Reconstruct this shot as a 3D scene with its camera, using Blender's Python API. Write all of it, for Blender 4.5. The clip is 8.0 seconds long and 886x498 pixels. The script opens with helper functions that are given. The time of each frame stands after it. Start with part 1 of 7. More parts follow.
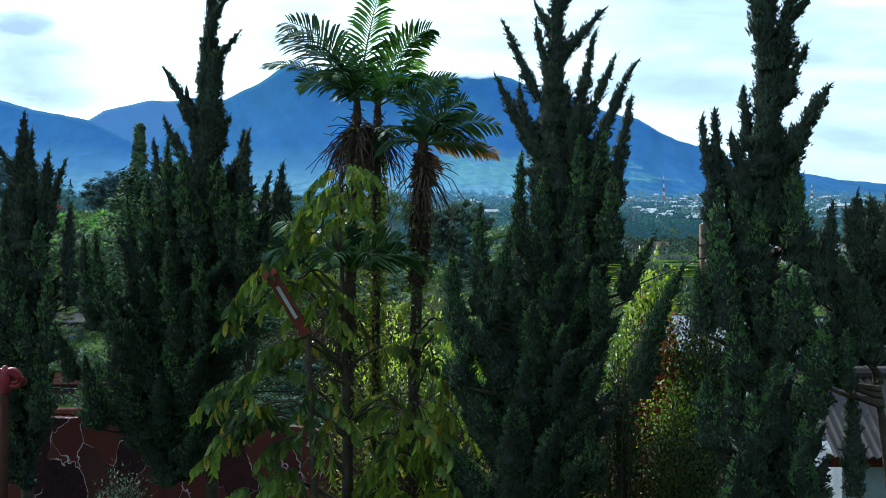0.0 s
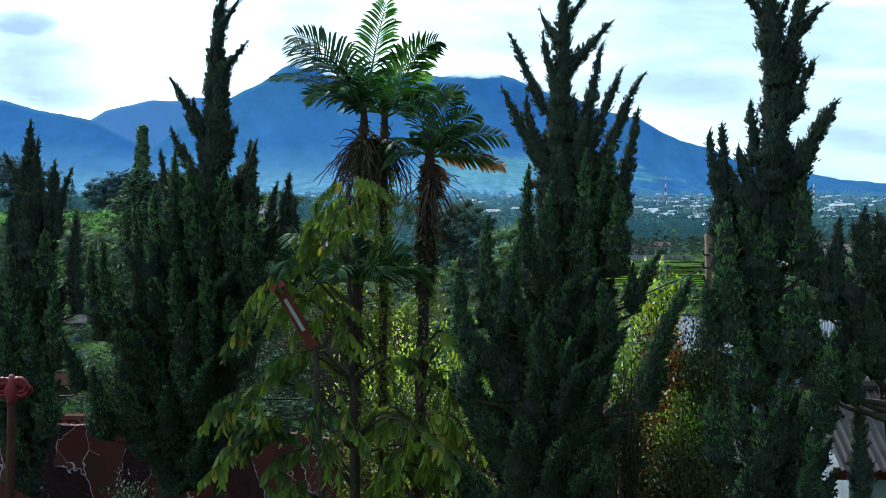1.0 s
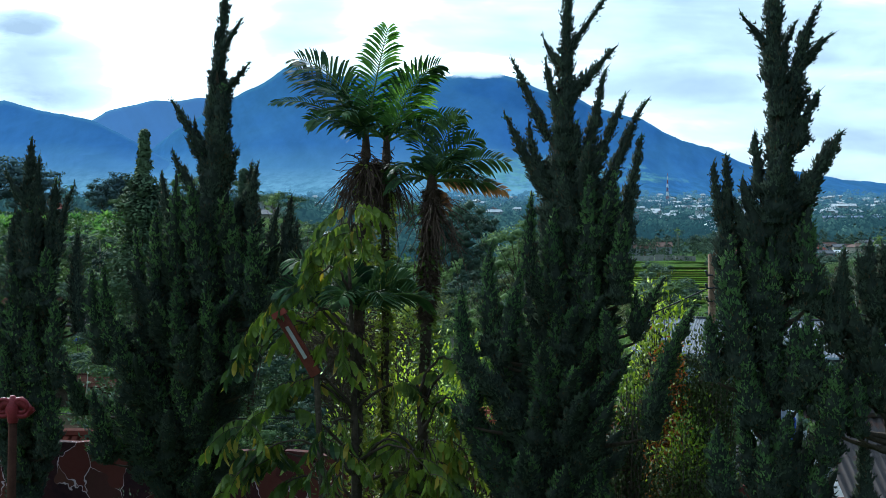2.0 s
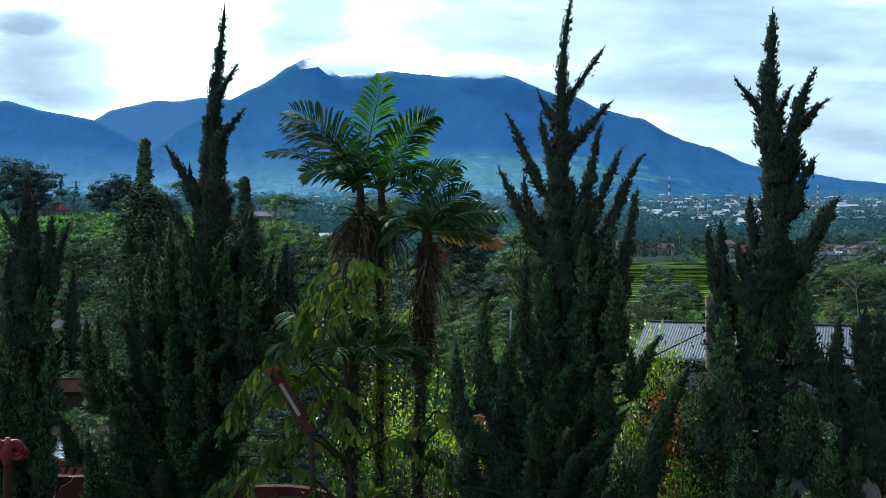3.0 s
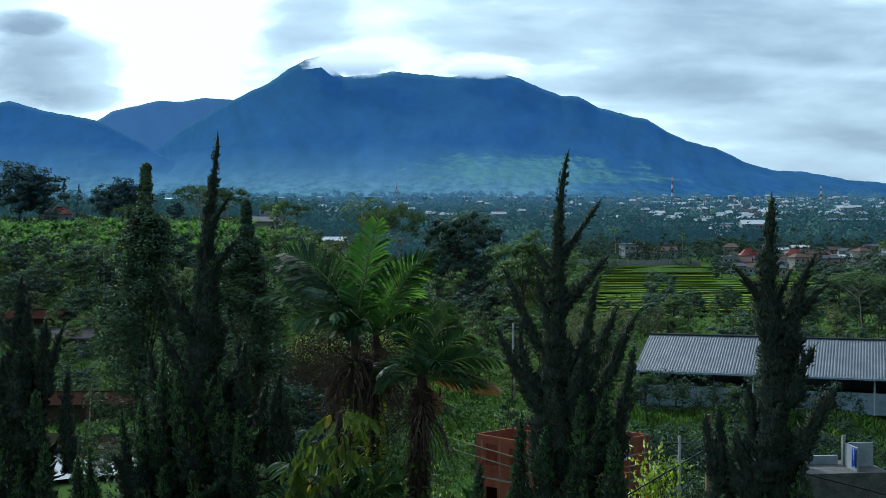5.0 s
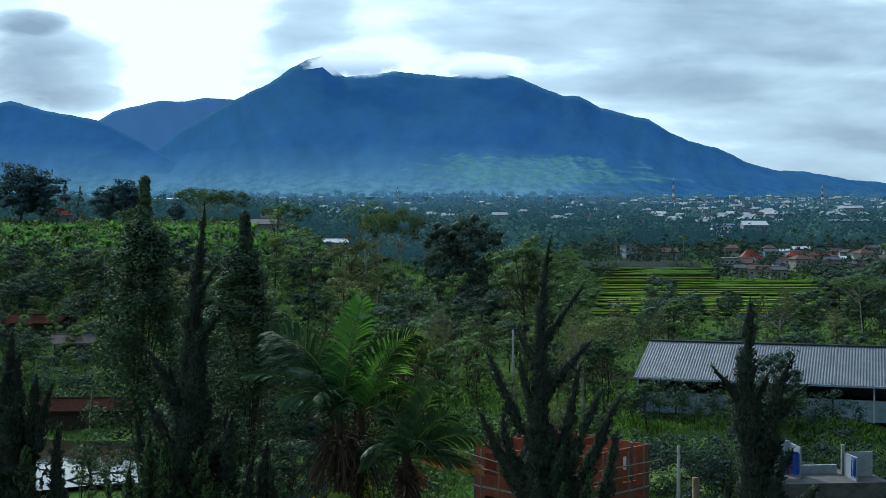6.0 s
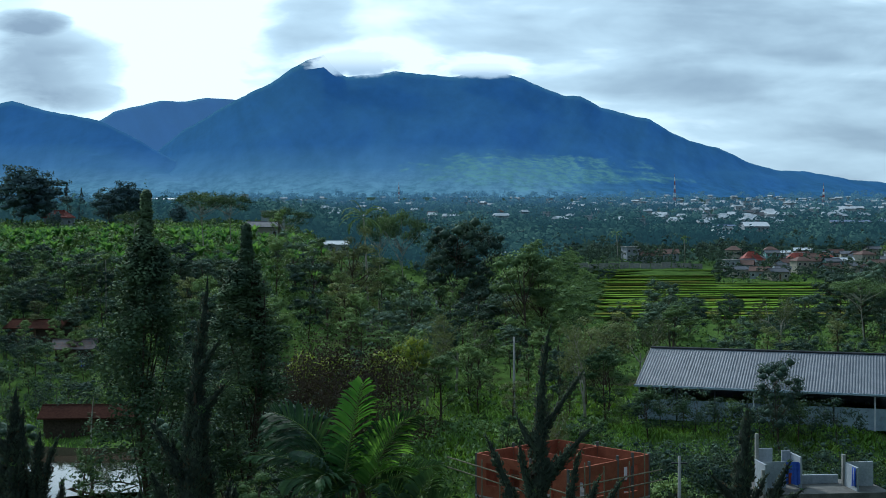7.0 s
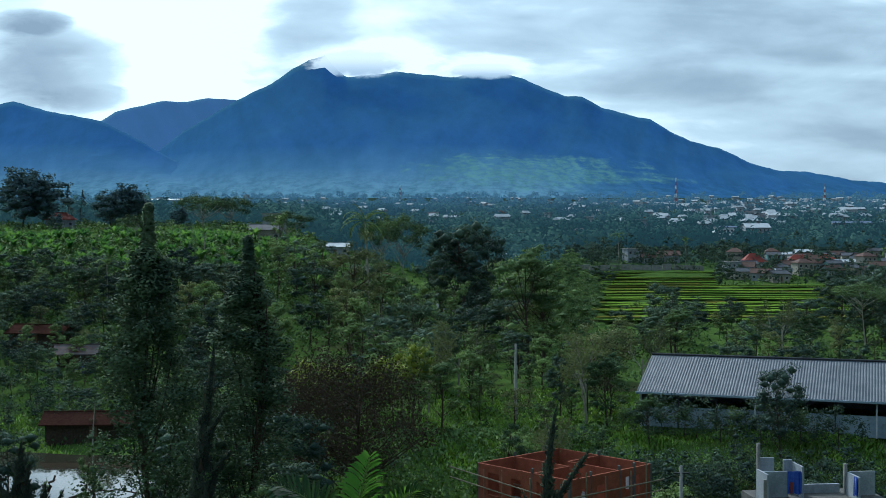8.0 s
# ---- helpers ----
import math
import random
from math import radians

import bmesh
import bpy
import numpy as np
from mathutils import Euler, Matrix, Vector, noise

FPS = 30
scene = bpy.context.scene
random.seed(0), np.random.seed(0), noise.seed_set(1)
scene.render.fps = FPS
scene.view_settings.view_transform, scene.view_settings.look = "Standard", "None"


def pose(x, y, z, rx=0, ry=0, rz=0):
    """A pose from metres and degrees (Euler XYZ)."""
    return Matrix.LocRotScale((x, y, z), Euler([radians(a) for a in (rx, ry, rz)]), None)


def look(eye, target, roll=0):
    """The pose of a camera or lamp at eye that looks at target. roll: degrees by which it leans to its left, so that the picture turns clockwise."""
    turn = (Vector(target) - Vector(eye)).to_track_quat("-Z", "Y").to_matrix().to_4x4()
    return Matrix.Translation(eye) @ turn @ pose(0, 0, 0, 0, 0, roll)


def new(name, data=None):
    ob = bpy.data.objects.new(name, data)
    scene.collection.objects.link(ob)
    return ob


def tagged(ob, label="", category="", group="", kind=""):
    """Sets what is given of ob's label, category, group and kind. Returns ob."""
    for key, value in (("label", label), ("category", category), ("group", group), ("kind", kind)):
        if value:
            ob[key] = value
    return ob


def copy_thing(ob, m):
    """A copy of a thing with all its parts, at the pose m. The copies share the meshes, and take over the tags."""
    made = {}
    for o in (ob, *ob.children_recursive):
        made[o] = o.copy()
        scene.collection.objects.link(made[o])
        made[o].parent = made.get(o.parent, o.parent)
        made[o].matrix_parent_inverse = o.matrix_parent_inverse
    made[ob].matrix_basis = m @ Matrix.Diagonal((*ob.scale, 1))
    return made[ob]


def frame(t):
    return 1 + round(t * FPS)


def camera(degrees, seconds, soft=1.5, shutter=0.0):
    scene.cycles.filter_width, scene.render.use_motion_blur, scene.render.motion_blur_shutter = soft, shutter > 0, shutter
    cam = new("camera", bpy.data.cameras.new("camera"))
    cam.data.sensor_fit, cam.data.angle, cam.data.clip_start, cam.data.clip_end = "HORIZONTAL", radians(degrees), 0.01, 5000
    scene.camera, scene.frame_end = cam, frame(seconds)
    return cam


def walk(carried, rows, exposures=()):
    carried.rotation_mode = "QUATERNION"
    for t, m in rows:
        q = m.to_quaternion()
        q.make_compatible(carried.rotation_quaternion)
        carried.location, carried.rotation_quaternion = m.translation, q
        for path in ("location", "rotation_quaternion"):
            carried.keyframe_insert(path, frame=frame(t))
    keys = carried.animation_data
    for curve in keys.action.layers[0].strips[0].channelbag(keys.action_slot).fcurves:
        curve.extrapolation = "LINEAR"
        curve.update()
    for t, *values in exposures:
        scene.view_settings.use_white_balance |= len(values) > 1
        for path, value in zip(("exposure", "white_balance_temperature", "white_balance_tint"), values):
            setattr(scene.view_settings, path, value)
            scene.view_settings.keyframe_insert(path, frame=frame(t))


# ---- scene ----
cam = camera(40.0, 8.0, soft=0.7)
# seconds, x, y, z, yaw, pitch, roll of the rising camera
ROWS = [
    (0.0, 0.000, 0.000, 3.200, 0.000, -0.000, 0.0),
    (0.5, -0.021, -0.016, 3.252, 0.040, -0.003, 0.0),
    (1.0, -0.050, -0.028, 3.319, 0.082, -0.010, 0.0),
    (1.5, -0.068, -0.007, 3.409, 0.125, -0.009, 0.0),
    (3.0, 0.012, 0.082, 4.084, 0.251, -0.009, 0.0),
    (3.5, 0.031, 0.109, 4.417, 0.281, -0.015, 0.0),
    (4.0, 0.025, 0.186, 4.773, 0.313, -0.017, 0.0),
    (4.5, 0.037, 0.257, 5.132, 0.351, -0.013, 0.0),
    (6.0, 0.251, 0.238, 6.277, 0.451, -0.034, 0.0),
    (6.5, 0.309, 0.186, 6.669, 0.480, -0.035, 0.0),
    (7.0, 0.257, 0.133, 7.095, 0.505, -0.045, 0.0),
    (7.5, 0.224, 0.098, 7.471, 0.530, -0.045, 0.0),
    (8.0, 0.204, 0.120, 7.828, 0.553, -0.040, 0.0),
]
TILT = -0.559
walk(cam, [(t, pose(x, y, z, 90 + TILT + p, r, yaw)) for t, x, y, z, yaw, p, r in ROWS],
     exposures=[(0.0, 0.70, 5400, 7), (1.5, 0.62, 5400, 7), (3.0, 0.34, 5400, 7), (4.5, 0.02, 5400, 7), (6.0, -0.12, 5400, 7), (8.0, -0.15, 5400, 7)])

# ---------- sky and sun: morning, the sun veiled by cloud ahead and to the side ----------
SUN_UP, SUN_SIDE = radians(33), radians(-26)   # height, and turn from straight ahead (minus: left)


def node(tree, kind, **values):
    n = tree.nodes.new(kind)
    for key, value in values.items():
        if key == "op":
            n.operation = value
        elif key == "blend":
            n.blend_type = value
        elif key == "data":
            n.data_type = value
    return n


class Net:
    """Short hand for node trees."""

    def __init__(self, tree):
        self.t = tree

    def put(self, socket, v):
        if isinstance(v, bpy.types.NodeSocket):
            self.t.links.new(v, socket)
        elif isinstance(v, (tuple, list)) and len(v) == 3 and socket.type == "RGBA":
            socket.default_value = (*v, 1)
        else:
            socket.default_value = v

    def math(self, op, a, b=0.0, c=0.0, clamp=False):
        n = node(self.t, "ShaderNodeMath", op=op)
        n.use_clamp = clamp
        for k, v in enumerate((a, b, c)):
            self.put(n.inputs[k], v)
        return n.outputs[0]

    def mix(self, f, a, b, blend="MIX"):
        n = node(self.t, "ShaderNodeMix", data="RGBA", blend=blend)
        self.put(n.inputs[0], f)
        self.put(n.inputs[6], a)
        self.put(n.inputs[7], b)
        return n.outputs[2]

    def smooth(self, v, lo, hi, to_lo=0.0, to_hi=1.0):
        n = node(self.t, "ShaderNodeMapRange")
        n.interpolation_type = "SMOOTHSTEP"
        for k, x in enumerate((v, lo, hi, to_lo, to_hi)):
            self.put(n.inputs[k], x)
        return n.outputs[0]

    def noise(self, vec, scale, detail=4.0, rough=0.55, out=0, distort=0.0):
        n = node(self.t, "ShaderNodeTexNoise")
        if vec is not None:
            self.put(n.inputs["Vector"], vec)
        self.put(n.inputs["Scale"], scale)
        self.put(n.inputs["Detail"], detail)
        self.put(n.inputs["Roughness"], rough)
        self.put(n.inputs["Distortion"], distort)
        return n.outputs[out]

    def vec(self, x, y, z):
        n = node(self.t, "ShaderNodeCombineXYZ")
        for k, v in enumerate((x, y, z)):
            self.put(n.inputs[k], v)
        return n.outputs[0]

    def xyz(self, v):
        n = node(self.t, "ShaderNodeSeparateXYZ")
        self.put(n.inputs[0], v)
        return n.outputs

    def ramp(self, f, stops):
        n = node(self.t, "ShaderNodeValToRGB")
        els = n.color_ramp.elements
        while len(els) < len(stops):
            els.new(0.5)
        for e, (p, c) in zip(els, stops):
            e.position, e.color = p, (*c, 1)
        self.put(n.inputs[0], f)
        return n.outputs[0]

    def coords(self, which="Generated"):
        return node(self.t, "ShaderNodeTexCoord").outputs[which]

    def place(self):
        return node(self.t, "ShaderNodeNewGeometry").outputs["Position"]

    def island(self):
        return node(self.t, "ShaderNodeNewGeometry").outputs["Random Per Island"]

    def object_random(self):
        return node(self.t, "ShaderNodeObjectInfo").outputs["Random"]


def make_world():
    w = bpy.data.worlds.new("overcast_morning")
    scene.world = w
    w.use_nodes = True
    t = w.node_tree
    t.nodes.clear()
    n = Net(t)
    sky = t.nodes.new("ShaderNodeTexSky")
    sky.sky_type = "NISHITA"
    sky.sun_disc = False
    sky.sun_elevation = SUN_UP
    sky.sun_rotation = SUN_SIDE
    sky.altitude, sky.air_density, sky.dust_density = 900, 1.2, 2.0
    d = n.xyz(n.coords("Generated"))
    ahead = n.math("MAXIMUM", d[1], 0.05)
    u = n.math("DIVIDE", d[0], ahead)          # right of straight ahead
    v = n.math("DIVIDE", d[2], ahead)          # height over the horizon
    uv = n.vec(n.math("MULTIPLY", u, 1.0), n.math("MULTIPLY", v, 2.6), 0.0)
    bulk = n.noise(uv, 7.0, 5.0, 0.55, distort=0.3)
    streak = n.noise(n.vec(u, n.math("MULTIPLY", v, 5.0), 2.0), 7.0, 3.0, 0.45, distort=0.3)
    wisp = n.noise(uv, 26.0, 4.0, 0.6, distort=0.4)
    # thin bright veil in the opening beside the peak, thicker deck towards the right and overhead
    deck = n.smooth(u, -0.20, 0.30, 0.30, 0.52)
    deck = n.math("ADD", deck, n.smooth(v, 0.10, 0.30, 0.0, 0.12))

    def puff(cu, cv, ru, rv, amount):
        a = n.math("DIVIDE", n.math("SUBTRACT", u, cu), ru)
        b = n.math("DIVIDE", n.math("SUBTRACT", v, cv), rv)
        r = n.math("ADD", n.math("MULTIPLY", a, a), n.math("MULTIPLY", b, b))
        r = n.math("ADD", r, n.math("MULTIPLY", n.math("SUBTRACT", bulk, 0.5), 3.0))
        r = n.math("ADD", r, n.math("MULTIPLY", n.math("SUBTRACT", wisp, 0.5), 1.6))
        return n.smooth(r, -0.2, 1.9, amount, 0.0)

    grey = n.math("ADD", n.math("MULTIPLY", bulk, 0.55), n.math("MULTIPLY", streak, 0.55))
    grey = n.math("ADD", grey, n.math("SUBTRACT", deck, 0.56))
    grey = n.smooth(grey, 0.20, 0.86)
    grey = n.math("SUBTRACT", grey, puff(-0.235, 0.165, 0.085, 0.085, 0.55))
    for cu, cv, ru, rv, amount in ((-0.325, 0.138, 0.060, 0.036, 0.80), (-0.350, 0.176, 0.030, 0.009, 0.75),
                                   (-0.12, 0.165, 0.04, 0.04, 0.30), (-0.30, 0.112, 0.04, 0.01, 0.3)):
        grey = n.math("ADD", grey, puff(cu, cv, ru, rv, amount))
    for cu, cv, ru, rv in ((-0.075, 0.142, 0.055, 0.018), (0.025, 0.140, 0.035, 0.010)):
        grey = n.math("SUBTRACT", grey, puff(cu, cv, ru, rv, 0.5))
    grey = n.math("MAXIMUM", n.math("MINIMUM", grey, 1.0), 0.0)
    cloud = n.ramp(grey, [(0.0, (1.25, 1.40, 1.38)), (0.25, (0.76, 0.93, 0.97)), (0.6, (0.52, 0.65, 0.71)), (1.0, (0.33, 0.43, 0.51))])
    # the deck is brightest round the veiled sun and falls off overhead and behind
    sun = n.vec(math.sin(SUN_SIDE) * math.cos(SUN_UP), math.cos(SUN_SIDE) * math.cos(SUN_UP), math.sin(SUN_UP))
    dot = node(t, "ShaderNodeVectorMath", op="DOT_PRODUCT")
    t.links.new(n.coords("Generated"), dot.inputs[0])
    t.links.new(sun, dot.inputs[1])
    near_sun = n.smooth(dot.outputs["Value"], -0.3, 0.95, 0.45, 1.0)
    # an overcast sky grows brighter towards the zenith
    near_sun = n.math("MULTIPLY", near_sun, n.smooth(d[2], 0.22, 0.75, 1.0, 1.7))
    cloud = n.mix(1.0, cloud, n.vec(near_sun, near_sun, near_sun), "MULTIPLY")
    b1, b2 = t.nodes.new("ShaderNodeBackground"), t.nodes.new("ShaderNodeBackground")
    t.links.new(sky.outputs[0], b1.inputs[0])
    b1.inputs[1].default_value = 0.05
    t.links.new(cloud, b2.inputs[0])
    b2.inputs[1].default_value = 1.0
    both = t.nodes.new("ShaderNodeMixShader")
    both.inputs[0].default_value = 0.9
    t.links.new(b1.outputs[0], both.inputs[1])
    t.links.new(b2.outputs[0], both.inputs[2])
    out = t.nodes.new("ShaderNodeOutputWorld")
    t.links.new(both.outputs[0], out.inputs[0])


make_world()
lamp = bpy.data.lights.new("sun", "SUN")
lamp.energy, lamp.angle, lamp.color = 4.4, radians(5), (1.0, 0.93, 0.80)
sun_lamp = new("sun", lamp)
sun_lamp.matrix_world = look((math.sin(SUN_SIDE) * 60, math.cos(SUN_SIDE) * 60, math.tan(SUN_UP) * 60), (0, 0, 0))


# ---------- materials ----------
def material(name):
    m = bpy.data.materials.new(name)
    m.use_nodes = True
    m.node_tree.nodes.clear()
    return m, Net(m.node_tree)


def finish(m, n, shader):
    out = n.t.nodes.new("ShaderNodeOutputMaterial")
    n.t.links.new(shader, out.inputs[0])
    return m


def principled(n, colour, rough=0.7, metal=0.0, bump=None, height=0.02, spec=0.4):
    p = n.t.nodes.new("ShaderNodeBsdfPrincipled")
    n.put(p.inputs["Base Color"], colour)
    n.put(p.inputs["Roughness"], rough)
    n.put(p.inputs["Metallic"], metal)
    n.put(p.inputs["Specular IOR Level"], spec)
    if bump is not None:
        b = n.t.nodes.new("ShaderNodeBump")
        b.inputs["Distance"].default_value = height
        n.t.links.new(bump, b.inputs["Height"])
        n.t.links.new(b.outputs[0], p.inputs["Normal"])
    return p.outputs[0]


def leaf_material(name, dark, light, pass_light=0.3, rough=0.6, patch=0.5, spec=0.25, sick=None, grain=0.5, spread=0.8):
    """Foliage: tone by leaf and by patch, some light passing through."""
    m, n = material(name)
    r = n.island()
    big = n.noise(n.place(), patch, 2.0)
    f = n.math("ADD", n.math("MULTIPLY", r, grain), n.math("MULTIPLY", n.smooth(big, 0.3, 0.7), 1.0 - grain))
    f = n.math("ADD", f, n.math("MULTIPLY", n.math("SUBTRACT", n.object_random(), 0.5), spread), clamp=True)
    col = n.mix(f, dark, light)
    if sick:
        col = n.mix(n.smooth(r, 0.90, 0.97), col, sick)
    a = principled(n, col, rough, spec=spec)
    tr = n.t.nodes.new("ShaderNodeBsdfTranslucent")
    n.put(tr.inputs[0], n.mix(1.0, col, (1.0, 1.0, 0.55), "MULTIPLY"))
    s = n.t.nodes.new("ShaderNodeMixShader")
    s.inputs[0].default_value = pass_light
    n.t.links.new(a, s.inputs[1])
    n.t.links.new(tr.outputs[0], s.inputs[2])
    return finish(m, n, s.outputs[0])


def rough_material(name, dark, light, scale=3.0, rough=0.85, height=0.01, metal=0.0, stain=None, spec=0.15):
    """Masonry, bark, soil, paint: two scales of tone and a fine relief."""
    m, n = material(name)
    p = n.coords("Object")
    a, b = n.noise(p, scale, 5.0, 0.6), n.noise(p, scale * 9, 3.0, 0.6)
    f = n.math("ADD", n.math("MULTIPLY", a, 0.65), n.math("MULTIPLY", b, 0.35))
    col = n.mix(n.smooth(f, 0.3, 0.7), dark, light)
    col = n.mix(n.math("MULTIPLY", n.object_random(), 0.25), col, dark)
    if stain:
        col = n.mix(n.smooth(n.noise(p, scale * 0.6, 6.0, 0.7), 0.55, 0.75), col, stain)
    return finish(m, n, principled(n, col, rough, metal, b, height, spec))


def terrain_material():
    m, n = material("grassy_ground")
    p = n.place()
    big, mid, fine = n.noise(p, 0.035, 4.0), n.noise(p, 0.35, 5.0, 0.6), n.noise(p, 4.0, 4.0, 0.65)
    grass = n.mix(n.smooth(mid, 0.3, 0.7), (0.030, 0.050, 0.016), (0.070, 0.115, 0.030))
    grass = n.mix(n.smooth(fine, 0.35, 0.75), grass, (0.048, 0.088, 0.018))
    soil = n.mix(fine, (0.035, 0.028, 0.018), (0.075, 0.06, 0.038))
    col = n.mix(n.smooth(big, 0.56, 0.70), grass, soil)
    # Woodland floor beyond 500 m, with blue distance haze put into its colour.
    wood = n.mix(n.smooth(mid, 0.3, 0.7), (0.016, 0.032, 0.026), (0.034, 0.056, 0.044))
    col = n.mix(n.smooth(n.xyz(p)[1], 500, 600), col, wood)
    return finish(m, n, principled(n, col, 0.95, 0.0, fine, 0.08, 0.0))


def mountain_material(name="distant_mountain", far=0.0):
    """Far backdrop: forest whose air haze and foot mist are painted as a blue glow."""
    m, n = material(name)
    p = n.place()
    q = n.xyz(p)
    front = n.vec(q[0], 0.0, q[2])
    a = n.noise(front, 0.007, 6.0, 0.62)
    b = n.noise(front, 0.035, 5.0, 0.65)
    # Shading of spurs and gullies painted in as stretched tonal noise.
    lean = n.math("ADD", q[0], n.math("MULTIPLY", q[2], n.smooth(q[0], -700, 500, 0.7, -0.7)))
    gully_tone = n.noise(n.vec(lean, 0.0, n.math("MULTIPLY", q[2], 0.22)), 0.016, 5.0, 0.6)
    s = n.math("ADD", n.math("ADD", n.math("MULTIPLY", a, 0.35), n.math("MULTIPLY", b, 0.25)), n.math("MULTIPLY", gully_tone, 0.4))
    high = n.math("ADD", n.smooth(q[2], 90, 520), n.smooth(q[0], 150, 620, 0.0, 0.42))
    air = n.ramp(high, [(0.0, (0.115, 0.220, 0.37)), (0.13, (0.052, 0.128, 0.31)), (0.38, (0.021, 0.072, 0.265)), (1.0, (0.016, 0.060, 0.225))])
    # cleared fields on the lower slope
    flat = n.vec(q[0], 0.0, n.math("MULTIPLY", q[2], 2.4))
    fa, fb = n.noise(flat, 0.012, 4.0, 0.6), n.noise(flat, 0.05, 3.0, 0.6)
    fx = n.math("DIVIDE", n.math("SUBTRACT", q[0], 230.0), 330.0)
    fz = n.math("DIVIDE", n.math("SUBTRACT", q[2], 175.0), 60.0)
    fr = n.math("ADD", n.math("MULTIPLY", fx, fx), n.math("MULTIPLY", fz, fz))
    fr = n.math("ADD", fr, n.math("MULTIPLY", n.math("SUBTRACT", fa, 0.5), 5.0))
    field = n.math("MULTIPLY", n.smooth(fr, 0.2, 1.2, 1.0, 0.0), n.smooth(fb, 0.35, 0.62, 0.25, 1.0))
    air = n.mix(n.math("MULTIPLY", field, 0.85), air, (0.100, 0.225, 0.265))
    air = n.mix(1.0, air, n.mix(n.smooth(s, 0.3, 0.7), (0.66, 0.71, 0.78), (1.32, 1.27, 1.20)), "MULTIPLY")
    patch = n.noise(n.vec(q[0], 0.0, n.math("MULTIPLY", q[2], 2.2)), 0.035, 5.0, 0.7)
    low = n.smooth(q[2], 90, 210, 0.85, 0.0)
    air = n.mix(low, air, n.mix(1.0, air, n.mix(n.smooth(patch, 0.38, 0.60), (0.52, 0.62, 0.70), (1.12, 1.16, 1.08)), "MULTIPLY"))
    # More haze mixed into the colour of the ridge farther back.
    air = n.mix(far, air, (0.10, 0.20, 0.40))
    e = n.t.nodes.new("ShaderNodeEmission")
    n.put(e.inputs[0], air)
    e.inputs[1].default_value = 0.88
    d = principled(n, (0.02, 0.05, 0.03), 1.0, spec=0.0)
    add = n.t.nodes.new("ShaderNodeAddShader")
    n.t.links.new(e.outputs[0], add.inputs[0])
    n.t.links.new(d, add.inputs[1])
    return finish(m, n, add.outputs[0])


def water_material():
    m, n = material("pond_water")
    return finish(m, n, principled(n, (0.03, 0.03, 0.02), 0.03, 0.0, n.noise(n.place(), 0.8, 2.0), 0.003, 1.0))


def metal_roof(name, dark, light, rough=0.45, rust=None, spec=0.3):
    m, n = material(name)
    p = n.coords("Object")
    a = n.noise(p, 0.5, 5.0, 0.6)
    b = n.noise(p, 6.0, 3.0)
    col = n.mix(n.smooth(a, 0.3, 0.7), dark, light)
    if rust:
        col = n.mix(n.smooth(n.noise(p, 1.7, 6.0, 0.7), 0.52, 0.68), col, rust)
    return finish(m, n, principled(n, col, rough, 0.1, b, 0.004, spec))


def mural_material():
    """Painted garden wall: red-brown rock shapes edged with pale wavy lines."""
    m, n = material("painted_rock_wall")
    p = n.coords("Object")
    q = n.xyz(p)
    w = n.noise(p, 2.0, 3.0, 0.6, out=1)
    mixv = node(n.t, "ShaderNodeVectorMath", op="MULTIPLY_ADD")
    n.t.links.new(w, mixv.inputs[0])
    mixv.inputs[1].default_value = (0.5, 0.5, 0.9)
    n.t.links.new(n.vec(n.math("MULTIPLY", q[0], 1.6), q[1], n.math("MULTIPLY", q[2], 0.8)), mixv.inputs[2])
    v1 = n.t.nodes.new("ShaderNodeTexVoronoi")
    v1.feature = "DISTANCE_TO_EDGE"
    v1.inputs["Scale"].default_value = 1.25
    n.t.links.new(mixv.outputs[0], v1.inputs["Vector"])
    v2 = n.t.nodes.new("ShaderNodeTexVoronoi")
    v2.inputs["Scale"].default_value = 1.25
    n.t.links.new(mixv.outputs[0], v2.inputs["Vector"])
    tone = n.xyz(v2.outputs["Color"])[0]
    col = n.ramp(tone, [(0.0, (0.060, 0.015, 0.014)), (0.35, (0.078, 0.025, 0.017)), (0.52, (0.040, 0.012, 0.012)), (0.62, (0.004, 0.004, 0.009)), (0.84, (0.004, 0.004, 0.009)), (1.0, (0.092, 0.038, 0.026))])
    grain = n.noise(p, 12.0, 4.0)
    col = n.mix(n.math("MULTIPLY", grain, 0.5), col, (0.08, 0.03, 0.025))
    line = n.smooth(v1.outputs["Distance"], 0.005, 0.013, 1.0, 0.0)
    line = n.math("MULTIPLY", line, n.smooth(n.noise(p, 1.3, 2.0), 0.44, 0.52))
    col = n.mix(line, col, (0.36, 0.28, 0.31))
    return finish(m, n, principled(n, col, 0.85, 0.0, grain, 0.01, 0.05))


BARK = rough_material("bark", (0.024, 0.018, 0.013), (0.080, 0.062, 0.046), 4.0, 0.95, 0.02)
PALE_BARK = rough_material("pale_bark", (0.16, 0.15, 0.12), (0.36, 0.34, 0.29), 3.0, 0.9, 0.01)
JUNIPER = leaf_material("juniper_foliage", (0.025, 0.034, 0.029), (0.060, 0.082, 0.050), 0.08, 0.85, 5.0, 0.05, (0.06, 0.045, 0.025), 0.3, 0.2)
# Plume cores take a near-black green: inner shade put into their colour.
JUNIPER_SHADED = leaf_material("juniper_shaded_core", (0.018, 0.023, 0.020), (0.036, 0.044, 0.032), 0.0, 0.95, 14.0, 0.0, None, 0.3, 0.2)
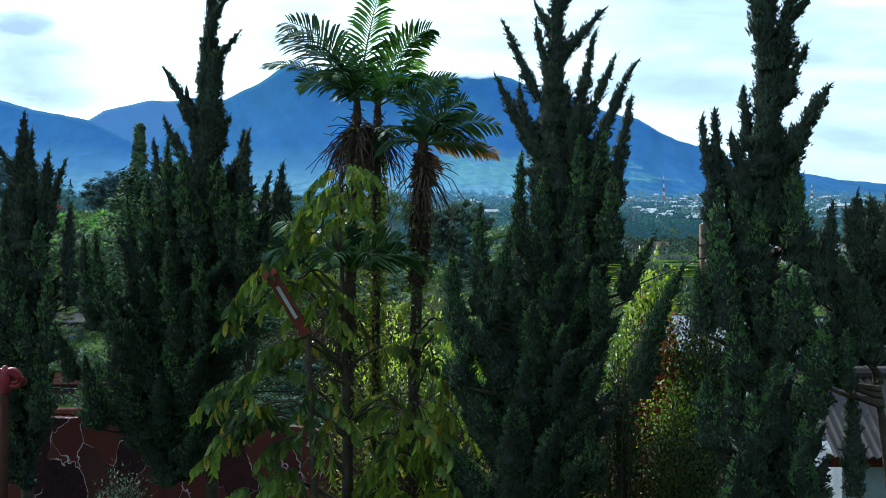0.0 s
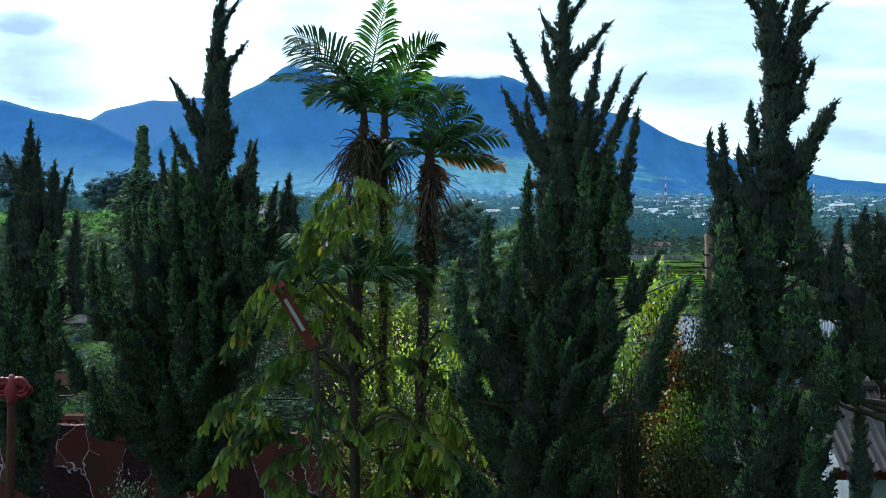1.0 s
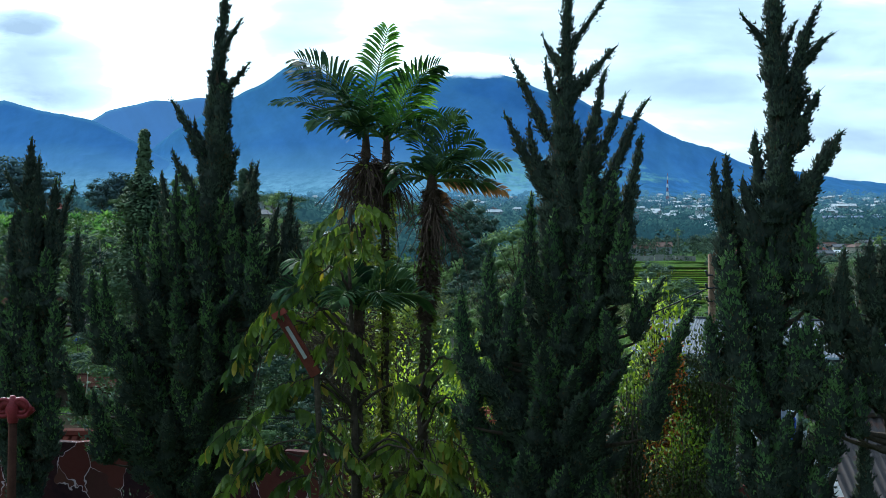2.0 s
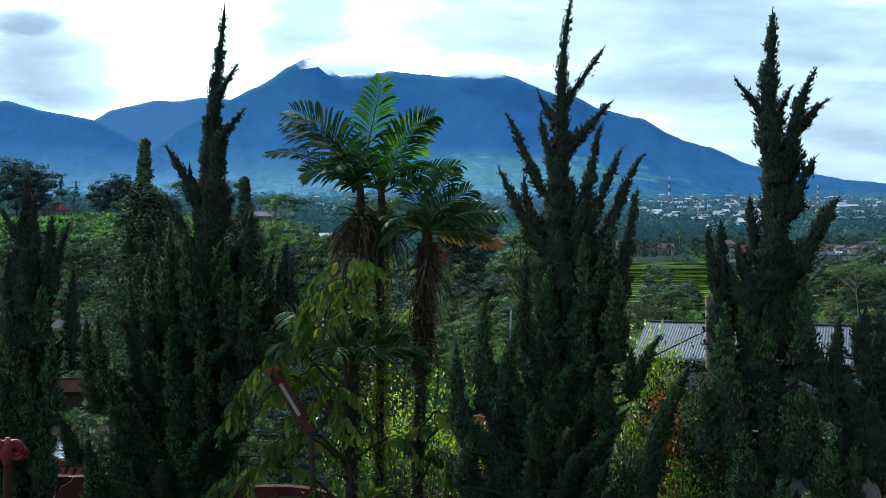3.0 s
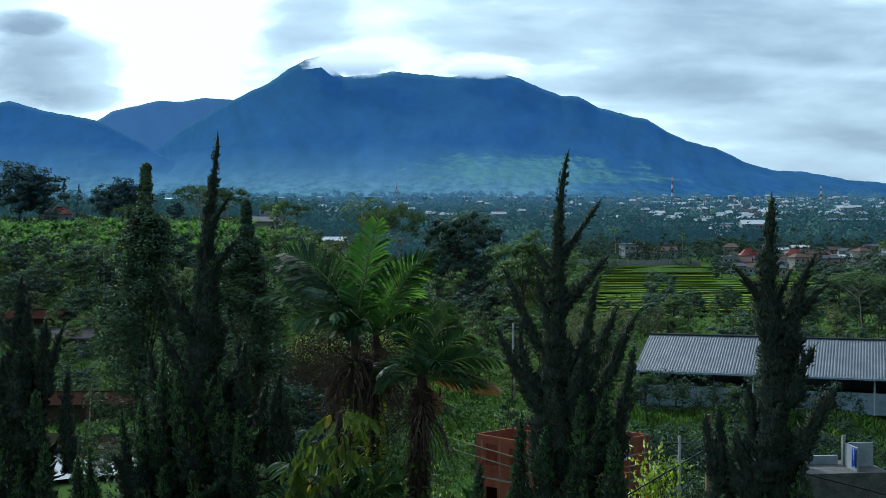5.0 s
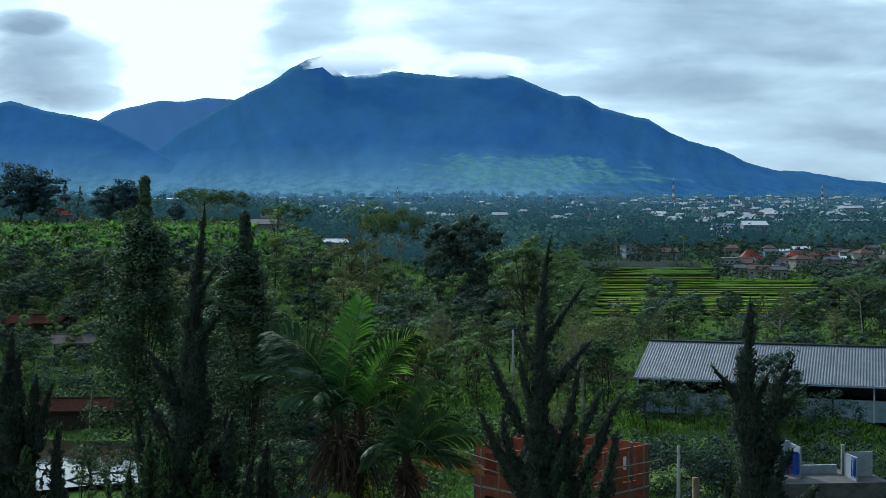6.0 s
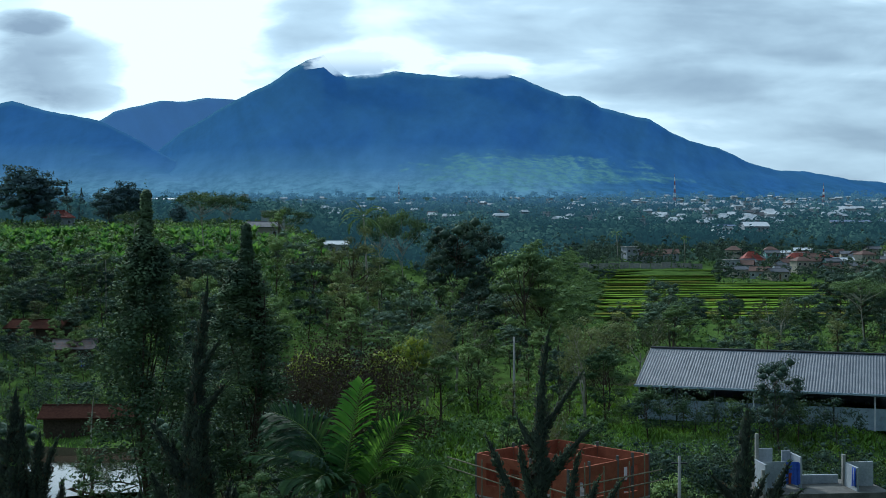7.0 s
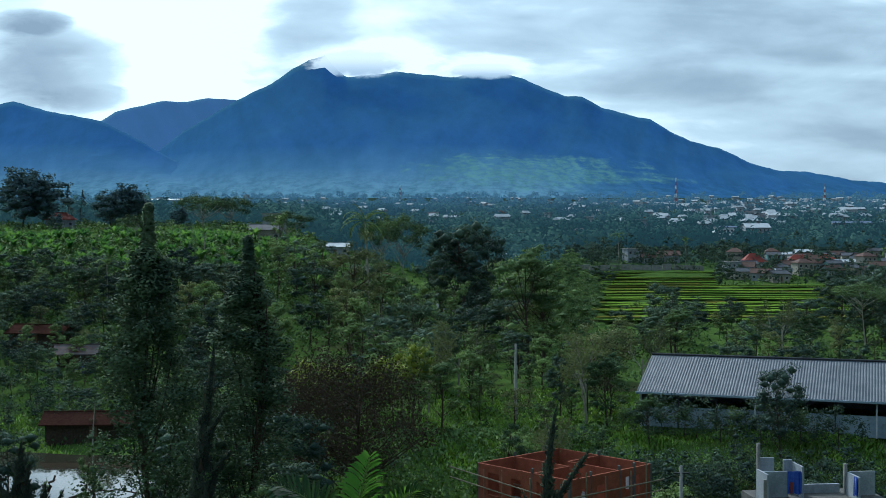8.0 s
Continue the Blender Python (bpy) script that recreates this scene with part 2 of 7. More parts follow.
# Fresh tip sprigs, brightened: the light they catch is put into their colour.
JUNIPER_LIT_TIP = leaf_material("juniper_lit_tips", (0.042, 0.084, 0.034), (0.120, 0.198, 0.062), 0.15, 0.85, 3.0, 0.05, None, 0.25, 0.2)
FROND_DARK = leaf_material("palm_leaflets", (0.015, 0.037, 0.019), (0.064, 0.120, 0.043), 0.25, 0.6, 2.5, 0.12)
# Brighter copy of the palm leaflets: sun through the blades put into the colour.
FROND_BRIGHT = leaf_material("backlit_palm_leaflets", (0.042, 0.120, 0.022), (0.130, 0.255, 0.050), 0.45, 0.5, 1.5, 0.2)
FROND_DRY = leaf_material("dry_palm_leaflets", (0.12, 0.06, 0.03), (0.30, 0.17, 0.09), 0.25, 0.8, 1.5, 0.2)
LEAF_GREEN = leaf_material("drooping_leaves", (0.020, 0.046, 0.018), (0.22, 0.30, 0.034), 0.45, 0.5, 1.6, 0.25, (0.30, 0.23, 0.03), 0.3, 0.3)
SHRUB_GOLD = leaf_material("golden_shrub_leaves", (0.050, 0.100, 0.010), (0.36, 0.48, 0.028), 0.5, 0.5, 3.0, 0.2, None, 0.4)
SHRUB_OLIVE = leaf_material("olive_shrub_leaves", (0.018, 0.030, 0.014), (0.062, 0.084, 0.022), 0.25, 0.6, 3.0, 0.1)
SHRUB_RED = leaf_material("red_croton_leaves", (0.16, 0.035, 0.01), (0.40, 0.12, 0.02), 0.35, 0.5, 1.5, 0.3)
IVY = leaf_material("climbing_leaves", (0.05, 0.085, 0.012), (0.17, 0.20, 0.03), 0.3, 0.5, 2.0, 0.3)
# Valley leaves carry extra blue: thin air haze put into their colour.
WOODS_A = leaf_material("tree_leaves_green", (0.038, 0.070, 0.038), (0.180, 0.262, 0.098), 0.22, 0.8, 0.12, 0.05, None, 0.28, 0.9)
WOODS_B = leaf_material("tree_leaves_dark", (0.030, 0.052, 0.045), (0.094, 0.140, 0.096), 0.18, 0.8, 0.12, 0.05, None, 0.28, 0.9)
WOODS_C = leaf_material("tree_leaves_olive", (0.046, 0.062, 0.036), (0.170, 0.196, 0.088), 0.22, 0.8, 0.12, 0.05, None, 0.28, 0.9)
WOODS_BROWN = leaf_material("tree_leaves_brown", (0.024, 0.019, 0.018), (0.060, 0.050, 0.037), 0.12, 0.9, 0.2, 0.0, None, 0.3, 0.3)
WOODS_YELLOW = leaf_material("tree_flowers_yellow", (0.10, 0.15, 0.025), (0.28, 0.33, 0.05), 0.35, 0.6, 0.3, 0.1, None, 0.4, 0.3)
BANANA = leaf_material("banana_leaves", (0.050, 0.130, 0.042), (0.145, 0.270, 0.080), 0.45, 0.7, 0.2, 0.05)
GRASS = leaf_material("grass_blades", (0.040, 0.092, 0.016), (0.160, 0.285, 0.042), 0.35, 0.7, 0.16, 0.1, None, 0.35)


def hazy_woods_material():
    """Treetops from 480 m out: blue distance haze painted in as a glow."""
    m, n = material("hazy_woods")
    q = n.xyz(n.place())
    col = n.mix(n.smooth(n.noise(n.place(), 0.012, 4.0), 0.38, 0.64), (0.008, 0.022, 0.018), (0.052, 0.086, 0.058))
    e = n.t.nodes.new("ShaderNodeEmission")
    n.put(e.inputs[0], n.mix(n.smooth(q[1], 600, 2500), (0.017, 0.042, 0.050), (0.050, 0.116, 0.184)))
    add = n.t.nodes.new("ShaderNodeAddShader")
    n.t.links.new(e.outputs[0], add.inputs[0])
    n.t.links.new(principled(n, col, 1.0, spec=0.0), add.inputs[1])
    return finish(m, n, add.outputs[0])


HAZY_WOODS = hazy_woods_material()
# Leaves paled towards blue: distance haze put into the base colour.
HAZE_BLUE_WOODS = leaf_material("haze_blue_leaves", (0.060, 0.100, 0.115), (0.105, 0.155, 0.165), 0.15, 0.9, 0.12, 0.0, None, 0.2, 0.6)
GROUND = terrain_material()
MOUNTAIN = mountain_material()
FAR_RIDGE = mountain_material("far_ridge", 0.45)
WATER = water_material()
MURAL = mural_material()
BRICK = rough_material("red_brickwork", (0.160, 0.048, 0.028), (0.265, 0.088, 0.050), 1.2, 0.9, 0.01, stain=(0.17, 0.075, 0.05), spec=0.05)
CONCRETE = rough_material("bare_concrete", (0.15, 0.15, 0.145), (0.30, 0.30, 0.285), 1.0, 0.9, 0.01, stain=(0.14, 0.14, 0.13))
OLD_CONCRETE = rough_material("stained_concrete", (0.05, 0.05, 0.048), (0.12, 0.12, 0.112), 1.0, 0.9, 0.01)
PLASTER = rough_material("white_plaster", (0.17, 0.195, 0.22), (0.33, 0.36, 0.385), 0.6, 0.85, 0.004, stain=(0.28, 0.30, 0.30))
# Lighter plaster for far houses: sun and missing haze put into the colour.
FAR_LIT_PLASTER = rough_material("far_lit_plaster", (0.22, 0.25, 0.28), (0.44, 0.47, 0.50), 0.3, 0.85, 0.004)
CREAM = rough_material("cream_plaster", (0.22, 0.21, 0.17), (0.34, 0.33, 0.27), 0.6, 0.85, 0.004, stain=(0.34, 0.32, 0.26))
TEAL = rough_material("teal_plaster", (0.09, 0.20, 0.21), (0.14, 0.28, 0.28), 0.6, 0.85, 0.004)
TIN = metal_roof("grey_metal_sheet", (0.044, 0.055, 0.072), (0.077, 0.090, 0.110), 0.6)
OLD_TIN = metal_roof("weathered_fibre_sheet", (0.055, 0.047, 0.047), (0.120, 0.105, 0.105), 0.95, (0.12, 0.055, 0.035), 0.05)
TILE_RED = rough_material("red_clay_tiles", (0.13, 0.028, 0.022), (0.25, 0.058, 0.042), 0.8, 0.8, 0.02, stain=(0.16, 0.05, 0.04))
TILE_BROWN = rough_material("brown_clay_tiles", (0.07, 0.042, 0.036), (0.14, 0.082, 0.066), 0.8, 0.85, 0.02, stain=(0.07, 0.05, 0.045))
GREY_ROOF = rough_material("grey_sheet_roof", (0.042, 0.047, 0.056), (0.110, 0.116, 0.134), 0.8, 0.8, 0.01)
WOOD = rough_material("weathered_timber", (0.07, 0.045, 0.028), (0.18, 0.115, 0.07), 5.0, 0.85, 0.006)
BAMBOO = rough_material("weathered_bamboo", (0.10, 0.085, 0.055), (0.22, 0.19, 0.13), 2.0, 0.8, 0.004)
RED_WOOD = rough_material("red_brown_paint", (0.055, 0.016, 0.012), (0.11, 0.032, 0.022), 5.0, 0.8, 0.004, spec=0.03)
RUSTY = rough_material("rusty_roof_sheet", (0.028, 0.014, 0.011), (0.062, 0.030, 0.022), 3.0, 0.95, 0.004, spec=0.0)
DARK_METAL = rough_material("dark_metal", (0.02, 0.022, 0.026), (0.05, 0.05, 0.055), 5.0, 0.5, 0.002, 0.6)
WHITE_METAL = rough_material("white_painted_metal", (0.36, 0.38, 0.40), (0.54, 0.56, 0.58), 3.0, 0.5, 0.002)
# Mast red, paled and dulled: distance haze put into the paint colour.
HAZY_RED_METAL = rough_material("hazy_red_metal", (0.26, 0.10, 0.11), (0.36, 0.15, 0.15), 3.0, 0.5, 0.002)
ROSE = rough_material("red_painted_ornament", (0.10, 0.010, 0.014), (0.19, 0.024, 0.030), 6.0, 0.5, 0.004)
BLUE_CLOTH = rough_material("blue_cloth", (0.03, 0.06, 0.28), (0.06, 0.12, 0.46), 4.0, 0.9, 0.004)
PALE_BLUE = rough_material("pale_blue_paint", (0.17, 0.23, 0.28), (0.28, 0.35, 0.41), 0.8, 0.7, 0.004, stain=(0.14, 0.17, 0.18))
BLUE_ROOF = rough_material("slate_blue_roof", (0.05, 0.075, 0.13), (0.09, 0.13, 0.21), 0.8, 0.6, 0.01)
GLASS_DARK = rough_material("dark_window_glass", (0.015, 0.02, 0.025), (0.035, 0.045, 0.055), 1.0, 0.12, 0.0005, spec=0.6)
MAST_WHITE = rough_material("white_mast_paint", (0.66, 0.68, 0.70), (0.82, 0.84, 0.85), 1.0, 0.6, 0.002)
PADDY_A = rough_material("young_rice", (0.046, 0.092, 0.013), (0.100, 0.170, 0.024), 0.10, 0.9, 0.05, spec=0.0)
PADDY_C = rough_material("bright_young_rice", (0.072, 0.135, 0.016), (0.150, 0.225, 0.030), 0.10, 0.9, 0.05, spec=0.0)
PADDY_B = rough_material("ripening_rice", (0.075, 0.085, 0.014), (0.130, 0.120, 0.026), 0.10, 0.9, 0.05, spec=0.0)
BUND = rough_material("field_bank", (0.042, 0.075, 0.014), (0.095, 0.125, 0.024), 0.25, 0.95, 0.05, spec=0.0)
CABLE = rough_material("black_cable", (0.01, 0.01, 0.01), (0.03, 0.03, 0.03), 9.0, 0.6, 0.001)


# ---------- mesh helpers ----------
def mesh_np(name, verts, faces, normals=None):
    """A mesh from arrays; faces: one array (n, k) or a list of such arrays."""
    faces = faces if isinstance(faces, list) else [faces]
    faces = [f for f in faces if len(f)]
    me = bpy.data.meshes.new(name)
    v = np.ascontiguousarray(verts, dtype=np.float32).reshape(-1, 3)
    me.vertices.add(len(v))
    me.vertices.foreach_set("co", v.ravel())
    sizes = np.concatenate([np.full(len(f), f.shape[1]) for f in faces])
    loops = np.concatenate([np.asarray(f).ravel() for f in faces]).astype(np.int32)
    me.loops.add(len(loops))
    me.loops.foreach_set("vertex_index", loops)
    me.polygons.add(len(sizes))
    starts = np.concatenate([[0], np.cumsum(sizes)[:-1]]).astype(np.int32)
    me.polygons.foreach_set("loop_start", starts)
    me.polygons.foreach_set("use_smooth", np.full(len(sizes), normals is not None))
    me.update(calc_edges=True)
    if normals is not None:
        me.normals_split_custom_set_from_vertices(normals)
    return me


class Soup:
    """Collects pieces of one mesh."""

    def __init__(self):
        self.v, self.f, self.n, self.way = [], {}, 0, {}

    def add(self, v, f, normals=None):
        v, f = np.asarray(v, float).reshape(-1, 3), np.asarray(f, int)
        self.f.setdefault(f.shape[1], []).append(f + self.n)
        if normals is not None:
            self.way[self.n] = np.asarray(normals, float).reshape(-1, 3)
        self.v.append(v)
        self.n += len(v)
        return self

    def mesh(self, name):
        normals = None
        if self.way:
            normals = np.zeros((self.n, 3))
            for start, way in self.way.items():
                normals[start:start + len(way)] = way
        return mesh_np(name, np.concatenate(self.v), [np.concatenate(f) for f in self.f.values()], normals)

    def box(self, x0, y0, z0, x1, y1, z1, m=None):
        v = np.array([(x, y, z) for z in (z0, z1) for x, y in ((x0, y0), (x1, y0), (x1, y1), (x0, y1))], float)
        if m is not None:
            v = v @ np.array(m.to_3x3()).T + np.array(m.translation)
        return self.add(v, [(3, 2, 1, 0), (4, 5, 6, 7), (0, 1, 5, 4), (1, 2, 6, 5), (2, 3, 7, 6), (3, 0, 4, 7)])

    def tube(self, path, radii, sides=7):
        p = np.asarray(path, float)
        r = np.broadcast_to(np.asarray(radii, float), (len(p),))
        d = np.gradient(p, axis=0)
        d /= np.linalg.norm(d, axis=1)[:, None] + 1e-9
        ref = np.where(np.abs(d[:, 2:3]) > 0.9, [[1.0, 0, 0]], [[0, 0, 1.0]])
        a = np.cross(d, ref)
        a /= np.linalg.norm(a, axis=1)[:, None] + 1e-9
        b = np.cross(d, a)
        k = np.linspace(0, 2 * np.pi, sides, endpoint=False)
        v = p[:, None] + r[:, None, None] * (np.cos(k)[None, :, None] * a[:, None] + np.sin(k)[None, :, None] * b[:, None])
        i, j = np.meshgrid(np.arange(len(p) - 1), np.arange(sides), indexing="ij")
        j2 = (j + 1) % sides
        f = np.stack([i * sides + j, i * sides + j2, (i + 1) * sides + j2, (i + 1) * sides + j], -1).reshape(-1, 4)
        self.add(v, f)
        end = np.arange(sides)
        self.f.setdefault(sides, []).append((self.n - sides + end)[None])
        return self

    def blob(self, c, size, rng):
        """A solid lump unseen under a clump's leaves, added to block light."""
        v = np.array([(1, 0, 0), (0, 1, 0), (-1, 0, 0), (0, -1, 0), (0, 0, 1), (0, 0, -1)]) * rng.uniform(0.7, 1.2, (6, 1)) * size + c
        return self.add(v, [(0, 1, 4), (1, 2, 4), (2, 3, 4), (3, 0, 4), (1, 0, 5), (2, 1, 5), (3, 2, 5), (0, 3, 5)], unit(v - c))

    def spikes(self, p, d, length, width, out):
        """Short pointed three-sided sprigs at p along d; out: the side of the branch on which each one sits."""
        n = len(p)
        a = unit(np.cross(d, out) + 1e-6)
        b = np.cross(a, d)
        length, width = (np.broadcast_to(np.asarray(x, float), (n,))[:, None] for x in (length, width))
        ring = [a * math.cos(k) + b * math.sin(k) for k in (0.5, 2.6, 4.7)]
        v = np.stack([p + r * width * 0.5 for r in ring] + [p + d * length], 1)
        way = np.stack([unit(out * 0.75 + r * 0.45 + d * 0.2) for r in ring] + [unit(out * 0.8 + d * 0.5)], 1)
        k = np.arange(n)[:, None] * 4
        return self.add(v, np.concatenate([np.concatenate([k + (i + 1) % 3, k + i, k + 3], 1) for i in range(3)]), way)

    def leaves(self, p, d, u, length, width, fold=0.25, droop=0.0, out=None):
        """Folded diamond leaves at p along d, spread along u; out: the side of the clump on which each one grows."""
        p, d, u = (np.asarray(a, float) for a in (p, d, u))
        d = d / (np.linalg.norm(d, axis=1)[:, None] + 1e-9)
        w = np.cross(d, u)
        w /= np.linalg.norm(w, axis=1)[:, None] + 1e-9
        s = np.cross(w, d)
        length, width = (np.broadcast_to(np.asarray(a, float), (len(p),))[:, None] for a in (length, width))
        mid = p + d * length * 0.45
        v = np.stack([p, mid + s * width * 0.5 + w * width * fold, p + d * length - [0, 0, 1] * length * droop, mid - s * width * 0.5 + w * width * fold], 1)
        k = np.arange(len(p))[:, None] * 4
        f = np.concatenate([k, k + 1, k + 2, k + 3], 1)
        if out is None:
            return self.add(v, f)
        face = np.cross(v[:, 1] - v[:, 0], v[:, 3] - v[:, 0])
        turned = (face * out).sum(1) < 0
        f[turned] = f[turned][:, ::-1]
        return self.add(v, f, np.repeat(out, 4, 0))


def part(name, mesh, mat, parent=None, label=""):
    if isinstance(mesh, Soup):
        mesh = mesh.mesh(name)
    if not mesh.materials:
        mesh.materials.append(mat)
    ob = new(name, mesh)
    ob.parent = parent
    return tagged(ob, label) if label else ob


def thing(name, x, y, z, label, category, turn=0.0, group="", kind="", scale=1.0):
    ob = new(name)
    ob.empty_display_size = 0.3
    ob.matrix_basis = pose(x, y, z, 0, 0, turn) @ Matrix.Diagonal((scale, scale, scale, 1))
    return tagged(ob, label, category, group, kind)


def smooth_shade(ob):
    me = ob.data
    me.polygons.foreach_set("use_smooth", np.ones(len(me.polygons), bool))
    return ob


def unit(v):
    return v / (np.linalg.norm(v, axis=-1, keepdims=True) + 1e-9)


def rand_dirs(rng, n):
    return unit(rng.normal(size=(n, 3)))


# ---------- the lie of the land ----------
FAR_Y = np.array([-60, 14, 20, 26, 42, 70, 97, 108, 120, 150, 280, 350, 456, 500, 536, 600, 700, 1000, 1500, 2100, 2600, 3300, 4600])
RIGHT_Z = np.array([-1.2, -1.2, -1.4, -4, -9, -14.5, -17, -16, -12.6, -11.8, -12.6, -12.2, -10.6, -7.5, -5.2, -2, 4, 17, 38, 62, 92, 130, 160])
LEFT_Y = np.array([-60, 14, 20, 26, 42, 70, 97, 130, 138, 160, 200, 240, 300, 456, 700, 1000, 1500, 2100, 2600, 3300, 4600])
LEFT_Z = np.array([-1.2, -1.2, -1.4, -4, -9, -13.5, -15.6, -15.6, -14.6, -12.0, -6.5, -0.5, 5.5, 11, 17, 24, 41, 62, 92, 130, 160])


def lie(x, y):
    x, y = np.asarray(x, float), np.asarray(y, float)
    s = np.clip((-0.02 - x / np.maximum(y, 30)) / 0.14, 0, 1)
    s = s * s * (3 - 2 * s)
    z = np.interp(y, FAR_Y, RIGHT_Z) * (1 - s) + np.interp(y, LEFT_Y, LEFT_Z) * s
    wob = 0.5 * np.sin(x * 0.11 + 1.3) * np.cos(y * 0.07) + 0.25 * np.sin(x * 0.31 + y * 0.23)
    return z + wob * np.clip((y - 24) / 30, 0, 1) * np.clip((4000 - y) / 1000, 0, 1)


def build_ground():
    rows = np.concatenate([np.linspace(-60, 14, 12), np.linspace(16, 150, 90), np.geomspace(152, 2520, 110)])
    cols = np.concatenate([np.linspace(-1.0, -0.42, 12), np.linspace(-0.41, 0.41, 120), np.linspace(0.42, 1.0, 12)])
    y, c = np.meshgrid(rows, cols, indexing="ij")
    x = c * np.maximum(y * 1.0, 60)
    v = np.stack([x, y, lie(x, y)], -1)
    nr, nc = x.shape
    i, j = np.meshgrid(np.arange(nr - 1), np.arange(nc - 1), indexing="ij")
    f = np.stack([i * nc + j, i * nc + j + 1, (i + 1) * nc + j + 1, (i + 1) * nc + j], -1).reshape(-1, 4)
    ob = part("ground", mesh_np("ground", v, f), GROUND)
    smooth_shade(ob)
    tagged(ob, "grassy valley ground falling from a garden terrace and rising to hills", "ground", kind="structure")


build_ground()

# crests of the mountain and its neighbours: bearing (sideways over ahead) and height over the first eye, per unit of distance
MAIN_CREST = (np.array([-0.6336, -0.3458, -0.2901, -0.2576, -0.2204, -0.1810, -0.1740, -0.1508, -0.1322, -0.1192, -0.1067, -0.0997, -0.0895, -0.0765, -0.0486, -0.0254, -0.0022, 0.0210, 0.0396, 0.0581, 0.0721, 0.0906, 0.1046, 0.1208, 0.1463, 0.1603, 0.1742, 0.1928, 0.2160, 0.2438, 0.2624, 0.2903, 0.3227, 0.3543, 0.4388, 0.6245]),
    np.array([0.0348, 0.0348, 0.0455, 0.0604, 0.0891, 0.1119, 0.1151, 0.1263, 0.1393, 0.1462, 0.1490, 0.1407, 0.1318, 0.1328, 0.1360, 0.1337, 0.1318, 0.1356, 0.1346, 0.1300, 0.1230, 0.1161, 0.1151, 0.1068, 0.0998, 0.0966, 0.0882, 0.0794, 0.0734, 0.0604, 0.0557, 0.0534, 0.0478, 0.0446, 0.0348, 0.0279]))
BACK_CREST = (np.array([-0.6336, -0.3458, -0.3179, -0.2901, -0.2785, -0.2576, -0.2413, -0.2204, -0.2019, -0.1810, -0.1554, -0.1136, 0.6245]),
    np.array([0.0371, 0.0418, 0.0836, 0.0966, 0.1035, 0.1086, 0.1123, 0.1114, 0.1147, 0.1133, 0.1068, 0.0418, 0.0279]))
NEAR_CREST = (np.array([-0.6336, -0.4665, -0.4015, -0.3736, -0.3643, -0.3458, -0.3226, -0.3040, -0.2924, -0.2668, -0.2343, -0.2065, -0.1786, 0.6245]),
    np.array([0.1253, 0.1114, 0.1040, 0.1100, 0.1128, 0.1068, 0.1021, 0.0989, 0.0961, 0.0845, 0.0659, 0.0501, 0.0395, 0.0279]))


def build_mountain(name, label, crest_line, foot_y, top_y, rug_size, seed, spur_size):
    us = np.linspace(-0.62, 0.62, 460)
    ks = np.linspace(0, 1, 34)
    crest = np.interp(us, *crest_line)
    rng = np.random.default_rng(seed)
    rug = sum(a * np.sin(us * w + ph) for a, w, ph in zip((0.0006, 0.0005, 0.0004, 0.00025), (95, 210, 430, 900), rng.uniform(0, 6, 4)))
    crest = crest + rug * rug_size * 0.45
    k, u = np.meshgrid(ks, us, indexing="ij")
    y = foot_y + (top_y - foot_y) * k
    z0 = lie(u * foot_y, np.full_like(u, foot_y)) - 6
    kernel = np.hanning(61) / np.hanning(61).sum()
    soft = np.convolve(np.pad(crest, 30, mode="edge"), kernel, "valid")
    top = 3.2 + (soft[None] + (crest - soft)[None] * k ** 5) * top_y
    rise = 0.30 * k + 0.70 * k ** 2.0
    spur = np.array([[noise.fractal(Vector((a * 11 + b * 0.8, b * 3.2, seed * 0.7)), 1.0, 2.0, 4) for a in us] for b in ks])
    z = z0 + (top - z0) * rise + spur * spur_size * np.sin(np.pi * np.clip(k, 0, 1)) ** 0.8
    x = u * y
    v = np.stack([x, y, z], -1)
    back = v[-1].copy()
    back[:, 1] += 60
    back[:, 2] -= 220
    v = np.concatenate([v, back[None]])
    nr, nc = v.shape[:2]
    i, j = np.meshgrid(np.arange(nr - 1), np.arange(nc - 1), indexing="ij")
    f = np.stack([i * nc + j, i * nc + j + 1, (i + 1) * nc + j + 1, (i + 1) * nc + j], -1).reshape(-1, 4)
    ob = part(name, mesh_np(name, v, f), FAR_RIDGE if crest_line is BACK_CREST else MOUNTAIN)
    smooth_shade(ob)
    tagged(ob, label, "mountain", kind="structure")


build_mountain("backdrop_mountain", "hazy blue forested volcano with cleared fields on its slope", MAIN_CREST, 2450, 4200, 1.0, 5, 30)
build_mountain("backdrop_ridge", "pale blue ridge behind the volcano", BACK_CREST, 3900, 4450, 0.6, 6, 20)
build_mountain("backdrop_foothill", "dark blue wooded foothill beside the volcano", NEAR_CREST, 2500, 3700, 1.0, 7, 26)


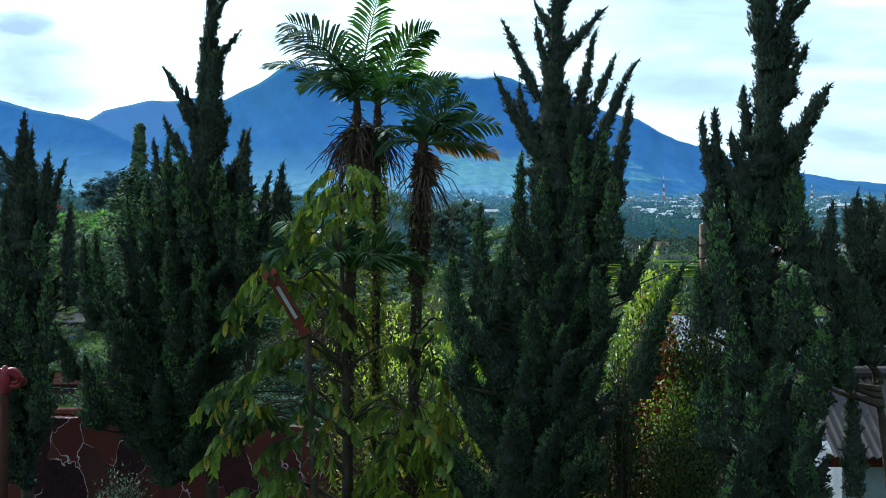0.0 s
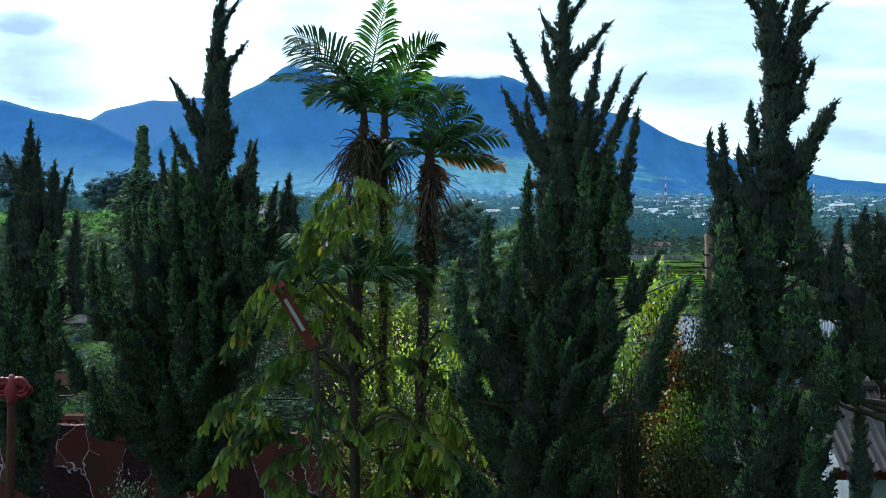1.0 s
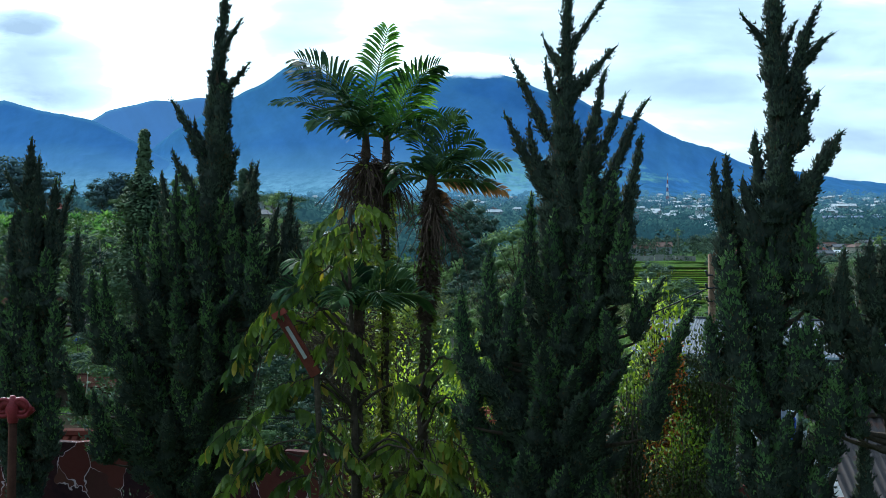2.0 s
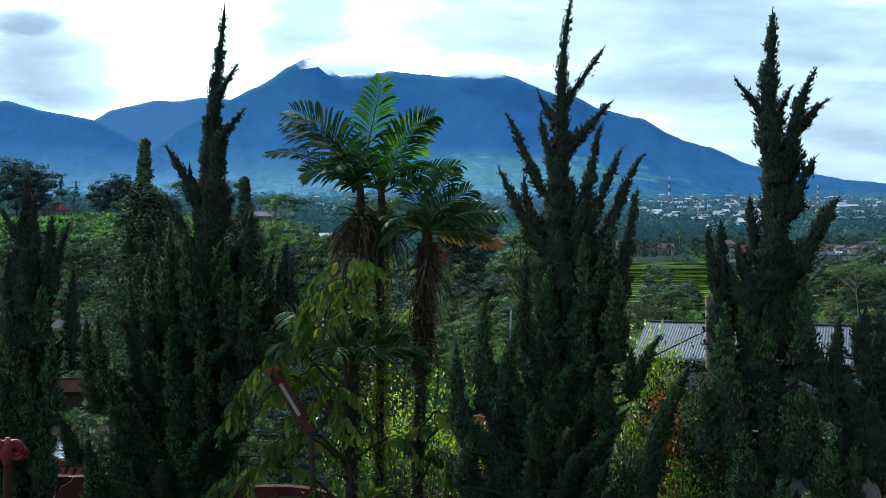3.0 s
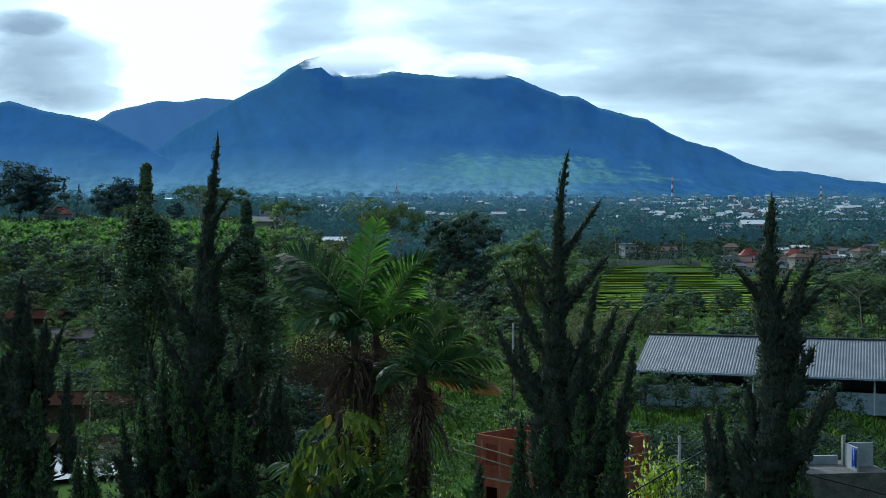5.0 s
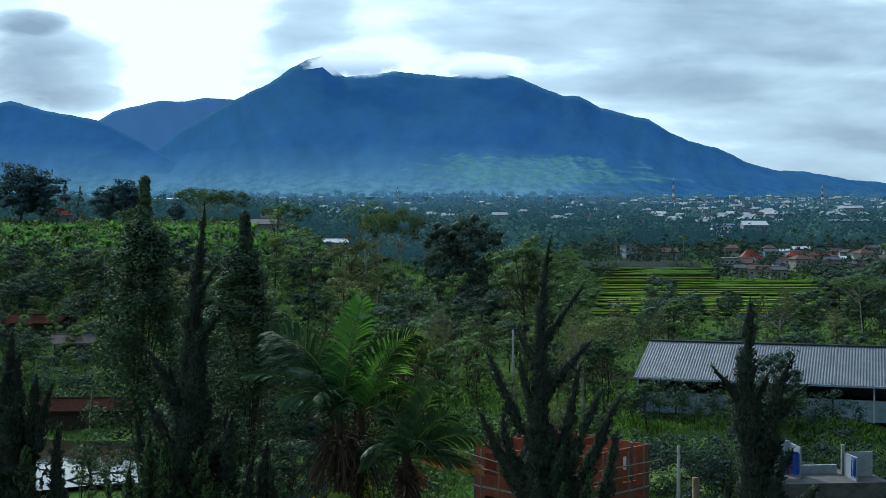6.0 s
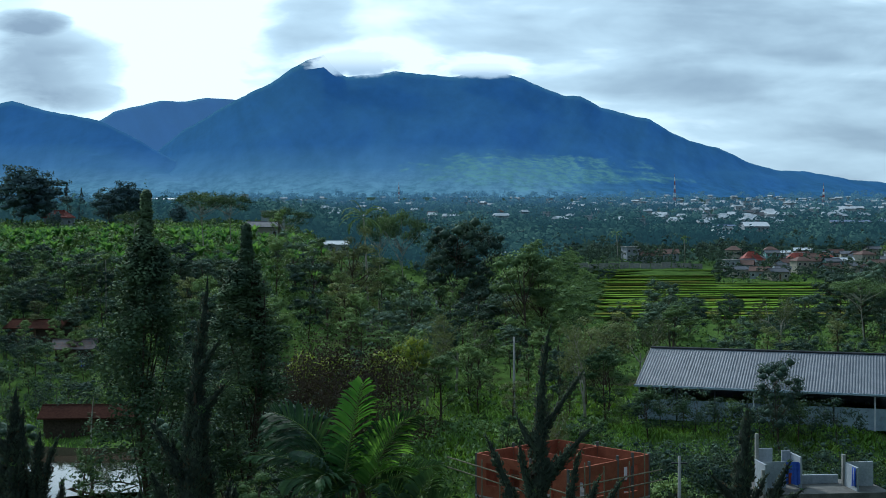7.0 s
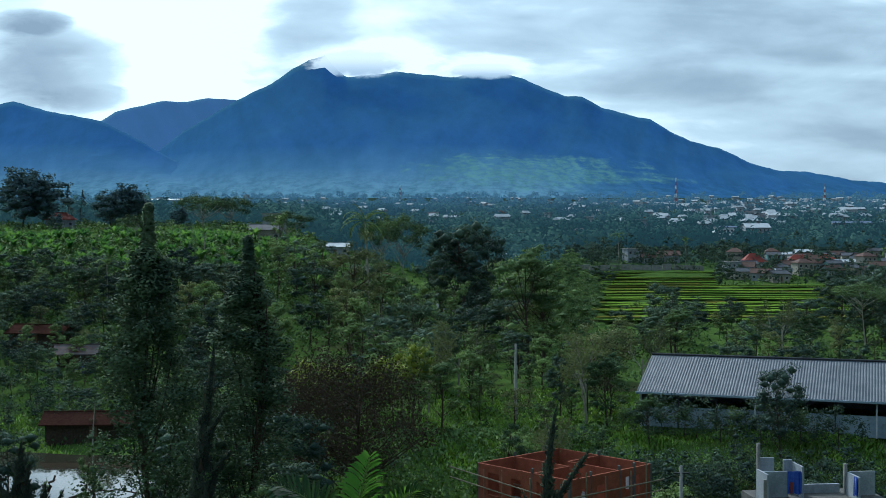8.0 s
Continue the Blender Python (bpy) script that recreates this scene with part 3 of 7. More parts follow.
def cloud_cap(name, label, x, y, z, w, h, seed):
    """A small cloud lying on the crest, kilometres away."""
    m, n = material("summit_cloud")
    p = n.coords("Object")
    q = n.xyz(p)
    a, b = n.math("DIVIDE", q[0], w), n.math("DIVIDE", q[2], h)
    r = n.math("ADD", n.math("MULTIPLY", a, a), n.math("MULTIPLY", b, b))
    shift = n.noise(n.vec(q[0], float(seed), n.math("MULTIPLY", q[2], 2.0)), 0.016, 5.0, 0.6)
    r = n.math("ADD", r, n.math("MULTIPLY", n.math("SUBTRACT", shift, 0.5), 1.3))
    alpha = n.smooth(r, 0.40, 1.05, 0.97, 0.0)
    # The sheet glows; sunlit top and greyer underside are put into its colour.
    e = n.t.nodes.new("ShaderNodeEmission")
    n.put(e.inputs[0], n.mix(n.smooth(b, -0.8, 0.5), (0.52, 0.66, 0.76), (0.98, 1.08, 1.08)))
    clear_air = n.t.nodes.new("ShaderNodeBsdfTransparent")
    mix = n.t.nodes.new("ShaderNodeMixShader")
    n.put(mix.inputs[0], alpha)
    n.t.links.new(clear_air.outputs[0], mix.inputs[1])
    n.t.links.new(e.outputs[0], mix.inputs[2])
    finish(m, n, mix.outputs[0])
    ks, ts = np.linspace(-1.3, 1.3, 25), np.linspace(-1.3, 1.3, 11)
    t, k = np.meshgrid(ts, ks, indexing="ij")
    v = np.stack([k * w, -40 * np.cos(k * 1.1) * np.cos(t * 1.1), t * h], -1)
    i, j = np.meshgrid(np.arange(10), np.arange(24), indexing="ij")
    f = np.stack([i * 25 + j, i * 25 + j + 1, (i + 1) * 25 + j + 1, (i + 1) * 25 + j], -1).reshape(-1, 4)
    ob = part(name, mesh_np(name, v, f), m)
    ob.location = (x, y, z)
    tagged(ob, label, "cloud", kind="structure")


cloud_cap("backdrop_cloud_summit", "white cloud resting on the volcano's summit", -340, 4150, 592, 185, 50, 3)
cloud_cap("backdrop_cloud_crest", "small white cloud resting on the crest", 100, 4150, 566, 140, 30, 8)


# ---------- junipers of the garden row ----------
TERRACE = -1.25
# plumes: foot (sideways, height), tip (sideways, height), half width; body: height, left and right reach
JUNIPER_A = dict(at=(-5.89, 17.06),
    upper=[
        (0.00, 5.16, 0.02, 6.23, 0.14), (-0.09, 5.32, -0.29, 5.73, 0.07), (0.14, 5.32, 0.16, 5.97, 0.07), (0.32, 4.92, 0.39, 5.64, 0.11),
        (0.43, 4.77, 0.62, 5.53, 0.09), (0.65, 3.82, 0.66, 4.94, 0.13), (-0.21, 4.29, -0.22, 5.12, 0.10), (0.04, 4.05, 0.05, 5.24, 0.27)],
    lower=[
        (0.27, 3.97, 0.32, 4.69, 0.16), (-0.09, 3.34, -0.10, 4.29, 0.21), (0.43, 3.02, 0.47, 3.97, 0.17), (0.11, 2.71, 0.14, 3.66, 0.22),
        (-0.21, 2.55, -0.21, 3.34, 0.17), (0.31, 2.07, 0.34, 2.94, 0.19)],
    body=[
        (5.49, -0.20, 0.28), (4.94, -0.43, 0.51), (4.39, -0.63, 0.63), (3.76, -0.67, 0.69), (2.97, -0.67, 0.66), (2.33, -0.59, 0.53), (1.55, -0.47, 0.39), (1.07, -0.28, 0.20)])
JUNIPER_B = dict(at=(-2.59, 13.47),
    upper=[
        (-0.00, 5.35, 0.13, 7.91, 0.13), (0.08, 6.78, 0.29, 7.21, 0.05), (0.10, 6.38, 0.35, 6.74, 0.06), (-0.12, 5.64, -0.51, 6.34, 0.09),
        (-0.15, 5.57, -0.26, 6.14, 0.08), (-0.25, 5.20, -0.50, 5.79, 0.08), (-0.01, 4.82, 0.09, 6.51, 0.18), (0.39, 4.89, 0.48, 5.64, 0.09),
        (0.35, 4.95, 0.37, 5.64, 0.08), (0.60, 4.51, 0.70, 5.18, 0.07), (0.80, 4.32, 0.82, 5.29, 0.13), (0.91, 4.39, 0.89, 5.01, 0.08),
        (-0.44, 4.57, -0.63, 5.56, 0.09)],
    lower=[
        (-0.75, 3.95, -0.81, 4.95, 0.09), (-0.61, 4.07, -0.57, 5.12, 0.11), (-0.25, 3.51, -0.26, 4.42, 0.11), (0.02, 3.45, 0.02, 4.39, 0.11),
        (-1.19, 3.70, -1.20, 4.48, 0.13), (-1.00, 3.70, -1.04, 4.52, 0.11), (-1.38, 3.07, -1.45, 3.54, 0.09), (0.25, 4.32, 0.20, 5.20, 0.15),
        (-0.12, 4.45, -0.17, 5.42, 0.15), (-0.37, 4.39, -0.36, 5.51, 0.13), (0.53, 4.14, 0.51, 4.95, 0.14), (-0.81, 3.20, -0.91, 3.82, 0.14),
        (-0.25, 2.76, -0.33, 3.45, 0.15), (0.31, 3.32, 0.25, 3.95, 0.13), (-1.13, 2.57, -1.19, 3.20, 0.15)],
    body=[
        (6.39, -0.06, 0.17), (5.89, -0.25, 0.31), (5.33, -0.50, 0.56), (4.84, -0.78, 0.93), (4.21, -1.28, 0.96), (3.59, -1.45, 0.81), (2.97, -1.51, 0.59), (2.53, -1.46, 0.47), (2.29, -1.15, 0.40), (2.07, -0.72, 0.28)])
JUNIPER_C = dict(at=(1.1, 11.19),
    upper=[
        (-0.12, 5.41, 0.05, 7.54, 0.10), (0.01, 6.49, 0.36, 7.10, 0.04), (-0.06, 6.28, -0.26, 6.69, 0.05), (-0.29, 5.90, -0.55, 6.49, 0.05),
        (-0.24, 5.23, -0.63, 5.97, 0.08), (-0.16, 6.01, -0.24, 6.47, 0.05), (0.05, 6.14, 0.43, 6.59, 0.07), (0.18, 5.70, 0.33, 6.39, 0.06),
        (0.25, 5.49, 0.51, 6.14, 0.07), (0.41, 5.44, 0.73, 6.11, 0.06), (0.54, 4.97, 0.65, 5.77, 0.08), (-0.32, 5.49, -0.39, 5.91, 0.05),
        (-0.09, 4.92, -0.09, 6.16, 0.20), (0.20, 5.02, 0.17, 5.67, 0.11)],
    lower=[
        (0.13, 4.71, 0.14, 5.37, 0.10), (0.36, 4.87, 0.37, 5.45, 0.10), (-0.19, 4.40, -0.17, 5.08, 0.11), (-0.38, 4.50, -0.40, 5.23, 0.07),
        (0.41, 4.40, 0.41, 5.00, 0.14), (0.15, 4.14, 0.15, 4.63, 0.11), (0.65, 4.09, 0.81, 4.46, 0.07), (-0.76, 3.98, -0.75, 4.77, 0.10),
        (-0.16, 3.67, -0.14, 4.28, 0.10), (0.57, 3.98, 0.54, 4.32, 0.09), (-0.29, 3.25, -0.28, 3.73, 0.11), (-0.08, 3.20, -0.09, 3.66, 0.09),
        (-0.96, 3.67, -1.02, 4.40, 0.10), (-0.60, 3.88, -0.47, 4.58, 0.11), (-0.91, 3.25, -0.82, 3.70, 0.10), (0.73, 3.31, 1.01, 4.23, 0.12),
        (0.33, 3.72, 0.23, 4.19, 0.11), (-0.50, 2.16, -0.55, 2.64, 0.12), (0.23, 2.32, 0.21, 2.79, 0.14)],
    body=[
        (5.95, -0.24, 0.10), (5.44, -0.36, 0.49), (4.92, -0.46, 0.64), (4.41, -0.64, 0.69), (3.89, -0.90, 0.75), (3.38, -1.10, 0.93), (2.95, -1.20, 0.88), (2.55, -1.24, 0.80), (2.04, -1.21, 0.75), (1.78, -1.06, 0.54)])
JUNIPER_D = dict(at=(2.55, 9.49),
    upper=[
        (-0.05, 6.06, -0.06, 7.07, 0.10), (-0.10, 6.23, -0.34, 6.55, 0.04), (0.03, 6.25, 0.12, 6.50, 0.04), (0.09, 6.01, 0.28, 6.63, 0.07),
        (0.20, 6.19, 0.40, 6.40, 0.04), (0.05, 5.53, 0.23, 5.99, 0.08), (0.07, 4.80, -0.05, 6.16, 0.14), (-0.17, 5.24, -0.20, 5.64, 0.06),
        (0.12, 5.59, 0.26, 5.94, 0.07), (0.16, 5.11, 0.46, 5.64, 0.11), (-0.39, 4.54, -0.43, 5.47, 0.10), (-0.48, 5.02, -0.52, 5.41, 0.05)],
    lower=[
        (-0.10, 4.10, -0.11, 4.83, 0.13), (-0.39, 4.01, -0.42, 4.85, 0.13), (0.16, 4.45, 0.18, 5.07, 0.13), (-0.54, 3.83, -0.58, 4.23, 0.09),
        (-0.27, 3.48, -0.32, 3.92, 0.11), (0.08, 3.66, 0.05, 4.19, 0.12), (-0.49, 2.95, -0.54, 3.39, 0.11), (-0.14, 2.86, -0.16, 3.30, 0.13),
        (0.30, 3.21, 0.28, 3.66, 0.12), (0.17, 2.51, 0.15, 2.91, 0.12), (-0.32, 2.46, -0.34, 2.86, 0.11)],
    body=[
        (5.86, -0.13, 0.16), (5.42, -0.23, 0.23), (4.98, -0.57, 0.31), (4.55, -0.64, 0.33), (4.11, -0.61, 0.35), (3.68, -0.51, 0.38), (3.32, -0.55, 0.45), (2.98, -0.64, 0.66), (2.54, -0.70, 0.76), (2.10, -0.66, 0.72), (1.70, -0.50, 0.50)])
JUNIPER_E = dict(at=(3.67, 9.4),
    upper=[
        (-0.68, 4.28, -0.65, 4.74, 0.08), (-0.51, 4.45, -0.49, 4.81, 0.06), (-0.38, 4.23, -0.35, 4.68, 0.07), (-0.89, 4.32, -0.89, 4.68, 0.06),
        (-0.41, 3.97, -0.39, 4.43, 0.08), (-0.76, 4.06, -0.81, 4.49, 0.09), (-0.27, 4.01, -0.25, 4.45, 0.07), (-0.59, 3.75, -0.54, 4.19, 0.10),
        (-0.35, 3.58, -0.33, 3.93, 0.09), (-0.47, 2.66, -0.52, 3.37, 0.09), (-0.67, 3.49, -0.70, 3.88, 0.09)],
    lower=[
        (-0.87, 3.58, -0.88, 4.10, 0.10), (-0.78, 3.45, -0.79, 3.86, 0.10), (-0.61, 3.41, -0.62, 3.78, 0.09), (-0.97, 3.80, -0.99, 4.23, 0.10),
        (-0.46, 3.67, -0.45, 4.10, 0.10)],
    body=[
        (4.73, -0.55, 0.20), (4.38, -0.86, 0.30), (4.13, -0.98, 0.36), (3.90, -0.96, 0.10)])


def plume(inner, leaf, young, rng, a, b, r, sprig=0.045, cover=1.0, fresh=0.5):
    """A pointed rope of scale foliage that swings out from a and up to b: a lumpy core shingled with short pointed sprigs."""
    long = np.linalg.norm(b - a)
    s = np.linspace(0, 1, int(8 + 14 * long))
    flat = (b - a) * [1, 1, 0]
    rise = (b - a) * [0, 0, 1]
    phase = rng.uniform(0, 6, 3)

    def axis(t):
        t = np.asarray(t)[:, None]
        sway = unit(np.cross(b - a, [0.3, 1, 0.2])) * 0.025 * long * np.sin(t * 5 + phase[0])
        return a + flat * np.maximum(t, 0) ** 1.12 + rise * t + sway * (1 - np.minimum(t, 1)) ** 0.5 + np.array([0.035 * min(long, 1.0), 0, 0]) * (np.maximum(t, 0) ** 4 - np.maximum(t, 0))

    def girth(t):
        knots = 0.86 + 0.14 * np.sin(t * long * 17 + phase[1]) + 0.13 * np.sin(t * long * 43 + phase[2])
        return 1.45 * r * np.minimum(1.0, 0.62 + t / 0.45) * np.clip(1 - t, 0, 1) ** 0.72 * knots + 0.005

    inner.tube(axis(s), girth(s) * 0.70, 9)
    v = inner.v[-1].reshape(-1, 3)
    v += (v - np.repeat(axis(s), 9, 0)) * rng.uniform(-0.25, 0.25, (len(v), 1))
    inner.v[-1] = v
    # sprays of three sprigs, laid like shingles and turned up and out
    k = np.linspace(0, 1, 60)
    area = np.cumsum(girth(k) + 0.010)
    n = int(cover * (14 + 2 * np.pi * girth(k).mean() * long / (sprig * sprig * 0.62)))
    t = np.interp(rng.uniform(0, area[-1], n), area, k) * 0.99
    d0 = unit(axis(np.minimum(t + 0.05, 1.02)) - axis(t - 0.03))
    out = unit(np.cross(rand_dirs(rng, n), d0))
    way = unit(out * rng.uniform(0.35, 1.0, n)[:, None] + d0 * 0.9 + [0, 0, 0.25] + rng.normal(size=(n, 3)) * 0.15)
    p = axis(t) + out * (girth(t) * rng.uniform(0.62, 0.95, n))[:, None]
    size = sprig * rng.uniform(0.6, 1.5, n) * np.minimum(1.0, 0.5 + girth(t) / 0.12)
    # Brighter sprigs only at tips and off the undersides, where light would fall.
    bright_tips = (t > 1 - fresh * rng.uniform(0.5, 1.5, n)) & (out[:, 2] > -0.35) & (rng.random(n) < 0.8)
    for i in range(3):
        q = p + rng.normal(size=(n, 3)) * sprig * 0.22
        d = unit(way + rng.normal(size=(n, 3)) * (0.12 if i == 0 else 0.38))
        long_i = size * (1.0 if i == 0 else 0.72)
        for soup, c in ((young, bright_tips), (leaf, ~bright_tips)):
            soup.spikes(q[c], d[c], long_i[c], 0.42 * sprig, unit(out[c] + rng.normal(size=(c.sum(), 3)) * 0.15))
    # the wispy tip
    q = 9
    t = rng.uniform(0.86, 1.0, q)
    d = unit(unit(axis(t + 0.02) - axis(t - 0.05)) + [0.25, 0, 0.1] + rng.normal(size=(q, 3)) * 0.2)
    leaf.spikes(axis(t), d, rng.uniform(1.0, 2.0, q) * sprig, 0.22 * sprig, unit(np.cross(rand_dirs(rng, q), d)))


def juniper(spec, label, seed, depth=0.75, back=0.0, fill=1.0, sprig=0.045, extra_left=0.0, trim_right=0.0, low=0.0):
    rng = np.random.default_rng(seed)
    x, y = spec["at"]
    root = thing("juniper_tree", x, y, TERRACE, label, "tree", group="junipers along the garden wall")
    wood, inner, leaf, young = Soup(), Soup(), Soup(), Soup()
    upper, lower = np.array(spec["upper"]), np.array(spec["lower"]).reshape(-1, 5)
    body = np.array(spec["body"])[::-1]
    body[:, 1] -= extra_left * (body[:, 0] < 4.7)
    body[:, 2] -= trim_right * (body[:, 0] < 4.2)
    high = np.clip((body[:, 0] / body[-1, 0] - 0.55) / 0.45, 0, 1)
    centre = (body[:, 1] + body[:, 2]) / 2
    for col in (1, 2):
        body[:, col] = centre + (body[:, col] - centre) * (0.95 - 0.50 * high)
    tall = upper[:, 3].max()
    lead = upper[np.argmax(upper[:, 3])]
    k = np.linspace(0, 1, 14)
    trunk = np.stack([lead[0] * k ** 2 + 0.03 * np.sin(k * 7) * (1 - k), 0.08 + 0.03 * np.cos(k * 5) * (1 - k), -0.1 + (lead[1] + 0.1) * k], 1)
    wood.tube(trunk, 0.105 * (1 - k) ** 1.3 + 0.008, 9)

    def limb(h, a):
        start = np.array([np.interp(h, trunk[:, 2], trunk[:, 0]), 0, h])
        q = np.linspace(0, 1, 7)[:, None]
        wood.tube(start * (1 - q) ** 2 + 2 * q * (1 - q) * np.array([a[0] * 0.8, a[1] * 0.8, h + 0.05]) + a * q ** 2, np.linspace(0.03, 0.008, 7), 5)

    for group, front in ((upper, False), (lower, True)):
        for fx, fz, tx, tz, r in group:
            half = max(0.12, np.interp(fz, body[:, 0], (body[:, 2] - body[:, 1]) / 2))
            dy = rng.uniform(-1.0, -0.45) * half * depth if front else rng.uniform(-0.12, 0.08) + back
            drop = 0.30 * (tz - fz)
            a, b = np.array([fx - 0.35 * (tx - fx), dy * 0.6, fz - drop]), np.array([tx, dy * 1.1, tz])
            plume(inner, leaf, young, rng, a, b, max(0.03, r), sprig, 1.0, 0.62 if front else 0.05)
            limb(max(0.92 * a[2], a[2] - 0.15), a)
    # smaller pointed plumes all round the body
    h = body[0, 0] + 0.1
    while h < body[-1, 0]:
        lo, hi = np.interp(h, body[:, 0], body[:, 1]), np.interp(h, body[:, 0], body[:, 2])
        mid, half = (lo + hi) / 2, (hi - lo) / 2
        count = max(3, int(fill * 6.2 * half / 0.6))
        for ang in rng.uniform(0, 2 * np.pi) + np.arange(count) * 2.4 + rng.uniform(-0.4, 0.4, count):
            rad = rng.uniform(0.45, 0.86)
            size = rng.uniform(0.55, 0.95) * (0.55 + 0.5 * min(half, 0.9))
            a = np.array([mid + half * rad * 0.35 * np.cos(ang), half * depth * rad * 0.35 * np.sin(ang), h - size * 0.5 + rng.uniform(-0.15, 0.15)])
            b = np.array([mid + half * (rad + 0.16) * np.cos(ang), half * depth * (rad + 0.35) * np.sin(ang), a[2] + size])
            shown = np.sin(ang) < 0.35
            plume(inner, leaf, young, rng, a, b, size * rng.uniform(0.19, 0.26), sprig, 0.9 if shown else 0.3, rng.uniform(0.3, 0.75) if shown and h < 0.66 * tall and rng.random() < 0.75 else 0.05)
            if rng.random() < 0.3 and rad < 0.6:
                limb(max(0.92 * a[2], a[2] - 0.15), a)
        h += 0.30
    smooth_shade(part("trunk", wood, BARK, root))
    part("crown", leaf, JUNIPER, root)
    tagged(smooth_shade(part("inner_foliage", inner, JUNIPER_SHADED, root, "dense dark old foliage")), kind="stuff")
    tagged(part("young_growth", young, JUNIPER_LIT_TIP, root, "fresh green sprigs at the tips"), kind="stuff")
    return root


juniper(JUNIPER_C, "dark green juniper with upswept pointed plumes, tallest of the row", 11, back=0.18, sprig=0.040, trim_right=0.14)
juniper(JUNIPER_D, "dark green juniper with a slim leader and gappy side branches", 12, extra_left=-0.12, sprig=0.037, trim_right=0.16)
juniper(JUNIPER_B, "broad dark green juniper with many small pointed plumes", 13, fill=0.72, sprig=0.046)
juniper(JUNIPER_A, "shorter dark green juniper with a forked crown", 14, sprig=0.055)
juniper(JUNIPER_E, "spreading dark green juniper with low sideways branches", 15, fill=2.2, sprig=0.038)


# ---------- feather palms ----------
def frond(root, name, base, azimuth, rise, length, droop, mat, rng, leaflet=0.36, pairs=26, tatter=0.0, width=0.035, twist=0.0):
    """One feather leaf: an arching midrib with narrow leaflets. azimuth in degrees: 0 right, 90 away."""
    s = np.linspace(0, 1, 16)
    ang = radians(rise) - radians(droop) * s ** 1.4
    step = length / 15
    flat = np.concatenate([[0], np.cumsum(np.cos(ang[:-1]) * step)])
    up = np.concatenate([[0], np.cumsum(np.sin(ang[:-1]) * step)])
    az = radians(azimuth)
    out = np.array([math.cos(az), math.sin(az), 0])
    path = np.array(base) + flat[:, None] * out + up[:, None] * [0, 0, 1]
    rib, blade = Soup(), Soup()
    rib.tube(path, np.linspace(0.016, 0.003, 16), 5)
    side0 = np.cross(out, [0, 0, 1])
    t = np.linspace(0.14, 0.995, pairs)
    c = np.stack([np.interp(t, s, path[:, k]) for k in range(3)], 1)
    fwd = unit(np.stack([np.interp(t, s, np.gradient(path[:, k])) for k in range(3)], 1))
    nrm = unit(np.cross(side0, fwd))
    tw = radians(twist)
    for sgn in (-1, 1):
        keep = rng.random(pairs) > tatter
        side = sgn * (math.cos(tw) * side0 + math.sin(tw) * nrm)
        d = unit(side * 0.85 + fwd * (0.45 + 0.5 * t[:, None]) + nrm * 0.22 + rng.normal(size=(pairs, 3)) * 0.08)
        size = leaflet * np.sin(np.pi * (0.12 + 0.80 * t)) ** 0.7 * rng.uniform(0.85, 1.1, pairs)
        p0, d, size = c[keep], d[keep], size[keep]
        if not len(p0):
            continue
        sag = np.array([0, 0, -1]) * 0.45
        u = unit(np.cross(d, np.array([0, 0, 1.0])) + fwd[keep] * 1.0)
        q = [p0, p0 + d * size[:, None] * 0.35, p0 + d * size[:, None] * 0.72 + sag * size[:, None] * 0.22, p0 + d * size[:, None] + sag * size[:, None] * 0.62]
        w = [0.35, 1.0, 0.85, 0.12]
        v = np.stack([q[i] + u * (width * 0.5 * w[i] * e) for i in range(4) for e in (-1, 1)], 1)
        k = np.arange(len(p0))[:, None] * 8
        blade.add(v, np.concatenate([np.concatenate([k + 2 * i, k + 2 * i + 1, k + 2 * i + 3, k + 2 * i + 2], 1) for i in range(3)]))
    f = part("frond", blade, mat, root, name)
    smooth_shade(part("midrib", rib, STALK, f))
    return f


STALK = rough_material("frond_stalk", (0.05, 0.09, 0.02), (0.14, 0.18, 0.05), 6.0, 0.6, 0.003)
HUSK = rough_material("palm_husk", (0.030, 0.019, 0.014), (0.10, 0.068, 0.050), 9.0, 0.95, 0.01)


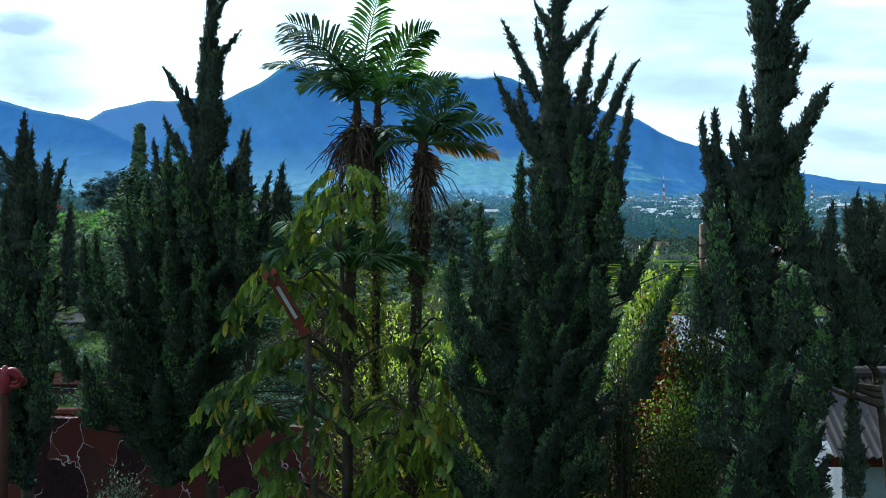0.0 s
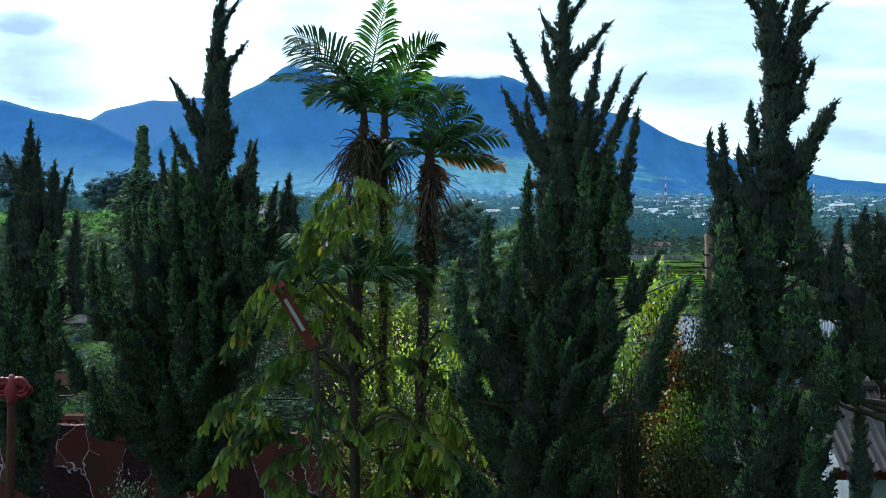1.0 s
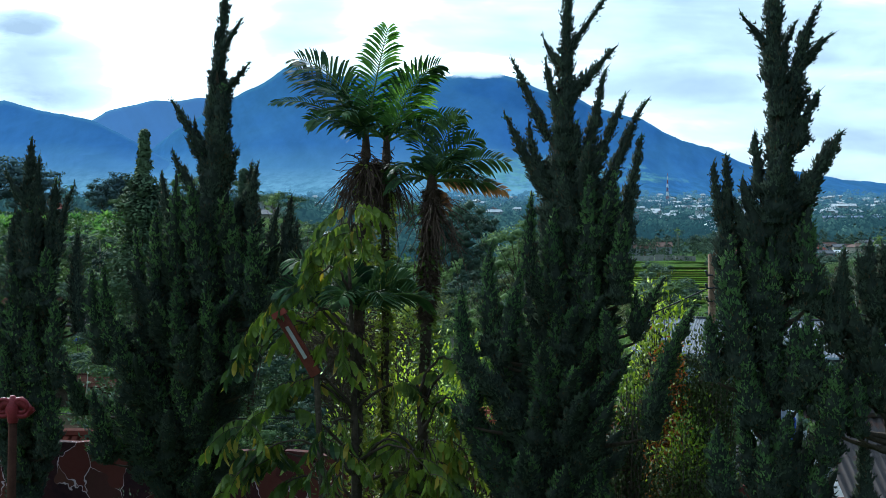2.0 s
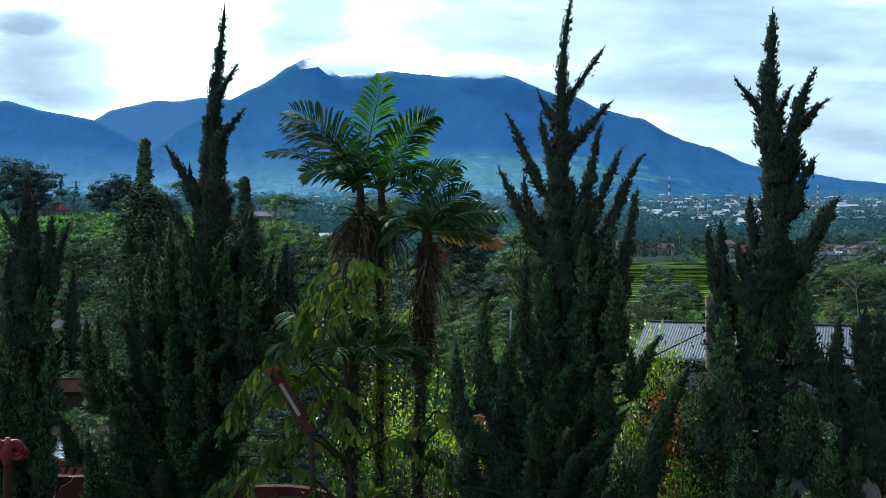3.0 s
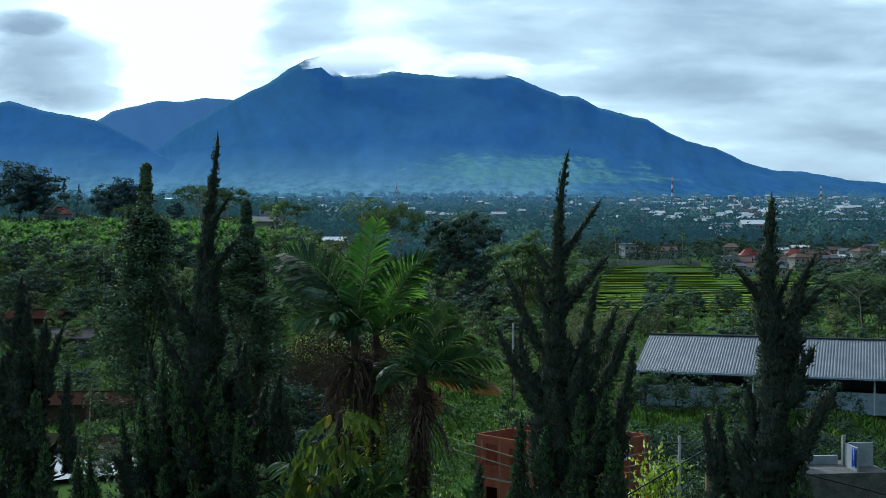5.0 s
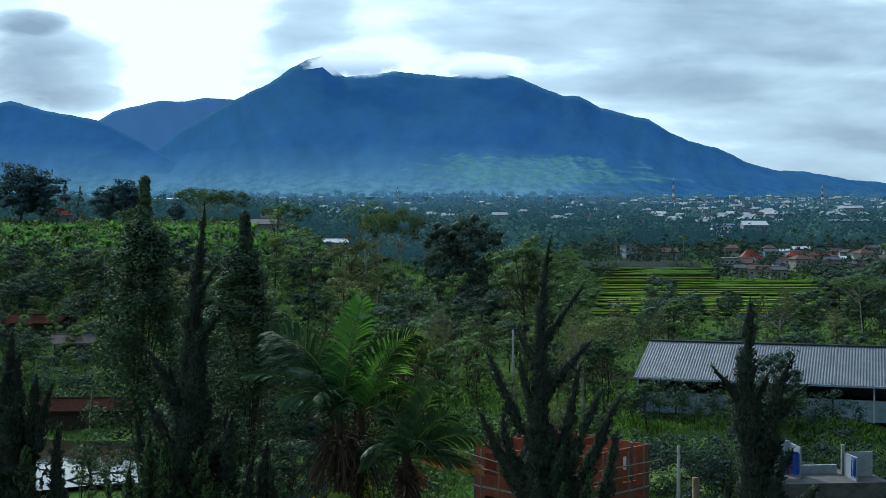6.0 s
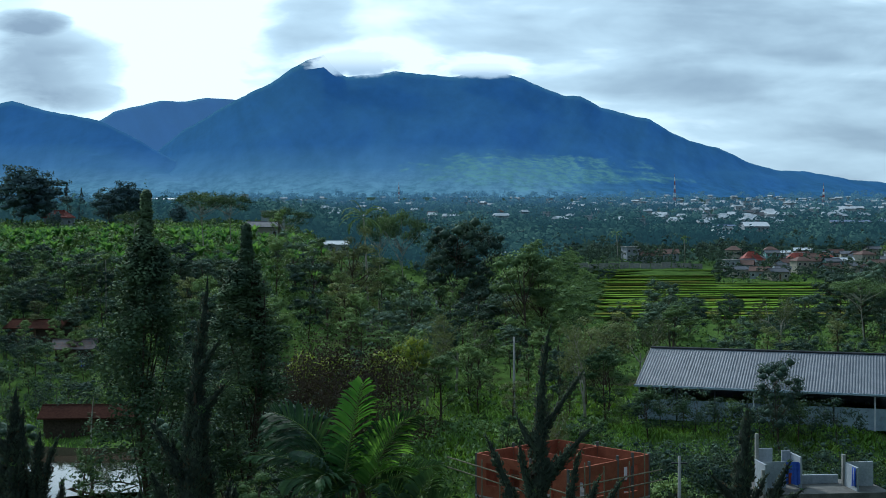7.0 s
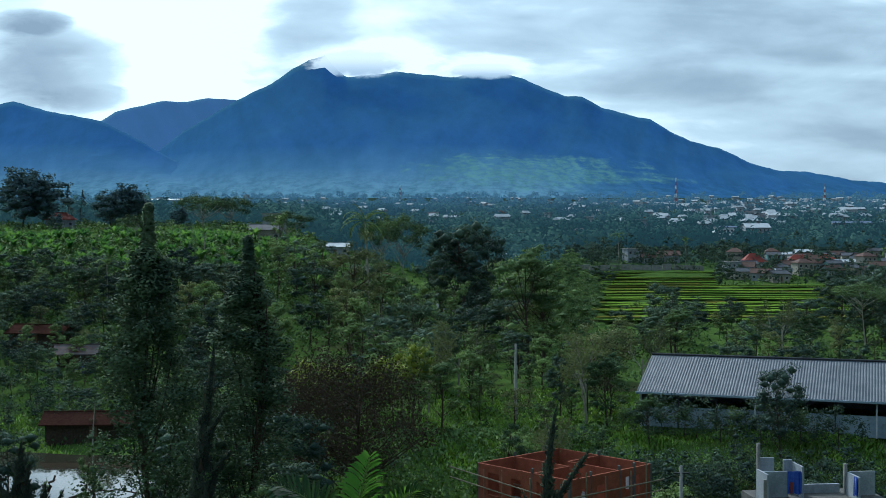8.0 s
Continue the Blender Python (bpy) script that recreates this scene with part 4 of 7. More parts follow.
def palm(x, y, top, foot_x, radius, fronds, label, seed, ivy=0.0, shaggy=0.0, fruit=0, ground=TERRACE):
    rng = np.random.default_rng(seed)
    root = thing("feather_palm", foot_x, y, ground, label, "palm", group="feather palms")
    high = top - ground
    k = np.linspace(0, 1, 18)
    path = np.stack([(x - foot_x) * k ** 1.5, 0.03 * np.sin(k * 6), -0.1 + (high + 0.1) * k], 1)
    wood = Soup()
    ring = 1 + 0.07 * (np.arange(18) % 2)
    wood.tube(path, radius * (1.25 - 0.35 * k) * ring, 10)
    smooth_shade(part("trunk", wood, BARK, root))
    crown = path[-1]
    if ivy:
        n = int(900 * ivy)
        s = rng.uniform(0.30, 0.97, n)
        c = np.stack([np.interp(s, k, path[:, i]) for i in range(3)], 1)
        o = unit(np.cross(rand_dirs(rng, n), [0, 0, 1.0]))
        climb = Soup().leaves(c + o * radius * rng.uniform(0.9, 1.9, n)[:, None], o + rng.normal(size=(n, 3)) * 0.5 + [0, 0, -0.6], rand_dirs(rng, n), rng.uniform(0.04, 0.08, n), rng.uniform(0.03, 0.05, n))
        tagged(part("climbing_plant", climb, IVY, root, "small yellow-green leaves climbing the trunk"), kind="stuff")
    if shaggy:
        n = int(1500 * shaggy)
        s = 1 - rng.uniform(0, 1, n) * 0.24
        c = np.stack([np.interp(s, k, path[:, i]) for i in range(3)], 1)
        o = unit(np.cross(rand_dirs(rng, n), [0, 0, 1.0]))
        hair = Soup().leaves(c + o * radius * 0.8, o * 0.8 + [0, 0, -0.8] + rng.normal(size=(n, 3)) * 0.5, rand_dirs(rng, n), rng.uniform(0.04, 0.12, n), rng.uniform(0.012, 0.025, n))
        tagged(part("fibre", hair, HUSK, root, "dark brown shaggy fibre round the trunk"), kind="stuff")
    # old flower stalks hanging below the leaves
    for _ in range(fruit):
        az, long = rng.uniform(0, 2 * np.pi), rng.uniform(0.35, 0.55)
        tw = Soup()
        for _ in range(38):
            d = unit(np.array([math.cos(az), math.sin(az), 0]) * rng.uniform(0.3, 1.1) + rng.normal(size=3) * 0.55 + [0, 0, rng.uniform(-0.8, 0.5)])
            q = np.linspace(0, 1, 6)[:, None]
            bent = crown + [0, 0, -0.22] + d * q * long * rng.uniform(0.6, 1.0) + np.array([0, 0, -1]) * q ** 2 * long * rng.uniform(0.3, 0.9)
            tw.tube(bent + rng.normal(size=(6, 3)) * 0.018 * q, [0.007, 0.006, 0.006, 0.005, 0.005, 0.004], 3)
        part("flower_stalk", tw, HUSK, root, "dry brown branched flower stalk")
    shaft = Soup()
    q = np.linspace(0, 1, 6)
    shaft.tube(crown + np.stack([q * 0, q * 0, q * 0.38 - 0.12], 1), radius * (1.25 - 0.85 * q), 9)
    smooth_shade(part("crownshaft", shaft, HUSK, root))
    for az, rise, length, droop, kind, leaflet, twist in fronds:
        mat = {"d": FROND_DARK, "b": FROND_BRIGHT, "x": FROND_DRY}[kind]
        name = {"d": "", "b": "bright young green frond", "x": "dry brown hanging frond"}[kind]
        frond(root, name, crown + [0, 0, 0.06], az, rise, length, droop, mat, rng, leaflet, int(10 + length * 23), 0.30 if kind == "x" else 0.05, 0.040, twist)
    return root


palm(-0.86, 12.18, 4.48, -0.98, 0.042, [
    (0, 81, 1.12, 6, "b", 0.34, 74), (180, 74, 1.10, 62, "d", 0.40, 60), (180, 62, 1.02, 46, "d", 0.38, 52), (180, 44, 1.04, 58, "d", 0.17, 40),
    (200, 40, 0.62, 60, "d", 0.30, 45), (215, 70, 0.75, 70, "d", 0.34, 30), (245, 58, 0.6, 95, "d", 0.34, 0)],
    "slim feather palm with one bright young upright frond", 21, 0.6, 0.10, 5)
palm(-0.66, 12.30, 4.46, -0.69, 0.040, [
    (0, 80, 0.98, 62, "d", 0.34, 58), (0, 66, 0.84, 14, "b", 0.36, 66), (0, 30, 0.84, 26, "d", 0.24, 50),
    (330, 55, 0.62, 60, "b", 0.34, 30), (180, 70, 0.62, 60, "d", 0.34, 45), (235, 40, 0.5, 90, "d", 0.30, 0)],
    "slim feather palm with leaf-covered trunk", 22, 1.8, 0.06, 5)
palm(-0.20, 12.10, 4.06, -0.36, 0.058, [
    (0, 78, 0.68, 26, "d", 0.30, 62), (180, 82, 0.56, 30, "d", 0.30, 55), (0, 60, 0.62, 40, "d", 0.30, 58), (0, 36, 0.80, 58, "d", 0.22, 66),
    (354, 2, 0.76, 26, "x", 0.17, 55), (350, 6, 0.62, 24, "d", 0.17, 50), (180, 28, 0.46, 80, "d", 0.26, 40), (205, 50, 0.5, 105, "d", 0.28, 0),
    (300, 60, 0.5, 105, "d", 0.30, 0), (330, 36, 0.55, 95, "d", 0.28, 0), (0, -62, 0.34, 15, "x", 0.16, 40)],
    "stocky feather palm with shaggy brown trunk and browning fronds", 23, 0.6, 1.6, 2)
palm(-0.90, 11.68, 2.78, -0.93, 0.05, [
    (165, 60, 0.90, 60, "d", 0.32, 55), (115, 70, 0.62, 55, "d", 0.32, 20), (60, 68, 0.62, 55, "d", 0.32, 20), (15, 58, 0.62, 65, "d", 0.31, 55),
    (200, 40, 0.84, 60, "d", 0.32, 45), (345, 38, 0.74, 70, "d", 0.31, 45), (255, 52, 0.62, 95, "d", 0.32, 0), (300, 52, 0.62, 95, "d", 0.32, 0)],
    "low feather palm with dark arching fronds", 24, 0.2, 0.15, 1)


# ---------- slender tree with hanging leaves ----------
def hanging_leaf_tree(x, y, z, branches, label, seed, per=9):
    """branches: foot height on the stem, azimuth, reach, rise of the arch, amount of leaf."""
    rng = np.random.default_rng(seed)
    root = thing("broadleaf_tree", x, y, z, label, "tree")
    wood, leaf = Soup(), Soup()
    tall = max(b[0] for b in branches) + 0.2
    k = np.linspace(0, 1, 10)
    stem = np.stack([0.08 * np.sin(k * 3), 0.05 * np.sin(k * 4 + 1), tall * k - 0.1], 1)
    wood.tube(stem, 0.055 * (1 - k) + 0.012, 8)
    for h, az, reach, rise, amount in branches:
        a = radians(az)
        out = np.array([math.cos(a), math.sin(a), 0])
        b0 = np.array([np.interp(h, stem[:, 2], stem[:, 0]), np.interp(h, stem[:, 2], stem[:, 1]), h])
        s = np.linspace(0, 1, 12)[:, None]
        path = b0 + out * reach * s + np.array([0, 0, 1]) * (rise * np.sin(np.pi * np.clip(s * 0.85, 0, 1)) * 1.3 - 0.12 * s ** 3) + rng.normal(size=(12, 3)) * 0.008
        wood.tube(path, np.linspace(0.018, 0.004, 12), 5)
        # sprays: a twig that arches over, with a curtain of long leaves hanging from it
        twigs = max(2, int(per * amount))
        for t in np.append(rng.uniform(0.40, 0.95, twigs - 1), 0.99):
            c = np.array([np.interp(t, s[:, 0], path[:, i]) for i in range(3)])
            d = unit(out * rng.uniform(0.1, 1.0) + rng.normal(size=3) * [0.7, 0.7, 0.15])
            q = np.linspace(0, 1, 9)[:, None]
            long = rng.uniform(0.24, 0.40)
            twig = c + d * q * long + np.array([0, 0, 1]) * (0.25 * q - 0.75 * q ** 2) * long
            wood.tube(twig, np.linspace(0.005, 0.002, 9), 3)
            side = unit(np.cross(d, [0, 0, 1.0]))
            for i in range(2, 9):
                for e in (-1, 1):
                    p = twig[i] + side * e * 0.012
                    dirn = unit(side * e * 0.30 + d * rng.uniform(0.05, 0.35) + np.array([0, 0, -1.0]) + rng.normal(size=3) * 0.10)
                    ln, wd = rng.uniform(0.11, 0.18), rng.uniform(0.044, 0.060)
                    u = unit(np.cross(dirn, side * e + rng.normal(size=3) * 0.35))
                    nn = np.cross(dirn, u)
                    v = []
                    for f, w in ((0, 0.06), (0.22, 0.85), (0.55, 1.0), (0.82, 0.62), (1.0, 0.03)):
                        m = p + dirn * ln * f + nn * ln * 0.10 * math.sin(f * 3.1)
                        v += [m - u * wd * 0.5 * w + nn * 0.008 * w, m + u * wd * 0.5 * w + nn * 0.008 * w]
                    leaf.add(v, [(2 * k, 2 * k + 1, 2 * k + 3, 2 * k + 2) for k in range(4)])
    smooth_shade(part("trunk", wood, BARK, root))
    part("crown", leaf, LEAF_GREEN, root)
    return root


def branch_set(seed, n, low, high, reach, rise):
    rng = np.random.default_rng(seed)
    return [(rng.uniform(low, high), rng.uniform(0, 360), rng.uniform(*reach), rng.uniform(*rise), rng.uniform(0.6, 1.2)) for _ in range(n)]


hanging_leaf_tree(-1.0, 11.55, TERRACE, [
    (3.75, 182, 0.98, 0.42, 1.7), (2.75, 190, 1.22, 0.36, 2.0), (2.55, 200, 1.15, 0.30, 1.8), (3.5, 178, 0.95, 0.42, 1.5), (3.2, 200, 0.75, 0.25, 1.2), (2.3, 185, 1.15, 0.38, 1.8), (2.2, 195, 0.9, 0.3, 1.5), (2.6, 170, 0.9, 0.2, 1.1), (1.9, 188, 1.05, 0.2, 1.5),
    (4.5, 175, 0.26, 0.30, 1.8), (4.75, 80, 0.16, 0.30, 1.8), (4.6, 300, 0.20, 0.28, 1.8), (4.3, 200, 0.36, 0.20, 1.8), (3.9, 190, 0.5, 0.2, 1.3), (3.7, 220, 0.3, 0.2, 1.2)]
    + branch_set(31, 18, 1.1, 3.4, (0.4, 1.0), (0.05, 0.35)),
    "slender tree with drooping yellow-green leaves", 32, 4.3)
hanging_leaf_tree(-0.35, 11.75, TERRACE, [
    (3.1, 10, 0.55, 0.35, 1.4), (2.9, 0, 0.45, 0.3, 1.4), (2.5, 350, 0.5, 0.3, 1.3), (2.0, 300, 0.45, 0.3, 1.6), (1.6, 270, 0.4, 0.3, 1.8), (1.5, 330, 0.55, 0.25, 1.6), (2.35, 285, 0.55, 0.30, 2.0), (2.0, 235, 0.60, 0.30, 2.0), (3.3, 0, 0.45, 0.30, 1.6)]
    + branch_set(33, 18, 1.0, 3.1, (0.3, 0.6), (0.05, 0.35)),
    "slender leaning tree with hanging yellow-green leaves", 34, 4.3)


# ---------- shrubs behind the row ----------
def shrub(name, x, y, z, rx, ry, rz, mat, label, seed, count=1500, leaf=0.09, group="", stems=9, extra=None, shade_mat=None):
    rng = np.random.default_rng(seed)
    root = thing(name, x, y, z, label, "shrub", group=group)
    wood, foliage = Soup(), Soup()
    tips = []
    for _ in range(stems * 8):
        d = unit(rng.normal(size=3) + [0, 0, 0.9])
        tip = d * [rx, ry, rz * 0.62] * rng.uniform(0.65, 1.0) + [0, 0, rz * 0.42]
        tips.append(tip)
        q = np.linspace(0, 1, 5)[:, None]
        wood.tube(np.array([0, 0, -0.1]) * (1 - q) + tip * q + rng.normal(size=(5, 3)) * 0.03, np.linspace(0.02, 0.004, 5), 4)
    tips = np.array(tips)
    pick = rng.integers(0, len(tips), count)
    p = tips[pick] * rng.uniform(0.75, 1.05, count)[:, None] + rng.normal(size=(count, 3)) * [rx * 0.20, ry * 0.2, 0.10 + rx * 0.15]
    d = unit(p * [1 / rx, 1 / ry, 1 / rz] + rng.normal(size=(count, 3)) * 0.7 + [0, 0, 0.5])
    # Leaves below the lime tips take a darker olive: shade put into their colour.
    young = p[:, 2] > rz * rng.normal(0.86, 0.06, count) if shade_mat else np.ones(count, bool)
    shaded_leaves, heart = Soup(), np.array([0, 0, rz * 0.5])
    side, size, wide = rand_dirs(rng, count), rng.uniform(0.7, 1.3, count) * leaf, rng.uniform(0.40, 0.62, count) * leaf
    way = unit((p - heart) / [rx, ry, rz * 0.5] + rng.normal(size=(count, 3)) * 0.3)
    for soup, k in ((foliage, young), (shaded_leaves, ~young)):
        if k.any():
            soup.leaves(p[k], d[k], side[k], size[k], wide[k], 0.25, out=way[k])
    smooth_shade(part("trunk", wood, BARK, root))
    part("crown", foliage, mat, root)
    if shade_mat:
        part("mature_leaves", shaded_leaves, shade_mat, root, "darker olive older leaves")
    if extra:
        m = count // 2
        pick = rng.integers(0, len(tips), m)
        p = tips[pick] * rng.uniform(0.55, 1.0, m)[:, None] * [0.9, 1, 0.93] + rng.normal(size=(m, 3)) * [rx * 0.14, ry * 0.12, 0.12] + [0.03, -0.34, -0.05]
        more = Soup().leaves(p, unit(rng.normal(size=(m, 3)) + [0, -0.4, -0.2]), rand_dirs(rng, m), leaf * 1.1, leaf * 0.4, 0.25)
        part("red_leaves", more, extra, root, "red and orange variegated leaves")
    return root


shrub("croton_shrub", 2.52, 14.6, -1.2, 0.40, 0.4, 3.9, SHRUB_GOLD, "tall shrub with lime-green tips and red-orange leaves", 41, 9000, 0.062, extra=SHRUB_RED, shade_mat=SHRUB_OLIVE)
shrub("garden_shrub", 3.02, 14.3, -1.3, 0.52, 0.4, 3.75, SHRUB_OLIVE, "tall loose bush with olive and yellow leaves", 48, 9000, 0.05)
shrub("garden_shrub", 2.62, 13.7, -1.3, 0.58, 0.5, 2.75, SHRUB_GOLD, "rounded bush with lime-yellow leaves", 42, 10000, 0.046, shade_mat=SHRUB_OLIVE)
shrub("garden_shrub", 1.95, 13.4, -1.3, 0.34, 0.4, 3.45, SHRUB_GOLD, "rounded bush with lime-yellow leaves", 43, 3600, 0.06, shade_mat=SHRUB_OLIVE)
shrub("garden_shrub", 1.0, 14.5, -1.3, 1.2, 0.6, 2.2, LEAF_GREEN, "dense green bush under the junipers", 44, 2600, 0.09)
shrub("garden_shrub", -0.3, 14.4, -1.3, 1.3, 0.7, 3.3, SHRUB_GOLD, "dense bush behind the palms, yellow-green at the top", 45, 8500, 0.055, shade_mat=SHRUB_OLIVE)
shrub("garden_shrub", -4.05, 15.2, -1.3, 0.42, 0.4, 1.35, JUNIPER, "clipped round dark green bush", 46, 7000, 0.045)
shrub("garden_shrub", -5.0, 19.8, -1.6, 1.1, 0.5, 3.0, WOODS_B, "loose grey-green bush behind the wall", 47, 2600, 0.09)


# ---------- garden wall with painted rocks, lamp post ornament, beam, pole, low roofs ----------
def garden_wall():
    wall = Soup()
    xs = np.linspace(-9.5, 5.6, 60)
    rng = np.random.default_rng(7)
    top = 0.60 + 0.08 * np.sin(xs * 1.1) + 0.06 * np.sin(xs * 2.7 + 1) - 0.028 * (xs + 9)
    ys = 18.9 - 0.16 * (xs + 9)
    for dy, order in ((0.0, 1), (0.18, -1)):
        v = np.concatenate([np.stack([xs, ys + dy + 0.05 * np.sin(xs * 3), np.full_like(xs, -2.2)], 1),
                            np.stack([xs, ys + dy + 0.05 * np.sin(xs * 2), top], 1)])
        k = np.arange(59)
        f = np.stack([k, k + 1, k + 61, k + 60], 1)
        wall.add(v, f if order > 0 else f[:, ::-1])
    n = 60
    k = np.arange(59)
    wall.f[4].append(np.stack([k + n, k + n + 1, k + 3 * n + 1, k + 3 * n], 1))
    ob = part("wall_garden", wall, MURAL)
    tagged(ob, "garden wall painted with red-brown rocks and pale veins", "wall", kind="structure")


garden_wall()


def rose_post(x, y, z):
    root = thing("lamp_post", x, y, TERRACE, "dark post topped by a red scrolled ornament", "post")
    pole = Soup().tube([(0, 0, -0.1), (-0.05, 0, 1.2), (-0.02, 0, z - TERRACE - 0.1)], [0.07, 0.055, 0.05], 10)
    smooth_shade(part("post", pole, RUSTY, root))
    scroll = Soup()
    for side in (-1, 1):
        a = np.linspace(0, 4.2 * np.pi, 46)
        r = 0.13 * (1 - a / (5.2 * np.pi))
        path = np.stack([side * 0.11 + side * r * np.cos(a), np.full_like(a, -0.02), 0.06 - r * np.sin(a)], 1)
        scroll.tube(path, np.linspace(0.035, 0.018, 46), 7)
    scroll.tube([(-0.24, 0.02, -0.02), (-0.1, 0.02, 0.10), (0.1, 0.02, 0.12), (0.24, 0.02, -0.02)], [0.05, 0.07, 0.07, 0.05], 8)
    scroll.tube([(0, 0, -0.14), (0, 0, 0.02), (0, 0, 0.2)], [0.06, 0.1, 0.03], 9)
    ob = smooth_shade(part("ornament", scroll, ROSE, root, "red painted scrolled ornament"))
    ob.location = (-0.02, 0, z - TERRACE)


rose_post(-5.42, 15.1, 1.40)


def leaning_beam():
    root = thing("leaning_post", -1.17, 11.2, TERRACE, "red-brown leaning post with a bright inset strip", "post")
    body = Soup()
    foot, head = Vector((-0.08, 0, 3.55)), Vector((-0.41, 0, 4.10))
    d = head - foot
    turn = pose(foot.x, foot.y, foot.z, 0, math.degrees(math.atan2(d.x, d.z)), 0)
    body.box(-0.05, -0.045, 0.0, 0.05, 0.045, d.length, turn)
    part("beam", body, RED_WOOD, root)
    cap = Soup().box(-0.068, -0.06, d.length - 0.01, 0.068, 0.06, d.length + 0.045, turn)
    part("cap", cap, TILE_RED, root)
    strip = Soup().box(-0.016, -0.058, d.length - 0.46, 0.016, -0.047, d.length - 0.12, turn)
    part("strip", strip, CONCRETE, root, "pale reflecting strip")
    prop = Soup().tube([(0.02, 0.0, -0.1), (0.0, 0, 1.8), (-0.08, 0, 3.6)], [0.035, 0.03, 0.028], 8)
    part("stake", prop, BARK, root)


leaning_beam()


def utility_pole():
    root = thing("utility_pole", 3.20, 14.95, -1.3, "weathered timber utility pole with insulators", "pole")
    smooth_shade(part("pole", Soup().tube([(0, 0, -0.2), (0.02, 0, 2.2), (-0.01, 0, 4.66)], [0.065, 0.052, 0.042], 10), WOOD, root))
    for z, dx in ((4.40, -0.07), (4.24, -0.07), (4.08, -0.06)):
        b = Soup().tube([(0, -0.05, z), (dx, -0.06, z), (dx - 0.02, -0.06, z + 0.06)], [0.012, 0.014, 0.02], 6)
        part("insulator", b, DARK_METAL, root)
    for label, pts in (("", [(3.12, 14.9, 2.93), (1.6, 13.6, 2.42), (0.6, 14.2, 1.9), (-0.3, 15.2, 1.1), (-0.8, 16.6, 0.35)]),
                       ("", [(3.2, 14.9, 2.95), (5.0, 13.8, 2.62), (7.5, 13.5, 2.75), (11, 13.2, 3.3)]),
                       ("", [(-9, 18.0, 1.25), (-5.8, 17.6, 1.02), (-4.0, 17.2, 1.0), (-2.0, 16.6, 1.1)])):
        c = Soup().tube(pts, 0.010, 5)
        tagged(smooth_shade(part("overhead_cable", c, CABLE)), "thin black overhead cable slung between poles", "cable", group="overhead cables")


utility_pole()


def corrugated(width, depth, pitch, amp, thick=0.012, per=8):
    """A wavy sheet: ridges run along y."""
    n = int(width / pitch * per) + 1
    xs = np.linspace(0, width, n)
    z = amp * np.sin(xs / pitch * 2 * np.pi)
    s = Soup()
    v = np.concatenate([np.stack([xs, np.full(n, yy), z + dz], 1) for dz in (0, -thick) for yy in (0.0, depth)])
    k = np.arange(n - 1)
    s.add(v, np.concatenate([np.stack([k, k + 1, k + n + 1, k + n], 1), np.stack([k + 2 * n, k + 3 * n, k + 3 * n + 1, k + 2 * n + 1], 1),
                             np.stack([k, k + 2 * n, k + 2 * n + 1, k + 1], 1), np.stack([k + n, k + n + 1, k + 3 * n + 1, k + 3 * n], 1)]))
    return s


def neighbour_roof():
    root = thing("outbuilding", 3.65, 10.55, -1.3, "small white outbuilding under a weathered corrugated roof", "building")
    for row in range(2):
        for col in range(4):
            sheet = part("roof_sheet", corrugated(1.02, 0.62, 0.076, 0.013), OLD_TIN, root, "weathered grey corrugated sheet")
            sheet.matrix_basis = pose(-0.30 + col * 0.96, -0.18 + row * 0.52, 2.62 + row * 0.285 + 0.008 * (col % 2), 28.5, 0, 0)
    for a in (Soup().box(-0.15, 0.1, 0, 3.4, 0.25, 2.58), Soup().box(-0.15, 0.25, 0, 0.0, 1.1, 2.58), Soup().box(-0.15, 1.1, 0, 3.4, 1.25, 3.05)):
        part("wall", a, PLASTER, root)
    part("fascia", Soup().box(-0.3, 0.02, 2.50, 3.5, 0.07, 2.60), RED_WOOD, root)
    part("ridge_cap", Soup().tube([(-0.35, 0.86, 3.23), (3.5, 0.86, 3.23)], 0.06, 8), OLD_TIN, root)


neighbour_roof()


def tile_roof_low():
    root = thing("garden_shelter", -7.6, 20.6, -2.36, "low shelter with a red tiled roof", "shelter")
    for i in range(26):
        roof = Soup().tube([(-2.0 + i * 0.15, -0.9, 1.75), (-2.0 + i * 0.15, 0.4, 2.45)], 0.085, 6)
        part("roll_tile", roof, RED_WOOD, root)
    part("ridge", Soup().tube([(-2.1, 0.42, 2.52), (1.85, 0.42, 2.52)], 0.10, 8), RED_WOOD, root)
    for x in (-1.9, 1.6):
        part("post", Soup().box(x - 0.07, -0.5, 0, x + 0.07, -0.36, 1.88), WOOD, root)
        part("post", Soup().box(x - 0.07, 0.2, 0, x + 0.07, 0.34, 2.28), WOOD, root)


tile_roof_low()


